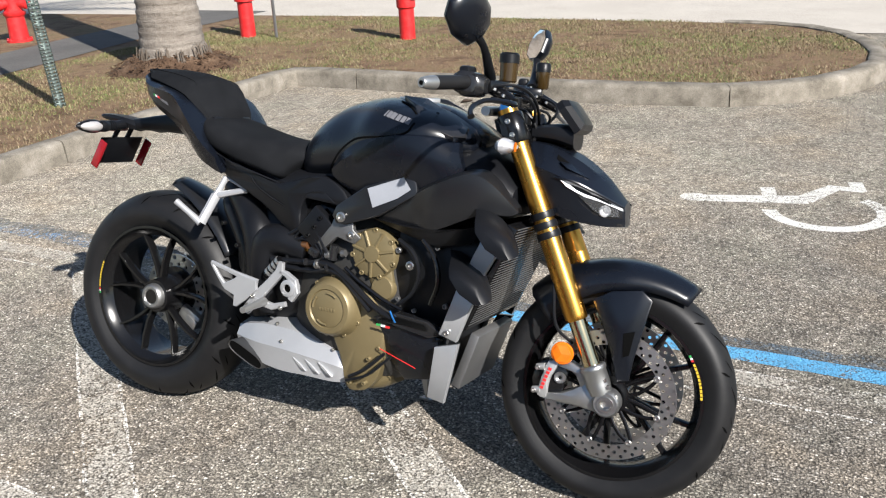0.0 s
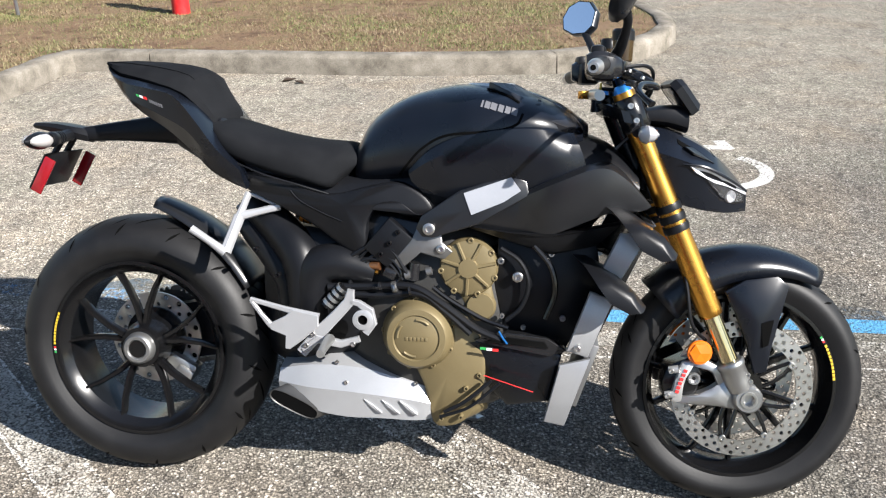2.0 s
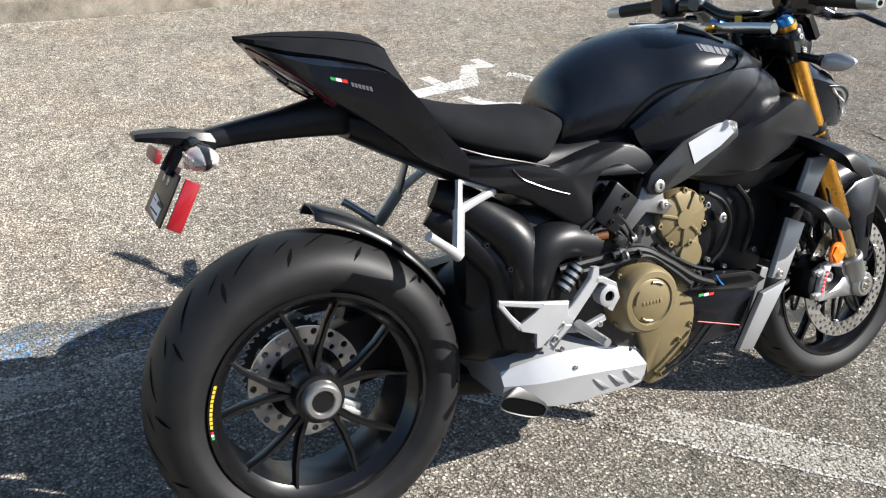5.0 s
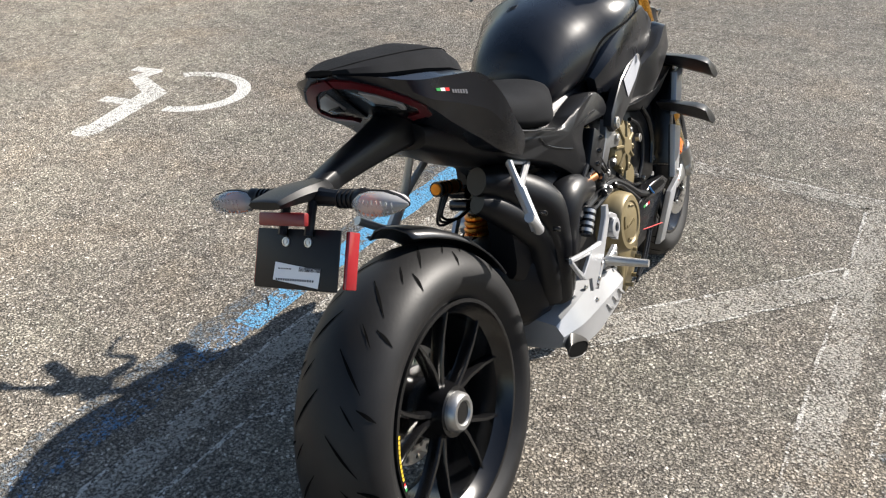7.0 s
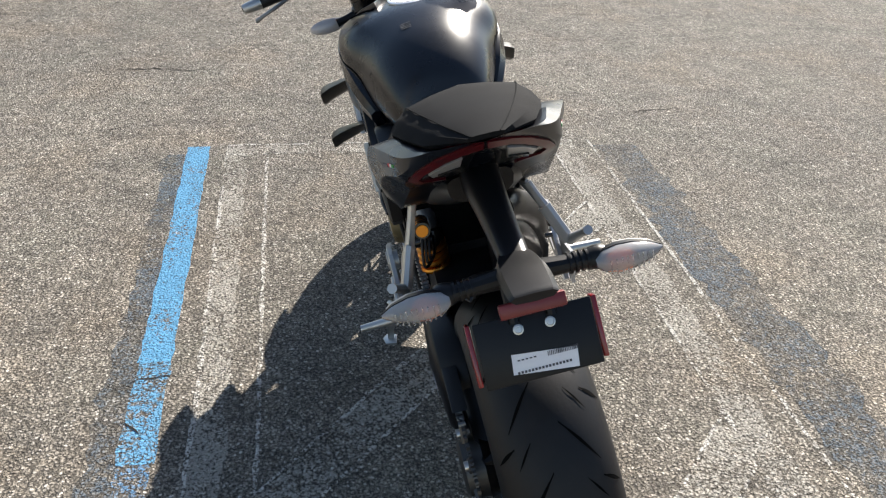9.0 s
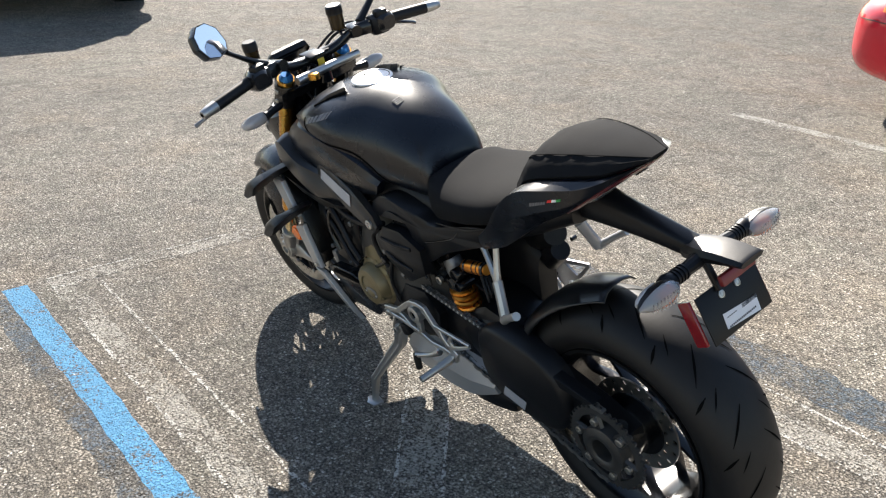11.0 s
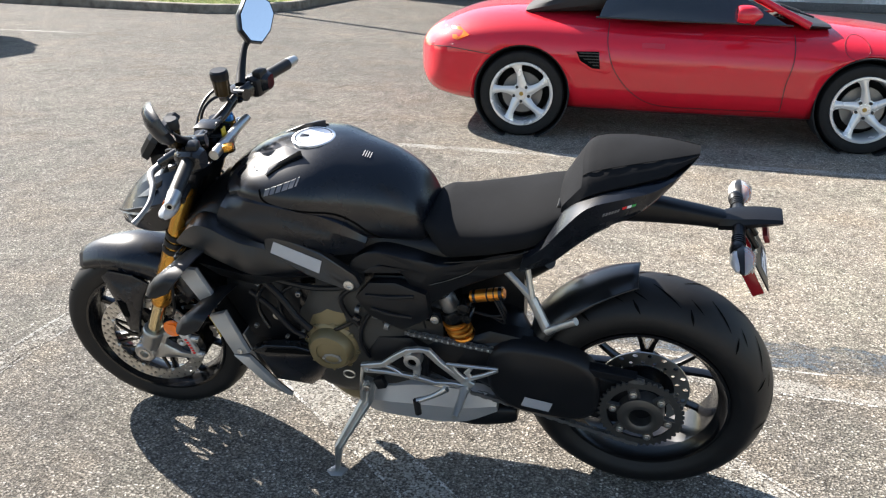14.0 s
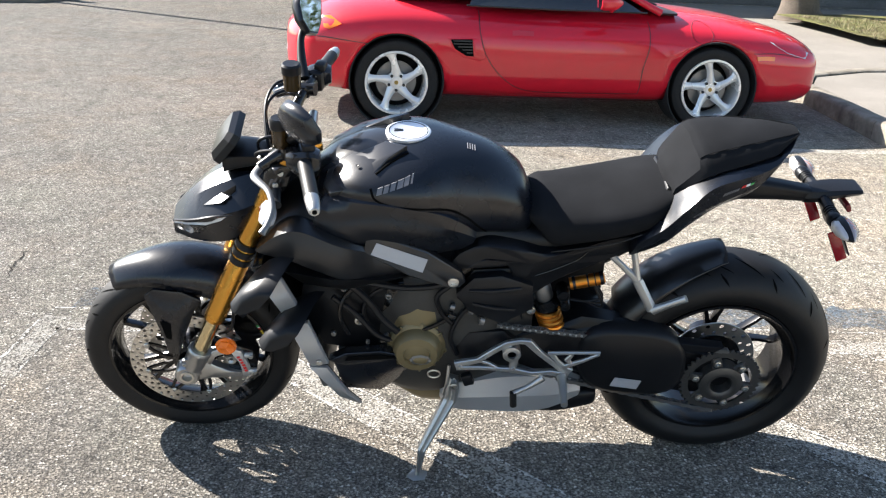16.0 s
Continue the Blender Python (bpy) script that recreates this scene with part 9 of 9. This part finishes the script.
def tree(x, y, r, h, seed, label):
    root = thing("tree", Matrix.Translation((x, y, 0.10)), label, "tree")
    rnd = random.Random(seed)
    bm = tube([(0, 0, -0.05), (0.02, 0.01, 0.25), (0.05, -0.03, h * 0.3), (-0.02, 0.05, h * 0.55), (0.1, 0.0, h * 0.8)], [r * 1.5, r * 1.05, r * 0.9, r * 0.7, r * 0.3], 16, 6)
    tips = []
    for k in range(9):
        a, z0 = rnd.uniform(0, 6.283), h * rnd.uniform(0.35, 0.7)
        ln = h * rnd.uniform(0.28, 0.45)
        e = Vector((math.cos(a) * ln, math.sin(a) * ln, z0 + ln * rnd.uniform(0.5, 1.0)))
        m = Vector((math.cos(a) * ln * 0.5, math.sin(a) * ln * 0.5, z0 + ln * 0.45))
        add_tube(bm, [(0, 0, z0), m, e], [r * 0.4, r * 0.25, r * 0.08], 8, 4)
        tips += [m, e]
    part("trunk", bm, TREE_BARK, root, "dark trunk with spreading limbs")
    verts, faces = [], []
    for k in range(7000):
        c = rnd.choice(tips) + Vector((rnd.gauss(0, 0.55), rnd.gauss(0, 0.55), rnd.gauss(0, 0.40)))
        u = Vector((rnd.gauss(0, 1), rnd.gauss(0, 1), rnd.gauss(0, 1))).normalized()
        v = u.orthogonal().normalized()
        i = len(verts)
        verts += [c - u * 0.07, c + v * 0.03, c + u * 0.07, c - v * 0.03]
        faces.append((i, i + 1, i + 2, i + 3))
    me = bpy.data.meshes.new("crown")
    me.from_pydata(verts, [], faces)
    me.materials.append(LEAF)
    cr = new("crown", me)
    cr.parent = root
    tagged(cr, kind="stuff")
    return root


tree(-6.45, -13.75, 0.30, 5.5, 3, "dark-trunked tree with a leafy crown by the wall")
tree(-8.35, -11.0, 0.14, 4.5, 4, "slim dark-trunked tree on the small lawn")

# ---- building and posts beyond the cars ----
WALL = ground_mix("pale_blue_grey_wall_paint", [(0.3, (0.58, 0.61, 0.64)), (0.7, (0.66, 0.68, 0.70))], 0.8, 30.0, 0.002)
PLINTH = ground_mix("dark_wall_base", [(0.3, (0.10, 0.10, 0.10)), (0.7, (0.15, 0.15, 0.15))], 1.5, 40.0, 0.003)
BLD = Matrix.Translation((-2.0, -16.6, 0)) @ pose(0, 0, 0, 0, 0, 3.2)
house = thing("building", BLD, "long pale blue-grey building wall with a dark base", "building", kind="structure")
part("wall", box((17.5, 0.30, 3.2), pose(-0.9, -0.15, 1.75)), WALL, house, "pale blue-grey wall")
part("wall_end", box((0.30, 9.0, 3.2), pose(7.7, -4.8, 1.75)), WALL, house)
part("wall_end", box((0.30, 9.0, 3.2), pose(-9.5, -4.8, 1.75)), WALL, house)
part("roof", box((18.4, 10.2, 0.25), pose(-0.9, -4.8, 3.47), 0.03), PLINTH, house)
part("plinth", box((17.6, 0.06, 0.16), pose(-0.9, 0.03, 0.08), 0.01), PLINTH, house)
for x in (-1.6, -4.2):
    d = part("door", box((1.05, 0.05, 2.1), pose(x, 0.022, 1.10), 0.006), plain("grey_door_paint", (0.42, 0.44, 0.46), 0.4), house, "pale grey service door")
    part("door_handle", tube([(x + 0.42, 0.05, 1.05), (x + 0.42, 0.09, 1.05), (x + 0.32, 0.09, 1.05)], 0.010, 8, 2), STEEL, d)
part("garage_door", box((2.6, 0.05, 2.4), pose(-6.6, 0.022, 1.22), 0.006), plain("dark_shutter", (0.06, 0.065, 0.07), 0.5), house, "dark roller shutter")

WOOD = ground_mix("grey_weathered_timber", [(0.3, (0.17, 0.15, 0.12)), (0.7, (0.27, 0.24, 0.20))], 6.0, 60.0, 0.003)
fp = thing("bollard", Matrix.Translation((6.95, -12.85, 0.10)), "short square weathered timber post on the lawn", "post")
part("post", box((0.16, 0.16, 1.1), pose(0, 0, 0.55), 0.012), WOOD, fp)
part("chamfered_cap", box((0.13, 0.13, 0.03), pose(0, 0, 1.112), 0.010), WOOD, fp)

# tall lamp pole whose thin shadow crosses the lot
lp = thing("lamp_pole", Matrix.Translation((6.35, -12.1, 0.10)), "slim dark lamp pole on the lawn edge", "street lamp")
part("pole", tube([(0, 0, 0), (0, 0, 0.3), (0, 0, 5.6)], [0.075, 0.06, 0.045], 14, 1), BLACK_METAL, lp)
part("base_plate", box((0.24, 0.24, 0.03), pose(0, 0, 0.03), 0.006), BLACK_METAL, lp)
part("lamp_head", box((0.16, 0.50, 0.09), pose(0, -0.2, 5.6), 0.02), BLACK_METAL, lp)


def zone_far(rnd):
    x, y = rnd.uniform(6.1, 13.0), rnd.uniform(-16.0, -11.7)
    return x, y, 1.0 if x > 6.2 else 0.3


blades("lawn_blades", "sunlit blades of the far lawn", 26000, zone_far, 9, grass_material("green_blades", [(0.0, (0.08, 0.14, 0.02)), (0.6, (0.17, 0.23, 0.04)), (1.0, (0.34, 0.32, 0.10))]), (0.03, 0.08))


def zone_side(rnd):
    return rnd.uniform(-9.5, -6.1), rnd.uniform(-13.0, -10.0), 1.0


blades("side_lawn_blades", "thin blades of the small lawn", 12000, zone_side, 13, GRASS, (0.03, 0.07))


def fallen_leaf(x, y, turn, size):
    """A dry curled leaf on the asphalt."""
    leaf = thing("dead_leaf", pose(x, y, 0.0, 0, 0, turn), "dry curled brown leaf lying on the asphalt", "leaf", "dead leaves on the asphalt")
    bm = bmesh.new()
    rows = []
    for i in range(9):
        f = i / 8
        w = size * 0.26 * math.sin(math.pi * (0.06 + 0.90 * f)) * (1 + 0.25 * math.sin(7 * f))
        lift = 0.004 + size * 0.16 * f * f
        rows.append([bm.verts.new(((f - 0.5) * size, u * w, lift + abs(u) * w * 0.8)) for u in (-1, -0.5, 0, 0.5, 1)])
    for p, q in zip(rows, rows[1:]):
        for k in range(4):
            bm.faces.new((p[k], p[k + 1], q[k + 1], q[k]))
    solid(part("blade", bm, DRY_LEAF, leaf), 0.0012)
    part("stalk", tube([(-0.5 * size, 0, 0.004), (-0.62 * size, 0.01, 0.006), (-0.78 * size, 0.006, 0.004)], 0.0016, 5, 2), DRY_LEAF, leaf)
    return leaf


DRY_LEAF = plain("dry_brown_leaf", (0.055, 0.036, 0.024), 0.8, 0.0, 0.35, 90.0, 0.0006)
fallen_leaf(-1.63, 4.29, 20, 0.10)
fallen_leaf(-1.63 + 0.09, 4.29 - 0.05, 160, 0.075)
